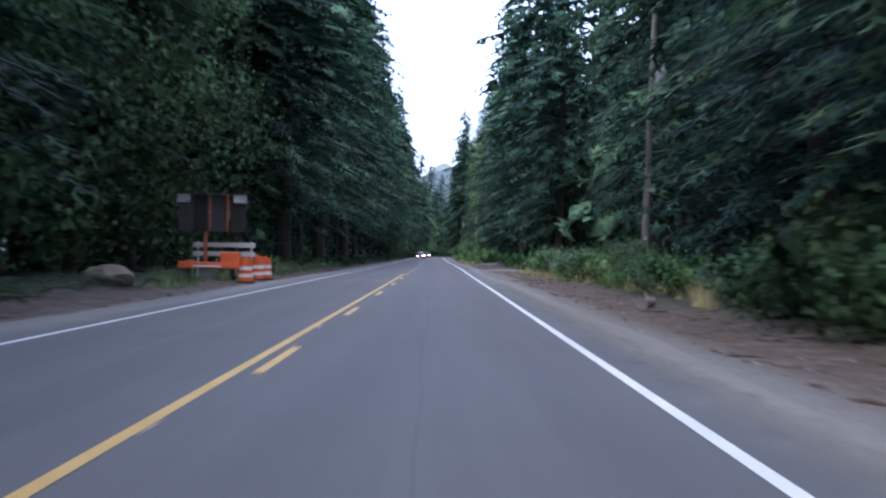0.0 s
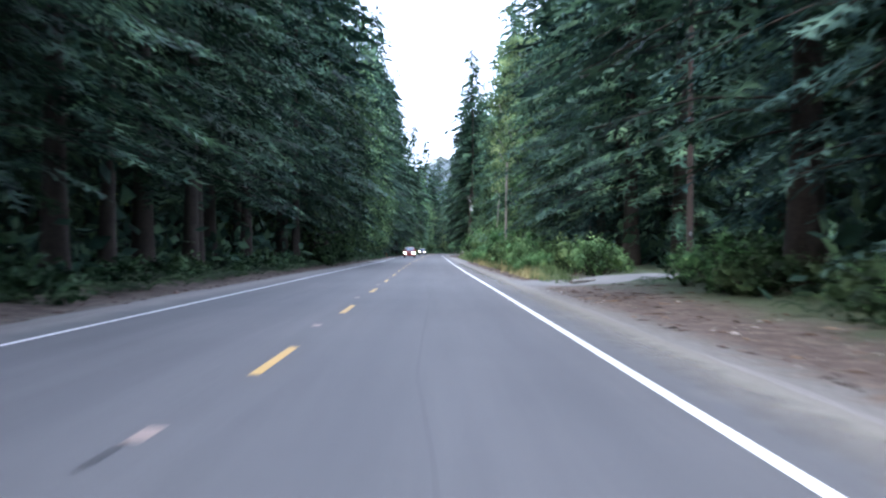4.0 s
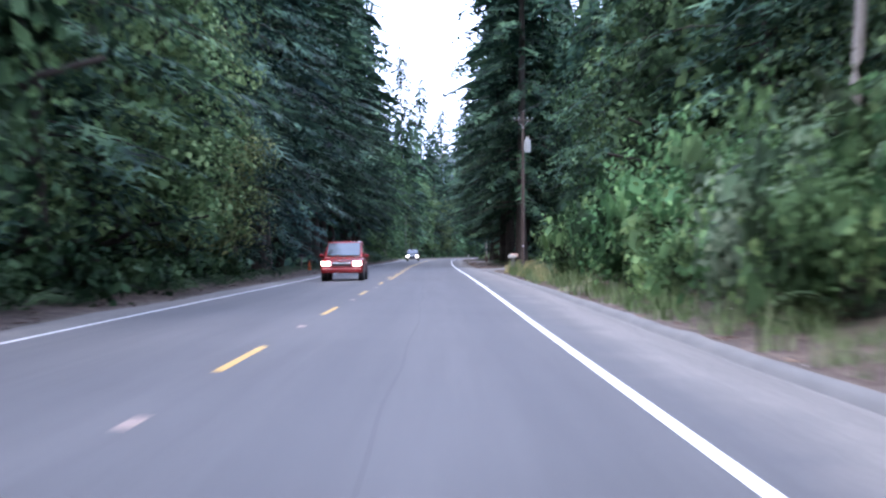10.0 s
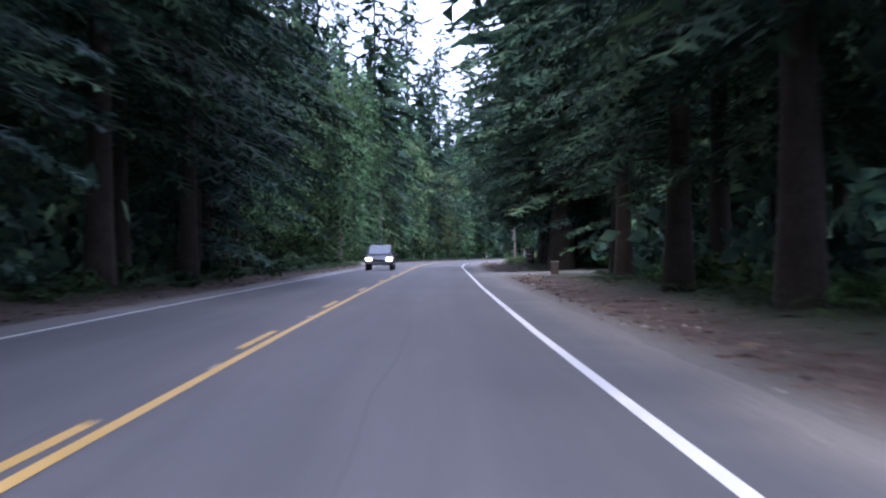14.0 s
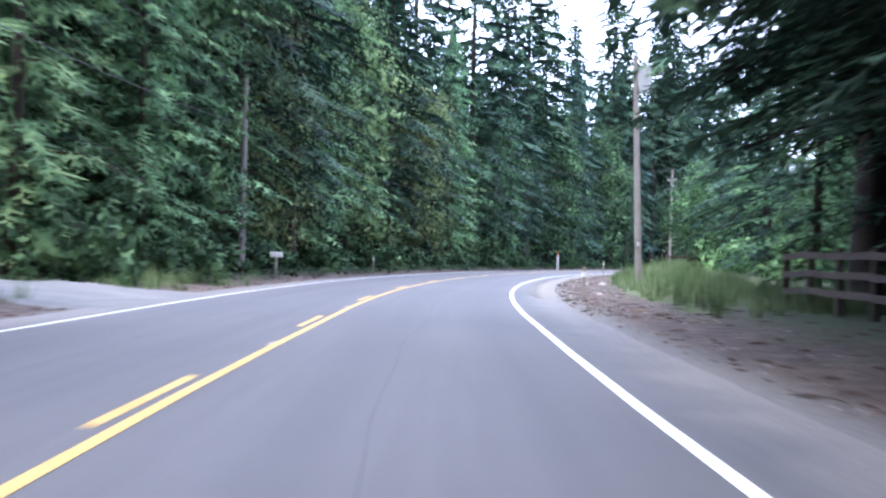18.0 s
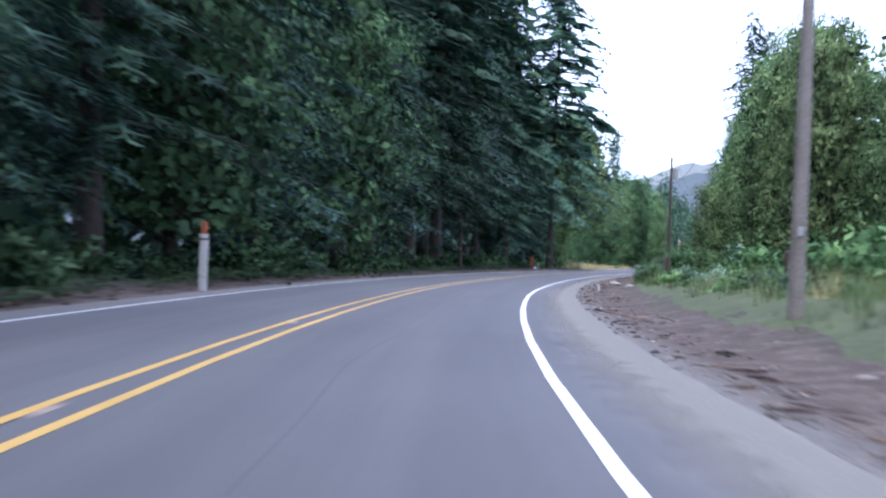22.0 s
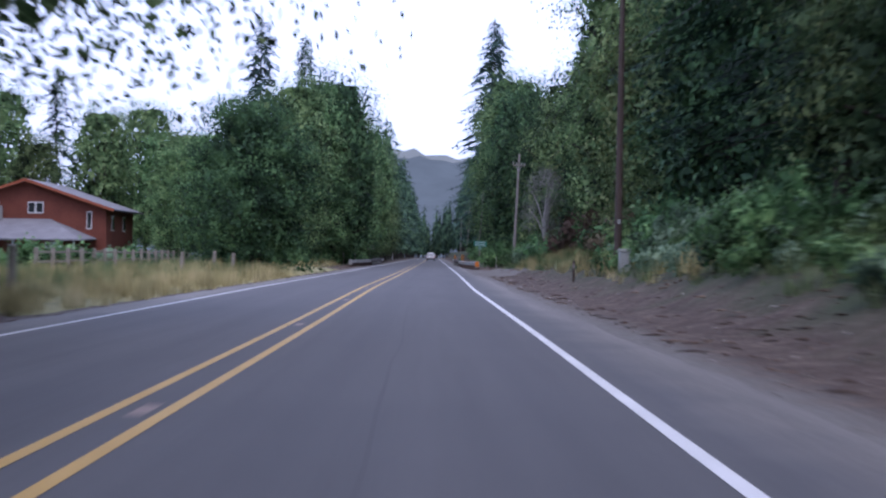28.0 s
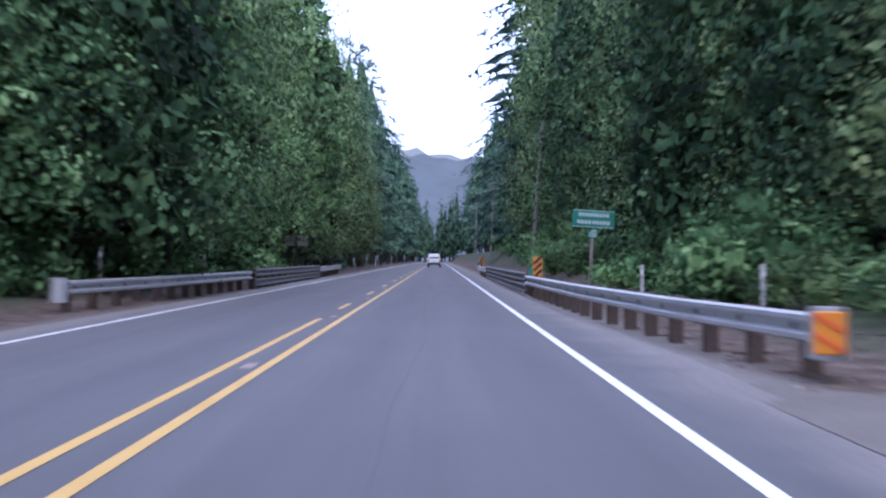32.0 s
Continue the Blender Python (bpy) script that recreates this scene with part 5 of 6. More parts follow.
wire(tops[52.6] + Vector((0, 0, -0.4)), at(-60, 8.5, 10.0), 1.0)


# ---- roadworks trailer, drums, cone ----
def sign_trailer(s, d):
    t = thing("sign_trailer", "orange roadworks trailer carrying dark folded signal panels, parked on the dirt", "trailer", m=here(s, d, verge_z(s, d), 4))
    part("frame", box(box(block((2.5, 0.12, 0.14), (0, -0.6, 0.52), 0.02), (2.5, 0.12, 0.14), (0, 0.6, 0.52), 0.02), (0.12, 1.2, 0.14), (-1.0, 0, 0.52), 0.02), ORANGE, t)
    part("deck", block((2.5, 1.0, 0.10), (0, 0, 0.64), 0.02), ORANGE, t, "orange steel deck")
    part("equipment_box", block((0.75, 0.9, 0.42), (0.75, 0, 0.88), 0.03), ORANGE, t)
    part("reflective_strip", block((1.1, 0.02, 0.08), (-0.1, -0.672, 0.54)), WHITE, t)
    for x in (-0.85, 0.85):
        w = part("wheel", bar((x - 0.1, 0, 0.33), (x + 0.1, 0, 0.33), 0.33, 0.33, 18), RUBBER, t)
        part("rim", bar((x - 0.11, 0, 0.33), (x + 0.11, 0, 0.33), 0.19, 0.19, 14), STEEL, w)
        part("fender", block((0.3, 0.85, 0.04), (x, 0, 0.74), 0.01), ORANGE, t)
    part("mast", block((0.14, 0.14, 2.2), (-0.25, 0, 1.6), 0.02), RUST, t, "rust-orange upright mast")
    for z in (1.02, 1.38):
        part("guard_board", block((2.5, 0.04, 0.19), (0.35, 1.5, z), 0.01), WHITE_DULL, t, "pale weathered board")
    for x in (-0.7, 1.45):
        part("board_post", block((0.08, 0.06, 1.5), (x, 1.54, 0.78), 0.01), WHITE_DULL, t)
    for x, w, turn in ((-1.02, 0.62, 18), (-0.42, 0.62, -20), (0.24, 0.66, 20), (1.03, 0.62, -16)):
        p = part("signal_panel", block((w, 0.08, 1.45), (x, -0.15, 2.62), 0.02, Matrix.Rotation(radians(turn), 4, "Z")), BLACK, t, "matt black folded panel")
        part("hood", block((w * 1.05, 0.3, 0.03), (x, -0.25, 3.36), 0.008, Matrix.Rotation(radians(turn), 4, "Z")), DARK_METAL, p)
    for x in (-1.1, 1.1):
        part("battery_box", block((0.5, 0.12, 0.34), (x, -0.26, 3.2), 0.02), WHITE_DULL, t, "pale grey end cover")
    for x in (-0.06, 0.62):
        part("panel_rib", block((0.06, 0.10, 1.5), (x, -0.26, 2.62), 0.01), RUST, t, "rust-orange rib")
    part("drawbar", bar((0, 0.6, 0.5), (0, 2.3, 0.45), 0.06, 0.05, 8), ORANGE, t)
    part("jack", bar((0, 2.1, 0), (0, 2.1, 0.8), 0.035, 0.035, 8), STEEL, t)
    return t


sign_trailer(52.3, -8.9)


def drum(s, d):
    t = thing("traffic_drum", "orange plastic traffic drum with white reflective bands", "traffic drum", "traffic drums", here(s, d, verge_z(s, d) if d < -7 else crown(s, d)))
    part("base", bar((0, 0, 0), (0, 0, 0.09), 0.36, 0.34, 20), RUBBER, t, "black rubber base ring")
    z = 0.08
    for i, (h, m) in enumerate(((0.16, ORANGE), (0.14, WHITE), (0.14, ORANGE), (0.14, WHITE), (0.30, ORANGE))):
        part("band" if m is WHITE else "shell", bar((0, 0, z), (0, 0, z + h), 0.30 - 0.012 * i, 0.295 - 0.012 * i, 20), m, t, "white reflective band" if m is WHITE else "")
        z += h
    part("handle", block((0.22, 0.05, 0.09), (0, 0, z + 0.03), 0.02), ORANGE, t)
    return t


for s, d in ((51.6, -7.45), (56.9, -7.7), (58.7, -7.6), (64.5, -8.75)):
    drum(s, d)


def cone(s, d):
    t = thing("traffic_cone", "orange traffic cone standing beside a mailbox", "traffic cone", m=here(s, d, crown(s, d) + 0.03))
    part("base", block((0.36, 0.36, 0.035), (0, 0, 0.02), 0.008), ORANGE, t)
    part("body", bar((0, 0, 0.03), (0, 0, 0.68), 0.14, 0.03, 18), ORANGE, t)
    return t


cone(364, -9.2)


def mailbox(s, d, turn, shell, label, post=FENCE_WOOD, h=1.02):
    t = thing("mailbox", label, "mailbox", "mailboxes", here(s, d, verge_z(s, d) - 0.1, turn))
    part("post", block((0.10, 0.10, h), (0, 0, h / 2), 0.01), post, t)
    part("bracket", block((0.16, 0.5, 0.04), (0, 0, h + 0.02), 0.006), post, t)
    bm = bmesh.new()
    prof = [(-0.09, 0), (0.09, 0), (0.09, 0.12)] + [(0.09 * math.cos(a), 0.12 + 0.09 * math.sin(a)) for a in (math.pi * k / 8 for k in range(1, 8))] + [(-0.09, 0.12)]
    ends = []
    for y in (-0.26, 0.26):
        ends.append([bm.verts.new((x, y, h + 0.04 + z)) for x, z in prof])
    n = len(prof)
    for k in range(n):
        bm.faces.new((ends[0][k], ends[0][(k + 1) % n], ends[1][(k + 1) % n], ends[1][k]))
    bm.faces.new(ends[0])
    bm.faces.new(ends[1][::-1])
    b = part("box", bm, shell, t)
    part("door", block((0.17, 0.015, 0.19), (0, -0.268, h + 0.14), 0.004), shell, b)
    part("flag", block((0.012, 0.05, 0.14), (0.105, 0.05, h + 0.18), 0.003), RUST, b, "small red flag")
    return t


mailbox(362.5, -9.6, 90, BLACK, "dark mailbox on a wooden post at the verge", h=0.95)
mailbox(359.6, 5.3, -90, WHITE_DULL, "pale mailbox on a forked metal post beside a driveway", STEEL_OLD, 0.95)
mailbox(360.6, 5.5, -90, paint("faded pink paint", (0.55, 0.36, 0.30), 0.6), "faded pinkish mailbox beside a driveway", STEEL_OLD, 1.0)
mailbox(99, 9.2, -90, BLACK, "small dark mailbox by a gravel driveway")
mailbox(534.5, -8.9, 90, WHITE_DULL, "white mailbox at the edge of the woods")
mailbox(732.8, -8.9, 90, BLACK, "black mailbox on a white brick pier", WHITE_DULL, 0.85)
mailbox(727.5, 8.5, -90, BLACK, "dark mailbox beside a wide driveway")


# ---- posts, stumps, stones ----
def gate_post(s, d):
    t = thing("gate_post", "square weathered grey gate post with a flat cap", "post", m=here(s, d, verge_z(s, d) - 0.1))
    part("shaft", block((0.40, 0.40, 0.75), (0, 0, 0.37), 0.02), POLE_DARK, t)
    part("cap", block((0.46, 0.46, 0.05), (0, 0, 0.77), 0.015), POLE_WOOD, t)


gate_post(444.5, 6.2)


def carved_stump(s, d):
    t = thing("carved_stump", "tall weathered stump with flat top and rust-brown carved panel", "stump", m=here(s, d, verge_z(s, d) - 0.2) @ Matrix.Rotation(radians(4), 4, "Y"))
    bm = bmesh.new()
    for z0, z1, r0, r1 in ((0, 0.5, 0.36, 0.29), (0.5, 2.4, 0.29, 0.26), (2.4, 2.75, 0.26, 0.31), (2.75, 3.2, 0.31, 0.29)):
        rod(bm, (0, 0, z0), (0, 0, z1), r0, r1, 14)
    part("trunk", bm, FENCE_WOOD, t)
    part("cap", bar((0, 0, 3.2), (0, 0, 3.4), 0.36, 0.33, 14), POLE_WOOD, t)
    part("carved_panel", block((0.34, 0.06, 0.62), (0, -0.27, 2.75), 0.02), RUST, t, "rust-brown carved panel")


carved_stump(506.9, -11.0)


def delineator(s, d, h, mat, top, label, w=0.1):
    t = thing("marker_post", label, "post", "marker posts", here(s, d, (verge_z(s, d) if d > 3.2 or d < -7 else crown(s, d)) - 0.1))
    part("post", block((w, 0.05, h + 0.1), (0, 0, h / 2 + 0.05), 0.012), mat, t)
    part("reflector", block((w * 0.9, 0.02, 0.16), (0, -0.036, h - 0.12), 0.004), top, t)


for s, d, h, mat, top in ((517.1, 3.75, 1.05, FENCE_WOOD, WHITE), (579.8, 3.35, 1.15, FENCE_WOOD, WHITE), (556, -8.6, 1.1, FENCE_WOOD, WHITE), (884, 5.8, 1.0, WHITE_DULL, WHITE),
                          (872, 6.3, 1.0, WHITE_DULL, WHITE), (884, -9.6, 1.4, FENCE_WOOD, WHITE), (899, -9.3, 1.4, FENCE_WOOD, WHITE), (793, 5.6, 0.85, POLE_DARK, POLE_WOOD),
                          (1045, -9.4, 1.5, WHITE, BLACK), (700, 4.2, 0.9, FENCE_WOOD, WHITE)):
    delineator(s, d, h, mat, top, "slim roadside marker post with a small reflector")
t = thing("marker_post", "short leaning pale marker stub on the eroded verge", "post", "marker posts", here(640, 3.5, verge_z(640, 3.5) - 0.1) @ Matrix.Rotation(radians(-14), 4, "Y"))
part("post", block((0.11, 0.05, 0.52), (0, 0, 0.26), 0.012), WHITE_DULL, t)
part("reflector", block((0.09, 0.02, 0.08), (0, -0.03, 0.46), 0.004), RUST, t)
t = thing("marker_post", "tall white post with a rusty top beside the curve", "post", "marker posts", here(620.5, -8.2, verge_z(620.5, -8.2) - 0.1))
part("post", block((0.22, 0.14, 1.7), (0, 0, 0.85), 0.02), WHITE_DULL, t)
part("cap", block((0.16, 0.12, 0.35), (0, 0, 1.87), 0.02), RUST, t, "rusty brown top")
part("band", block((0.225, 0.145, 0.05), (0, 0, 1.55)), BLACK, t)

t = thing("brick_pier", "reddish pillar with a low white wall beside a driveway", "pillar", m=here(731.0, -9.4, verge_z(731, -9.4) - 0.1))
part("pillar", block((0.34, 0.34, 1.35), (0, 0, 0.68), 0.02), RUST, t)
for k in range(4):
    part("band", block((0.36, 0.36, 0.03), (0, 0, 1.38 - 0.09 * k), 0.006), SIGN_ORANGE if k % 2 else RUST, t)
part("low_wall", block((0.18, 1.9, 0.34), (0.25, 0.9, 0.2), 0.02), WHITE_DULL, t, "low white wall")


def stone(name, s, d, r, label, mat, squash=0.6):
    bm = bmesh.new()
    bmesh.ops.create_icosphere(bm, subdivisions=3, radius=r)
    for v in bm.verts:
        v.co *= 1 + 0.28 * noise.noise(v.co * (1.6 / r) + Vector((s, d, 0)))
        v.co.z *= squash
    me = bpy.data.meshes.new(name)
    bm.to_mesh(me)
    bm.free()
    me.materials.append(mat)
    ob = new(name, me)
    ob.matrix_world = here(s, d, verge_z(s, d) + 0.25 * r)
    return tagged(ob, label, name.replace("_", " "))


PALE_STONE = plain("pale rock", (0.20, 0.18, 0.16), (0.42, 0.39, 0.36), 0.95, 0, 6, 1, 0.5)
stone("boulder", 40, -9.9, 0.75, "brown earthy boulder on the dirt verge", plain("brown rock", (0.10, 0.075, 0.055), (0.24, 0.19, 0.15), 0.95, 0, 6, 1, 0.5))
stone("boulder", 104, -9.1, 0.45, "pale rounded boulder among the ferns", PALE_STONE)
for s, d, r in ((524, 4.6, 0.13), (541, 5.2, 0.2), (598, 4.6, 0.16), (604, 4.9, 0.14), (655, 4.2, 0.3), (648, 4.9, 0.26), (661, 4.0, 0.22), (541.5, 4.4, 0.16)):
    stone("rock", s, d, r, "pale stone lying on the eroded verge", PALE_STONE, 0.5)


def fallen_log(s, d, length, r, turn, label):
    t = thing("fallen_log", label, "log", "fallen logs", here(s, d, verge_z(s, d) + r * 0.7, turn))
    part("log", bar((-length / 2, 0, 0), (length / 2, 0, 0.03), r, r * 0.8, 12), POLE_WOOD, t)
    part("stub", bar((0, 0, r * 0.6), (0.1, 0.1, r * 2.0), r * 0.3, r * 0.15, 7), POLE_WOOD, t)


fallen_log(32, 5.1, 1.3, 0.14, 70, "weathered grey log lying at the verge")
for s, d, ln, tn in ((160, 5.6, 2.2, 60), (168, 5.4, 1.6, 110), (172.5, 5.9, 1.4, 30), (438, 5.4, 3.6, 75), (445, 5.0, 2.4, 95), (209, 5.0, 1.5, 80)):
    fallen_log(s, d, ln, 0.07, tn, "thin grey fallen branch on the litter")


# ---- fences and gates ----
def rail_fence(name, label, s0, s1, d, step, rails, height, mat, post=0.14, dd=0.0, rail_h=0.14):
    """A post-and-rail fence along the road; dd: how far it swings out by its end."""
    t = thing(name, label, "fence", "fences", here(s0, d, 0))
    inv = here(s0, d, 0).inverted()
    n = max(1, round((s1 - s0) / step))
    pts = []
    for i in range(n + 1):
        s = s0 + (s1 - s0) * i / n
        q = d + dd * i / n
        pts.append(inv @ at(s, q, verge_z(s, q)))
    for p in pts:
        part("post", block((post, post, height + 0.35), (p.x, p.y, p.z + height / 2 - 0.1), 0.012, Matrix.Rotation(radians(rnd.uniform(-2, 2)), 4, "X")), mat, t)
    for a, b in zip(pts, pts[1:]):
        for k in range(rails):
            z = height * (1 - (k + 0.25) / (rails + 0.35))
            mid = (a + b) / 2 + Vector((-post * 0.6, 0, z + rnd.uniform(-0.02, 0.02)))
            v = b - a
            part("rail", block((0.045, v.length * 1.02, rail_h), mid, 0.006, v.to_track_quat("Y", "Z").to_matrix().to_4x4()), mat, t)
    return t


rail_fence("rail_fence", "three-rail weathered wooden fence along a shaded yard", 491, 510, 8.1, 2.4, 3, 1.3, POLE_DARK)
rail_fence("rail_fence", "old low wooden fence above the grassy bank", 570, 585, 8.6, 2.5, 2, 0.95, POLE_DARK, dd=7.5)
rail_fence("rail_fence", "stacked weathered log fence at a driveway", 118.4, 119.6, 8.1, 0.24, 4, 1.05, POLE_DARK, 0.2, dd=8.5, rail_h=0.17)
rail_fence("rail_fence", "low weathered rail fence beyond a driveway", 84, 103, 9.5, 3.0, 2, 1.0, POLE_WOOD, 0.16)
rail_fence("rail_fence", "split-rail fence across a dry grass field", 800, 858, -17.5, 3.4, 2, 1.1, FENCE_WOOD, 0.18, dd=-4, rail_h=0.11)
rail_fence("rail_fence", "low pale board fence beside a gravel entrance", 866, 871, -14.4, 1.2, 2, 0.9, WHITE_DULL, 0.12)
rail_fence("rail_fence", "short dark gate fence at the field corner", 771, 774.2, -10.7, 1.6, 2, 1.2, POLE_DARK, 0.16, dd=-1.2)
for s, d, h in ((764.2, -8.0, 1.0), (772.5, -9.9, 1.15), (766, -9.2, 1.1), (812, -10.6, 1.0), (818, -12.6, 1.1), (805, -12, 1.0)):
    t = thing("fence_post", "weathered wooden fence post in dry grass", "post", "field posts", here(s, d, verge_z(s, d) - 0.2))
    part("shaft", bar((0, 0, 0), (0.03, 0, h + 0.2), 0.11, 0.10, 9), FENCE_WOOD, t)
    part("top", bar((0.03, 0, h + 0.2), (0.03, 0, h + 0.24), 0.115, 0.07, 9), FENCE_WOOD, t)
for s, d, h in ((655, 6.9, 1.25), (659.5, 6.9, 1.2), (668, 7.4, 1.1), (675, 7.6, 1.1), (616, 7.4, 1.1), (590, 8.5, 1.1)):
    t = thing("fence_post", "dark rotting fence post leaning in the grass", "post", "field posts", here(s, d, verge_z(s, d) - 0.2) @ Matrix.Rotation(radians(rnd.uniform(-9, 4)), 4, "Y"))
    part("shaft", bar((0, 0, 0), (0, 0, h + 0.2), 0.15, 0.12, 9), POLE_DARK, t)
    part("top", bar((0, 0, h + 0.2), (0, 0, h + 0.25), 0.12, 0.06, 9), POLE_DARK, t)

t = thing("ranch_gateway", "tall weathered timber gateway of two posts and a beam", "gateway", m=here(753.2, 8.0, 0, -4))
part("post", block((0.26, 0.26, 5.3), (0, 0, 2.65), 0.03), POLE_WOOD, t)
part("post", block((0.26, 0.26, 5.2), (4.0, 0, 2.7), 0.03), POLE_DARK, t)
part("beam", block((5.0, 0.22, 0.24), (2.0, 0, 5.38), 0.03, Matrix.Rotation(radians(-1.2), 4, "Y")), POLE_WOOD, t)

t = thing("utility_box", "small grey-green utility pedestal beside a pole", "utility box", m=here(785.5, 6.5, verge_z(785.5, 6.5) - 0.05))
part("cabinet", block((0.38, 0.32, 0.75), (0, 0, 0.4), 0.03), GREY, t)
part("lid", block((0.42, 0.36, 0.12), (0, 0, 0.83), 0.03), GREY, t)
t = thing("utility_box", "small wooden meter stump beside a utility pole", "utility box", m=here(237.5, 6.4, verge_z(237.5, 6.4) - 0.05))
part("cabinet", block((0.4, 0.4, 0.75), (0, 0, 0.38), 0.03), POLE_WOOD, t)
part("lid", block((0.44, 0.44, 0.06), (0, 0, 0.78), 0.01), FENCE_WOOD, t)

t = thing("hanging_flag", "small striped cloth flag hanging from a leaning staff", "flag", m=here(710, 7.6, verge_z(710, 7.6)))
part("staff", bar((0, 0, 0), (-0.15, 0, 3.6), 0.03, 0.02, 8), WHITE_DULL, t)
for k in range(7):
    part("stripe", block((0.30 - 0.02 * k, 0.02, 0.12), (-0.02 + 0.02 * k, 0, 3.3 - 0.145 * k), 0.004, Matrix.Rotation(radians(35), 4, "Y")), RUST if k % 2 else WHITE, t)

t = thing("yard_sign", "white peaked board sign standing under dark trees", "sign", m=here(462, 13.4, verge_z(462, 13.4)))
part("panel", block((1.15, 0.05, 0.34), (0, 0, 1.2), 0.01), WHITE_DULL, t)
part("gable", block((0.62, 0.045, 0.22), (0, 0, 1.42), 0.06), WHITE_DULL, t)
for k in range(3):
    part("text_bar", block((0.7 - 0.1 * k, 0.01, 0.04), (0, -0.032, 1.29 - 0.09 * k)), GREY, t)
for x in (-0.48, 0.48):
    part("post", block((0.07, 0.07, 1.4), (x, 0.05, 0.6), 0.01), FENCE_WOOD, t)


# ---- guardrails, bridge rails and signs near the creek ----
def w_beam(points, mat):
    """A corrugated steel beam swept along points."""
    prof = [(0.0, 0.155), (0.07, 0.13), (0.075, 0.075), (0.0, 0.04), (-0.005, 0.0), (0.0, -0.04), (0.075, -0.075), (0.07, -0.13), (0.0, -0.155)]
    back = [(x - 0.012, z) for x, z in reversed(prof)]
    bm = bmesh.new()
    rings = []
    for i, p in enumerate(points):
        q = points[min(i + 1, len(points) - 1)] - points[max(i - 1, 0)]
        side = Vector((q.y, -q.x, 0)).normalized()
        rings.append([bm.verts.new(p + side * x + Vector((0, 0, z))) for x, z in prof + back])
    n = len(prof) * 2
    for a, b in zip(rings, rings[1:]):
        for k in range(n):
            bm.faces.new((a[k], a[(k + 1) % n], b[(k + 1) % n], b[k]))
    bm.faces.new(rings[0])
    bm.faces.new(rings[-1][::-1])
    bmesh.ops.recalc_face_normals(bm, faces=bm.faces)
    return bm


def guardrail(line, mat, label, top=0.69, side=1, posts=1.905, double=False):
    """line: (s, d) knots; side: 1 where the road lies to its left."""
    s0, s1 = line[0][0], line[-1][0]
    t = thing("guardrail", label, "guardrail", "guardrails")
    dd = lambda s: float(np.interp(s, [a for a, b in line], [b for a, b in line]))
    base = crown(s0, EDGE_R)
    ss = np.arange(s0, s1 + 0.01, 0.95)
    pts = [at(s, dd(s), base + top - 0.155) for s in ss]
    if side > 0:
        pts = [p for p in pts][::-1]
    part("beam", w_beam(pts, mat), mat, t)
    if double:
        part("beam", w_beam([p - Vector((0, 0, 0.40)) for p in pts], mat), mat, t)
    for s in np.arange(s0 + 0.6, s1, posts):
        m = here(float(s), dd(s) + side * 0.22, base)
        bm = block((0.2, 0.2, top + 0.3), (0, 0, (top - 0.3) / 2), 0.015)
        bm.transform(m)
        p = part("post", bm, POLE_DARK, t)
        bm = block((0.14, 0.18, 0.32), (-side * 0.15, 0, top - 0.16), 0.01)
        bm.transform(m)
        part("blockout", bm, POLE_DARK, p)
    return t


rail_r = guardrail([(860.3, 3.95), (866, 3.45), (875, 3.1), (891, 2.95)], STEEL, "weathered silver steel guardrail on dark wooden posts")
guardrail([(891, 2.98), (928, 2.98)], STEEL_OLD, "dark dull two-beam bridge railing", 0.78, double=True, posts=2.4)
guardrail([(928, 2.95), (952, 3.2)], STEEL, "silver steel guardrail beyond the bridge")
rail_l = guardrail([(875.6, -8.2), (884, -7.75), (899, -7.35)], STEEL, "silver steel guardrail with a grey end, on wooden posts", side=-1)
guardrail([(899, -7.3), (928, -7.3)], STEEL_OLD, "dark dull two-beam bridge railing", 0.78, -1, 2.4, True)
guardrail([(928, -7.3), (955, -8.0)], STEEL, "silver steel guardrail beyond the bridge", side=-1)


def end_piece(parent, s, d, side, panel):
    z = crown(s, EDGE_R)
    bm = bmesh.new()
    rod(bm, (0, 0, 0.22), (0, 0, 0.76), 0.2, 0.2, 14)
    bm.transform(here(s, d + side * 0.05, z))
    part("end_cap", bm, STEEL, parent, "rounded grey end cap")
    if panel:
        bm = block((0.34, 0.03, 0.44), (0, -0.24, 0.5), 0.01)
        bm.transform(here(s, d, z))
        pl = part("marker_panel", bm, SIGN_ORANGE, parent, "orange reflective end panel")
        for k in range(2):
            bm = block((0.34, 0.012, 0.05), (0, -0.262, 0.40 + 0.2 * k), 0.002, Matrix.Rotation(radians(30), 4, "Y"))
            bm.transform(here(s, d, z))
            part("stripe", bm, BLACK if k < 0 else ORANGE, pl)


end_piece(rail_r, 860.1, 4.0, 1, True)
end_piece(rail_l, 875.3, -8.25, -1, False)


def object_marker(s, d):
    t = thing("object_marker", "yellow-orange hazard panel with black slanting stripes on a post", "sign", m=here(s, d, crown(s, 3)))
    part("post", block((0.06, 0.05, 1.0), (0, 0.04, 0.4), 0.008), STEEL, t)
    p = part("panel", block((0.31, 0.02, 0.92), (0, 0, 0.86), 0.004), SIGN_ORANGE, t)
    for k in range(4):
        part("stripe", block((0.40, 0.008, 0.09), (0, -0.014, 0.52 + 0.23 * k), 0.0, Matrix.Rotation(radians(-45), 4, "Y") @ Matrix.Diagonal((0.92, 1, 1, 1))), BLACK, p)
    part("side_tab", block((0.14, 0.02, 0.46), (-0.24, 0.01, 0.72), 0.004), GREEN_SIGN, t, "small green marker")
    return t


object_marker(891, 3.35)
object_marker(953.5, 3.5)

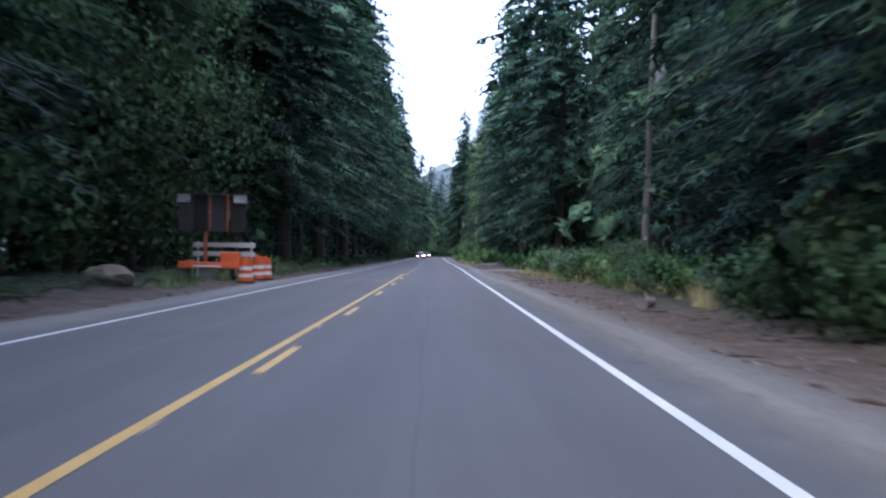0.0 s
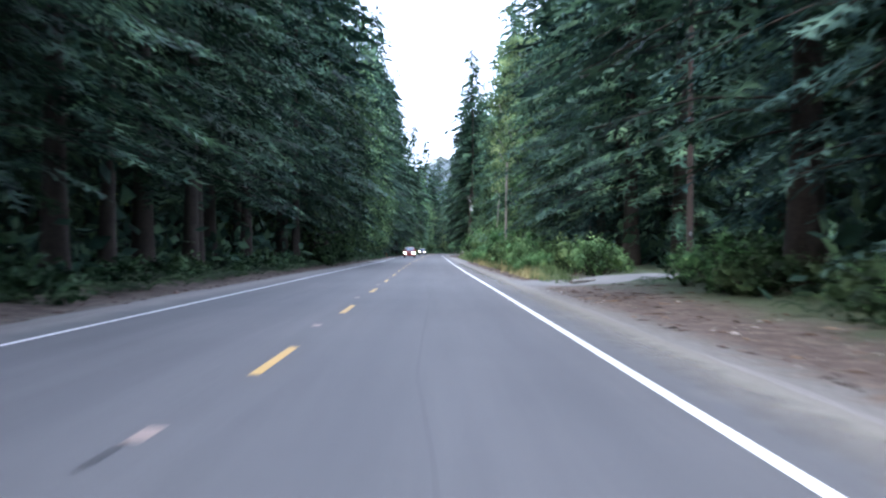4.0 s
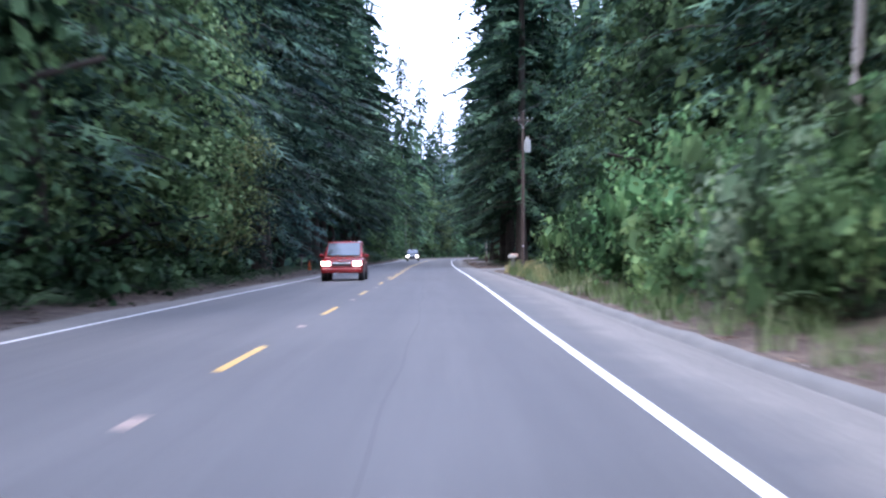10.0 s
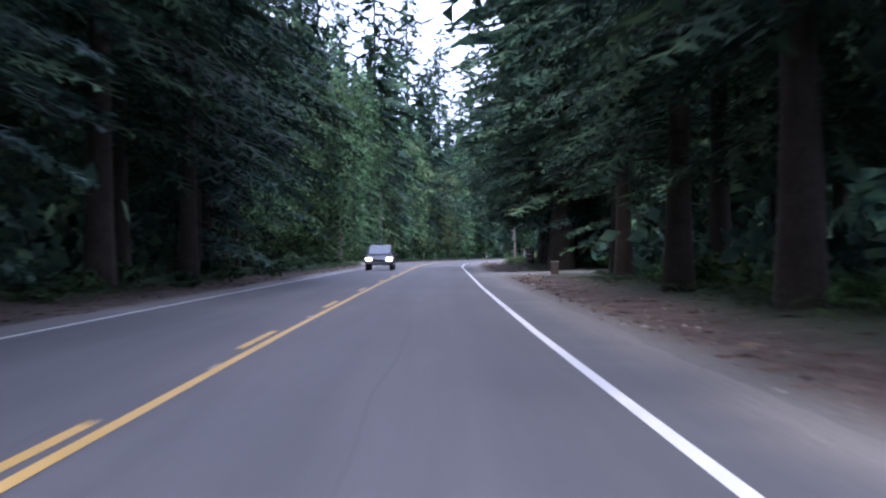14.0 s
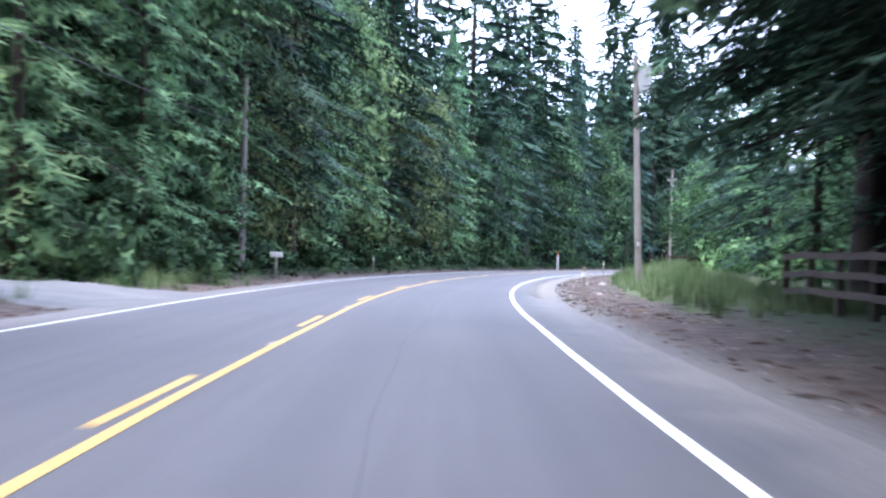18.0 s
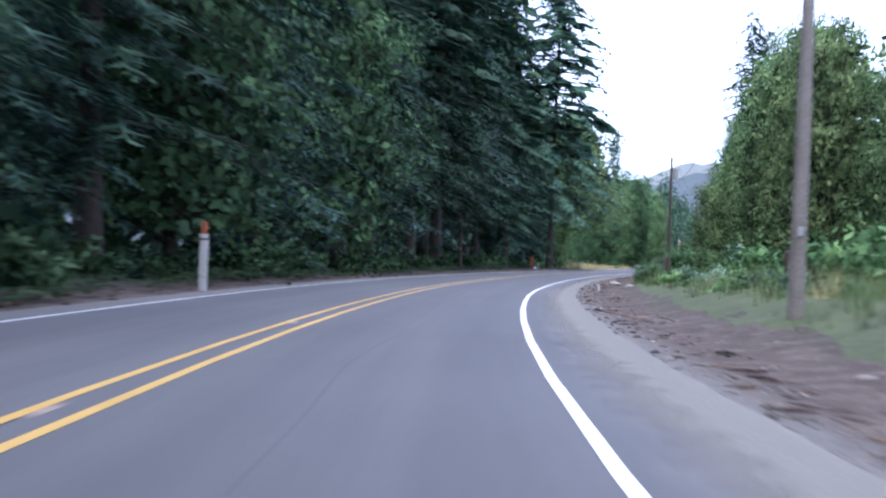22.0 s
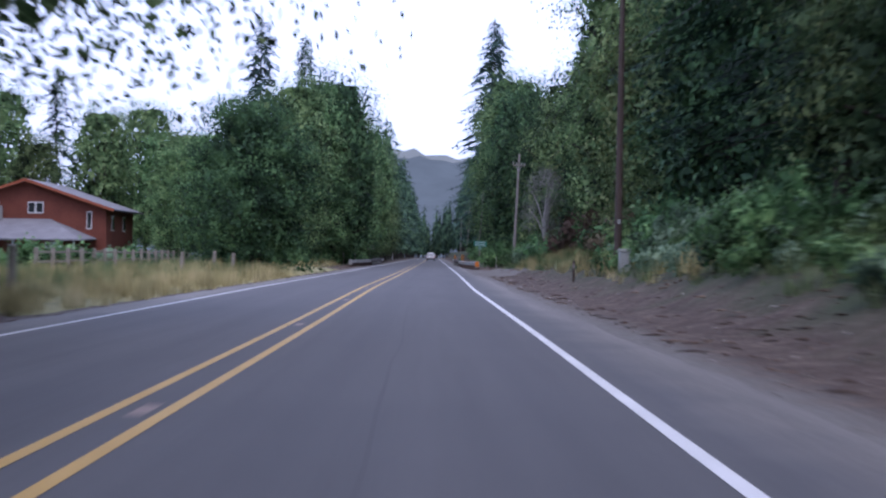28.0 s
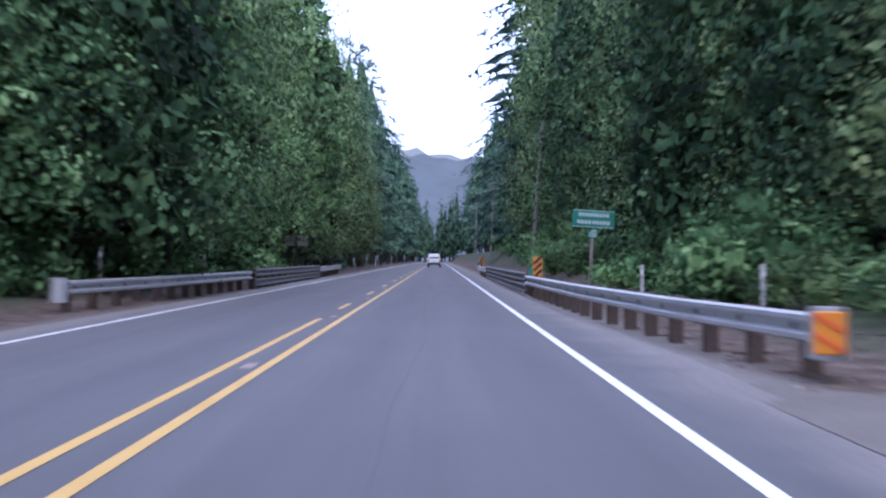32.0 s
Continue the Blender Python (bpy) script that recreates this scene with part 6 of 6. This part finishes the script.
t = thing("road_sign", "green creek sign with two pale lines of lettering", "sign", m=here(892.4, 5.25, verge_z(892.4, 5.25) - 0.1, 3) @ Matrix.Rotation(radians(3), 4, "Y"))
part("panel", block((1.5, 0.02, 0.62), (0, 0, 2.72), 0.01), GREEN_SIGN, t)
for z, w in ((2.86, 1.1), (2.60, 1.18)):
    for k in range(9):
        part("letter_bar", block((w / 9 * 0.72, 0.006, 0.13), (-w / 2 + w / 9 * (k + 0.5), -0.014, z)), SIGN_WHITE, t)
for sz, c in (((1.44, 0.006, 0.02), (0, -0.013, 3.0)), ((1.44, 0.006, 0.02), (0, -0.013, 2.44))):
    part("border", block(sz, c), SIGN_WHITE, t)
part("tab", block((0.36, 0.02, 0.3), (0.0, 0, 2.22), 0.01), GREEN_SIGN, t)
for k in range(3):
    part("letter_bar", block((0.26, 0.006, 0.04), (0, -0.014, 2.31 - 0.09 * k)), SIGN_WHITE, t)
part("post", block((0.1, 0.1, 2.6), (0, 0.06, 1.3), 0.01), FENCE_WOOD, t)

t = thing("road_sign", "back of a grey metal road sign on a wooden post", "sign", m=here(933.1, -9.3, verge_z(933, -9.3) - 0.1))
part("panel", block((1.5, 0.02, 0.7), (0, 0, 2.35), 0.01), paint("sign back", (0.30, 0.29, 0.27), 0.6), t)
part("post", block((0.12, 0.12, 2.6), (0, -0.08, 1.3), 0.01), POLE_DARK, t)
part("brace", block((1.3, 0.03, 0.06), (0, -0.03, 2.35)), STEEL_OLD, t)


# ---- the house behind the field ----
def house(s, d):
    t = thing("house", "two-storey red-brown house with grey shingle roofs behind a field", "house", m=here(s, d, -0.3, 0))
    W, D, E, R = 15.0, 11.0, 5.6, 8.1
    bm = bmesh.new()
    v = [bm.verts.new(p) for p in ((-W / 2, 0, 0), (W / 2, 0, 0), (W / 2, 0, E), (0, 0, R), (-W / 2, 0, E), (-W / 2, D, 0), (W / 2, D, 0), (W / 2, D, E), (0, D, R), (-W / 2, D, E))]
    for f in ((0, 1, 2, 3, 4), (9, 8, 7, 6, 5), (1, 6, 7, 2), (0, 4, 9, 5)):
        bm.faces.new([v[k] for k in f])
    wall = part("wall", bm, HOUSE_WALL, t)
    for k in range(26):
        z = 0.25 + 0.3 * k
        half = W / 2 if z < E else (R - z) / (R - E) * W / 2
        if half > 0.3:
            part("siding_board", block((2 * half, 0.02, 0.27), (0, -0.014, z), 0.0), HOUSE_WALL, wall)
    for sg in (-1, 1):
        ln = math.hypot(W / 2 + 0.9, (R - E) * (W / 2 + 0.9) / (W / 2))
        a = math.atan2(R - E, W / 2)
        part("roof", block((ln, D + 1.6, 0.16), (sg * (W / 4 + 0.45), D / 2, (R + E) / 2 + 0.1 - 0.15), 0.02, Matrix.Rotation(sg * a, 4, "Y")), ROOF, t)
        part("fascia", block((ln, 0.05, 0.26), (sg * (W / 4 + 0.45), -0.83, (R + E) / 2 - 0.1), 0.0, Matrix.Rotation(sg * a, 4, "Y")), RUST, t)
    for x, z, w, h in ((0.8, 5.55, 1.5, 1.1), (-3.4, 5.5, 1.5, 1.1), (-6.0, 5.3, 1.2, 1.1), (5.9, 4.4, 0.5, 1.7)):
        win = part("window", block((w, 0.06, h), (x, -0.05, z), 0.01), WHITE, wall, "white-framed window")
        n = 2 if w > 1 else 1
        for k in range(n):
            part("pane", block((w / n - 0.16, 0.02, h - 0.2), (x - w / 2 + w / n * (k + 0.5), -0.085, z)), GLASS_DARK, win)
    for y in (2.4, 7.0):
        win = part("window", block((0.06, 1.0, 1.5), (W / 2 + 0.04, y, 4.2), 0.01), WHITE, wall, "white-framed window")
        part("pane", block((0.02, 0.8, 1.3), (W / 2 + 0.075, y, 4.2)), GLASS_DARK, win)
    # the low porch in front
    porch = part("porch_wall", block((13.0, 4.5, 2.4), (-1.6, -2.4, 1.4), 0.02), HOUSE_WALL, t)
    bm = bmesh.new()
    v = [bm.verts.new(p) for p in ((-9.2, -6.0, 2.55), (6.6, -6.0, 2.55), (6.6, 0, 2.7), (2.2, -0.05, 4.5), (-5.0, -0.05, 4.5), (-9.2, 0, 2.7),
                                   (-9.2, -6.0, 2.4), (6.6, -6.0, 2.4), (6.6, 0, 2.55), (-9.2, 0, 2.55))]
    for f in ((0, 1, 3, 4), (1, 2, 3), (0, 4, 5), (0, 6, 7, 1), (1, 7, 8, 2), (5, 9, 6, 0), (6, 9, 8, 7)):
        bm.faces.new([v[k] for k in f])
    part("porch_roof", bm, ROOF, t, "low grey hipped porch roof")
    for x in (-8.6, -4.5, 0.5, 6.0):
        part("porch_post", block((0.16, 0.16, 2.5), (x, -5.7, 1.25), 0.01), WHITE_DULL, t)
    part("chimney", block((0.7, 0.7, 1.3), (-2.6, -0.55, 5.0), 0.03), CONCRETE, t, "pale short chimney")
    part("door", block((1.0, 0.08, 2.1), (3.6, -4.7, 1.25), 0.01), WHITE_DULL, t)


house(867, -38.5)


# ---- trees that stand by themselves ----
def single(make, s, d, scale=(1, 1, 1), turn=0.0):
    make.matrix_world = Matrix.Translation(at(s, d, verge_z(s, d) - 0.1)) @ Matrix.Rotation(turn, 4, "Z") @ Matrix.Diagonal((*scale, 1))


single(broadleaf(71, 11.0, 0.2, 4.7, DARK_LEAF, "large round dense dark green maple beside the field", 24000, 0.17, name="round_maple_tree", clumps=130), 830, -12.1)
single(conifer(72, 45, 1.5, 9.0, NEEDLE_BLUE, "towering pointed dark spruce above the roadside woods", 330), 997.6, 11.4)
single(conifer(73, 41, 3, 6.5, NEEDLE_BLUE, "tall pointed spruce standing behind the broadleaf trees", 240), 966, -29.5)
single(conifer(74, 39, 3, 5.5, NEEDLE, "tall thin spruce behind the broadleaf trees", 240), 970, -22.5)
single(broadleaf(75, 7.2, 0.8, 1.5, TWIGS, "bare grey dead tree with fine twigs on the bank", 5200, 0.34, BARK_PALE, "dead_tree", -0.9, solid=False, thin=0.05), 842, 8.5)
single(broadleaf(78, 7.6, 1.3, 4.2, DARK_LEAF, "round dark green tree above the fenced grassy bank", 12000, 0.13, clumps=80), 573.5, 12.6)
single(broadleaf(76, 21, 5.0, 9.2, LEAF, "great spreading maple whose leafy limbs reach over the road", 34000, 0.16, clumps=130), 762, -11.0)
single(conifer(77, 38, 6.5, 9.4, NEEDLE, "great dark spruce with drooping limbs hanging over the road", 200), 741, -8.7)
for s, d, k, sc in ((722, -11, 0, 1.1), (741, -15, 0, 1.1), (748, -18, 3, 1.0), (757, -13.8, 3, 0.75), (761, -18, 3, 0.8), (750, -12.3, 3, 0.7), (759.5, -12.8, 3, 0.6), (755, -16, 3, 0.9), (265.5, 10.3, 10, 1.3), (268.5, 11.2, 10, 1.35), (345, 11.5, 2, 1.0), (352.5, 12.5, 4, 1.0), (338, 13, 0, 1.0), (886, -11, 11, 1.1), (898, -10.6, 7, 0.9), (889, 17.5, 4, 0.85), (897, 19, 2, 0.8), (904, 18, 4, 0.8), (894, 11, 11, 1.05), (731, -13, 3, 1.0), (672, 11.5, 8, 0.5), (682, 10.5, 6, 0.42), (663, 13, 8, 0.55), (690, 12, 8, 0.6)):
    plant(ALL_TREES, k, s, d, sc, s)
for s, d, sc in ((377.5, -10.8, 1.25), (389, -13, 1.5), (384, -11.9, 1.2)):
    ob = copy_thing(ALL_TREES[4], Matrix())
    ob.matrix_basis = Matrix.Translation(at(s, d, verge_z(s, d) - 0.1)) @ Matrix.Rotation(s, 4, "Z") @ Matrix.Diagonal((sc, sc, 1.0, 1))
    ob["label"] = "massive old spruce with a thick flared mossy trunk"
for s, d, k, sc, wide in ((460, 11.5, 3, 0.9, 1.3), (467.5, 9.4, 14, 0.85, 1.5), (474, 9.0, 2, 0.95, 1.6), (481.5, 9.4, 14, 0.95, 1.55), (489, 9.6, 2, 0.9, 1.6), (497, 9.3, 14, 0.9, 1.45),
                          (504.5, 10.2, 2, 0.9, 1.3), (513, 10.8, 4, 0.85, 1.3), (548, 13.5, 3, 0.8, 1.1),
                          (458.5, 8.0, 2, 1.1, 1.5), (464, 8.2, 4, 1.1, 1.55), (463, 12.5, 2, 0.95, 1.5), (470, 11.8, 14, 1.0, 1.55), (477.5, 11.5, 13, 0.95, 1.5), (485.5, 11.9, 0, 0.95, 1.4), (493, 12.2, 2, 1.0, 1.5), (501, 12.6, 4, 0.95, 1.5), (509, 13.2, 0, 0.9, 1.4),
                          (455, 13.5, 0, 1.0, 1.4), (499, 9.9, 13, 1.1, 1.35),  (491, 9.2, 13, 1.0, 1.35), (527, 12.5, 5, 0.5, 1.5), (584, 9.6, 5, 0.32, 1.8)):
    plant(ALL_TREES, k, s, d, sc, s * 2.3, wide)
for s, d, k, sc in ((848, -17.5, 8, 0.75), (856, -16.5, 11, 0.65), (863, -15.5, 6, 0.7), (852, -21, 6, 0.6), (876, -25, 7, 0.65), (858, -19, 8, 0.7), (866, -17, 7, 0.62), (872, -14, 6, 0.75), (883, -29, 6, 0.8), (884, -36, 7, 0.8),
                    (888, -44, 6, 0.8), (884, -52, 7, 0.85), (878, -58, 1, 0.8), (900, -52, 7, 1.0), (903, -46, 1, 0.7), (905, -40, 6, 0.9), (900, -58, 6, 1.0), (898, -34, 7, 0.9), (908, -64, 7, 1.0)):
    plant(ALL_TREES, k, s, d, sc, s * 1.7)


# a bare trunk that leans out of the woods over the roadside
t = thing("leaning_snag", "pale bare tree trunk leaning out of the woods", "tree", m=Matrix.Translation(at(99, -12.6, -0.3)))
part("trunk", trunk_mesh("trunk", np.random.default_rng(5), 22, 0.2, BARK_SNAG, [(((0.1, 0, 13), (1.0, 0.4, 14.6), (1.6, 0.5, 15.6)), 0.06)], lean=0.2), BARK_SNAG, t).rotation_euler = (0, radians(11.5), 0)


# ---- vehicles ----
def wheel(parent, x, y, r=0.34):
    sg = 1 if x > 0 else -1
    w = part("wheel", bar((x - 0.11, y, r), (x + 0.11, y, r), r, r, 22), RUBBER, parent)
    part("rim", bar((x + sg * 0.09, y, r), (x + sg * 0.125, y, r), r * 0.64, r * 0.58, 18), CHROME, w, "silver wheel rim")
    part("hub", bar((x + sg * 0.12, y, r), (x + sg * 0.135, y, r), r * 0.2, r * 0.16, 10), DARK_METAL, w)


def shell(side, half, tuck=0.0, z_tuck=1.0):
    """A body from its side outline (y, z), narrowed by tuck above z_tuck, with rounded edges."""
    bm = bmesh.new()
    rows = []
    for sg in (-1, 1):
        rows.append([bm.verts.new((sg * (half - (tuck * max(0, z - z_tuck) if z > z_tuck else 0)), y, z)) for y, z in side])
    n = len(side)
    for k in range(n):
        bm.faces.new((rows[0][k], rows[0][(k + 1) % n], rows[1][(k + 1) % n], rows[1][k]))
    bm.faces.new(rows[0][::-1])
    bm.faces.new(rows[1])
    bmesh.ops.recalc_face_normals(bm, faces=bm.faces)
    es = [e for e in bm.edges if len(e.link_faces) == 2 and e.calc_face_angle(0) > 0.35]
    bmesh.ops.bevel(bm, geom=es, offset=0.09, segments=3, affect="EDGES", profile=0.5)
    return bm


def vehicle(name, label, s, d, turn, colour, kind, lights):
    """y forward from the rear bumper; kind: van, suv or pickup."""
    t = thing(name, label, "car", "vehicles", here(s, d, crown(s, d), turn))
    L = {"van": 4.7, "suv": 4.6, "pickup": 5.3}[kind]
    top = {"van": 1.85, "suv": 1.75, "pickup": 1.72}[kind]
    lower = [(0, 0.35), (L, 0.35), (L, 0.62), (L - 0.05, 0.86), (L - 1.15, 1.02), (0.02, 1.0), (0, 0.7)]
    cabin = {"van": [(0.05, 0.98), (L - 1.0, 1.0), (L - 1.75, top - 0.06), (L - 2.1, top), (0.22, top), (0.12, top - 0.1)],
             "suv": [(0.05, 0.98), (L - 1.2, 1.0), (L - 2.0, top - 0.05), (L - 2.3, top), (0.5, top), (0.35, top - 0.08)],
             "pickup": [(1.75, 0.98), (L - 1.35, 1.0), (L - 2.1, top - 0.05), (L - 2.4, top), (2.0, top), (1.9, top - 0.08)]}[kind]
    body = part("body", shell(lower, 0.92), colour, t)
    cab = part("cabin", shell(cabin, 0.90, 0.22, 1.0), colour, t)
    fy, fz, gy, gz = cabin[1][0], 1.04, cabin[2][0], cabin[2][1]
    ang = math.atan2(gz - fz, fy - gy)
    part("windscreen", block((1.46, 0.03, math.hypot(gz - fz, fy - gy) * 0.86), (0, (fy + gy) / 2 + 0.03, (fz + gz) / 2 + 0.02), 0.01, Matrix.Rotation(math.pi / 2 - ang, 4, "X")), GLASS_DARK, cab, "dark sloping windscreen")
    part("rear_window", block((1.3, 0.03, 0.42), (0, cabin[0][0] + 0.06, top - 0.42), 0.01, Matrix.Rotation(radians(-12), 4, "X")), GLASS_DARK, cab)
    for sg in (-1, 1):
        for y0, y1 in ((cabin[0][0] + 0.35, (cabin[0][0] + gy) / 2), ((cabin[0][0] + gy) / 2 + 0.12, gy + 0.15)):
            part("side_window", block((0.03, y1 - y0, 0.40), (sg * 0.835, (y0 + y1) / 2, 1.32), 0.01, Matrix.Rotation(-sg * radians(12.5), 4, "Y")), GLASS_DARK, cab)
        part("mirror", block((0.2, 0.1, 0.14), (sg * 1.0, fy - 0.35, 1.12), 0.03), colour, body)
        lm = HEAD_ON if lights else GREY
        part("headlight", block((0.36, 0.12, 0.17), (sg * 0.68, L - 0.03, 0.76), 0.03), lm, body, "bright headlight" if lights else "")
        part("fog_light", block((0.3, 0.06, 0.05), (sg * 0.66, L + 0.01, 0.46), 0.01), lm, body)
        part("tail_light", block((0.14, 0.08, 0.36), (sg * 0.82, 0.0, 0.92), 0.02), TAIL, body, "red tail light")
        for y in (0.9, L - 0.95):
            wheel(t, sg * 0.80, y)
            part("wheel_arch", bar((sg * 0.80, y, 0.36), (sg * 0.935, y, 0.36), 0.42, 0.42, 20), BLACK, body)
    part("grille", block((0.85, 0.06, 0.18), (0, L + 0.0, 0.76), 0.02), BLACK, body)
    part("grille_bar", block((0.85, 0.03, 0.04), (0, L + 0.035, 0.77), 0.01), CHROME, body)
    part("bumper", block((1.76, 0.16, 0.22), (0, L - 0.0, 0.46), 0.05), BLACK if kind == "van" else colour, body)
    part("rear_bumper", block((1.76, 0.16, 0.30), (0, 0.0, 0.50), 0.05), BLACK, body)
    part("plate", block((0.32, 0.02, 0.16), (0, -0.09, 0.78), 0.004), WHITE_DULL, body)
    if kind == "pickup":
        part("bed", block((1.6, 1.6, 0.05), (0, 0.95, 1.01)), BLACK, body)
    else:
        for sg in (-1, 1):
            part("roof_rack", bar((sg * 0.58, 0.6, top + 0.03), (sg * 0.58, L - 2.2, top + 0.03), 0.025, 0.025, 8), BLACK, cab)
    return t


HEAD_ON = lamp_mat("headlight glow", (1.0, 0.93, 0.82), 14.0)
TAIL = paint("red tail lens", (0.35, 0.02, 0.02), 0.25)
vehicle("car", "white passenger van with dark rear window and bumper on the road", 1030, -0.6, 0, paint("white car paint", (0.78, 0.80, 0.84), 0.25), "van", False)
vehicle("car", "red sport utility car with bright headlights in the oncoming lane", 330, -4.1, 180, paint("red car paint", (0.24, 0.013, 0.015), 0.22), "suv", True)
vehicle("car", "dark navy pickup truck with bright headlights in the oncoming lane", 467.2, -4.1, 180, paint("navy car paint", (0.022, 0.028, 0.042), 0.2), "pickup", True)
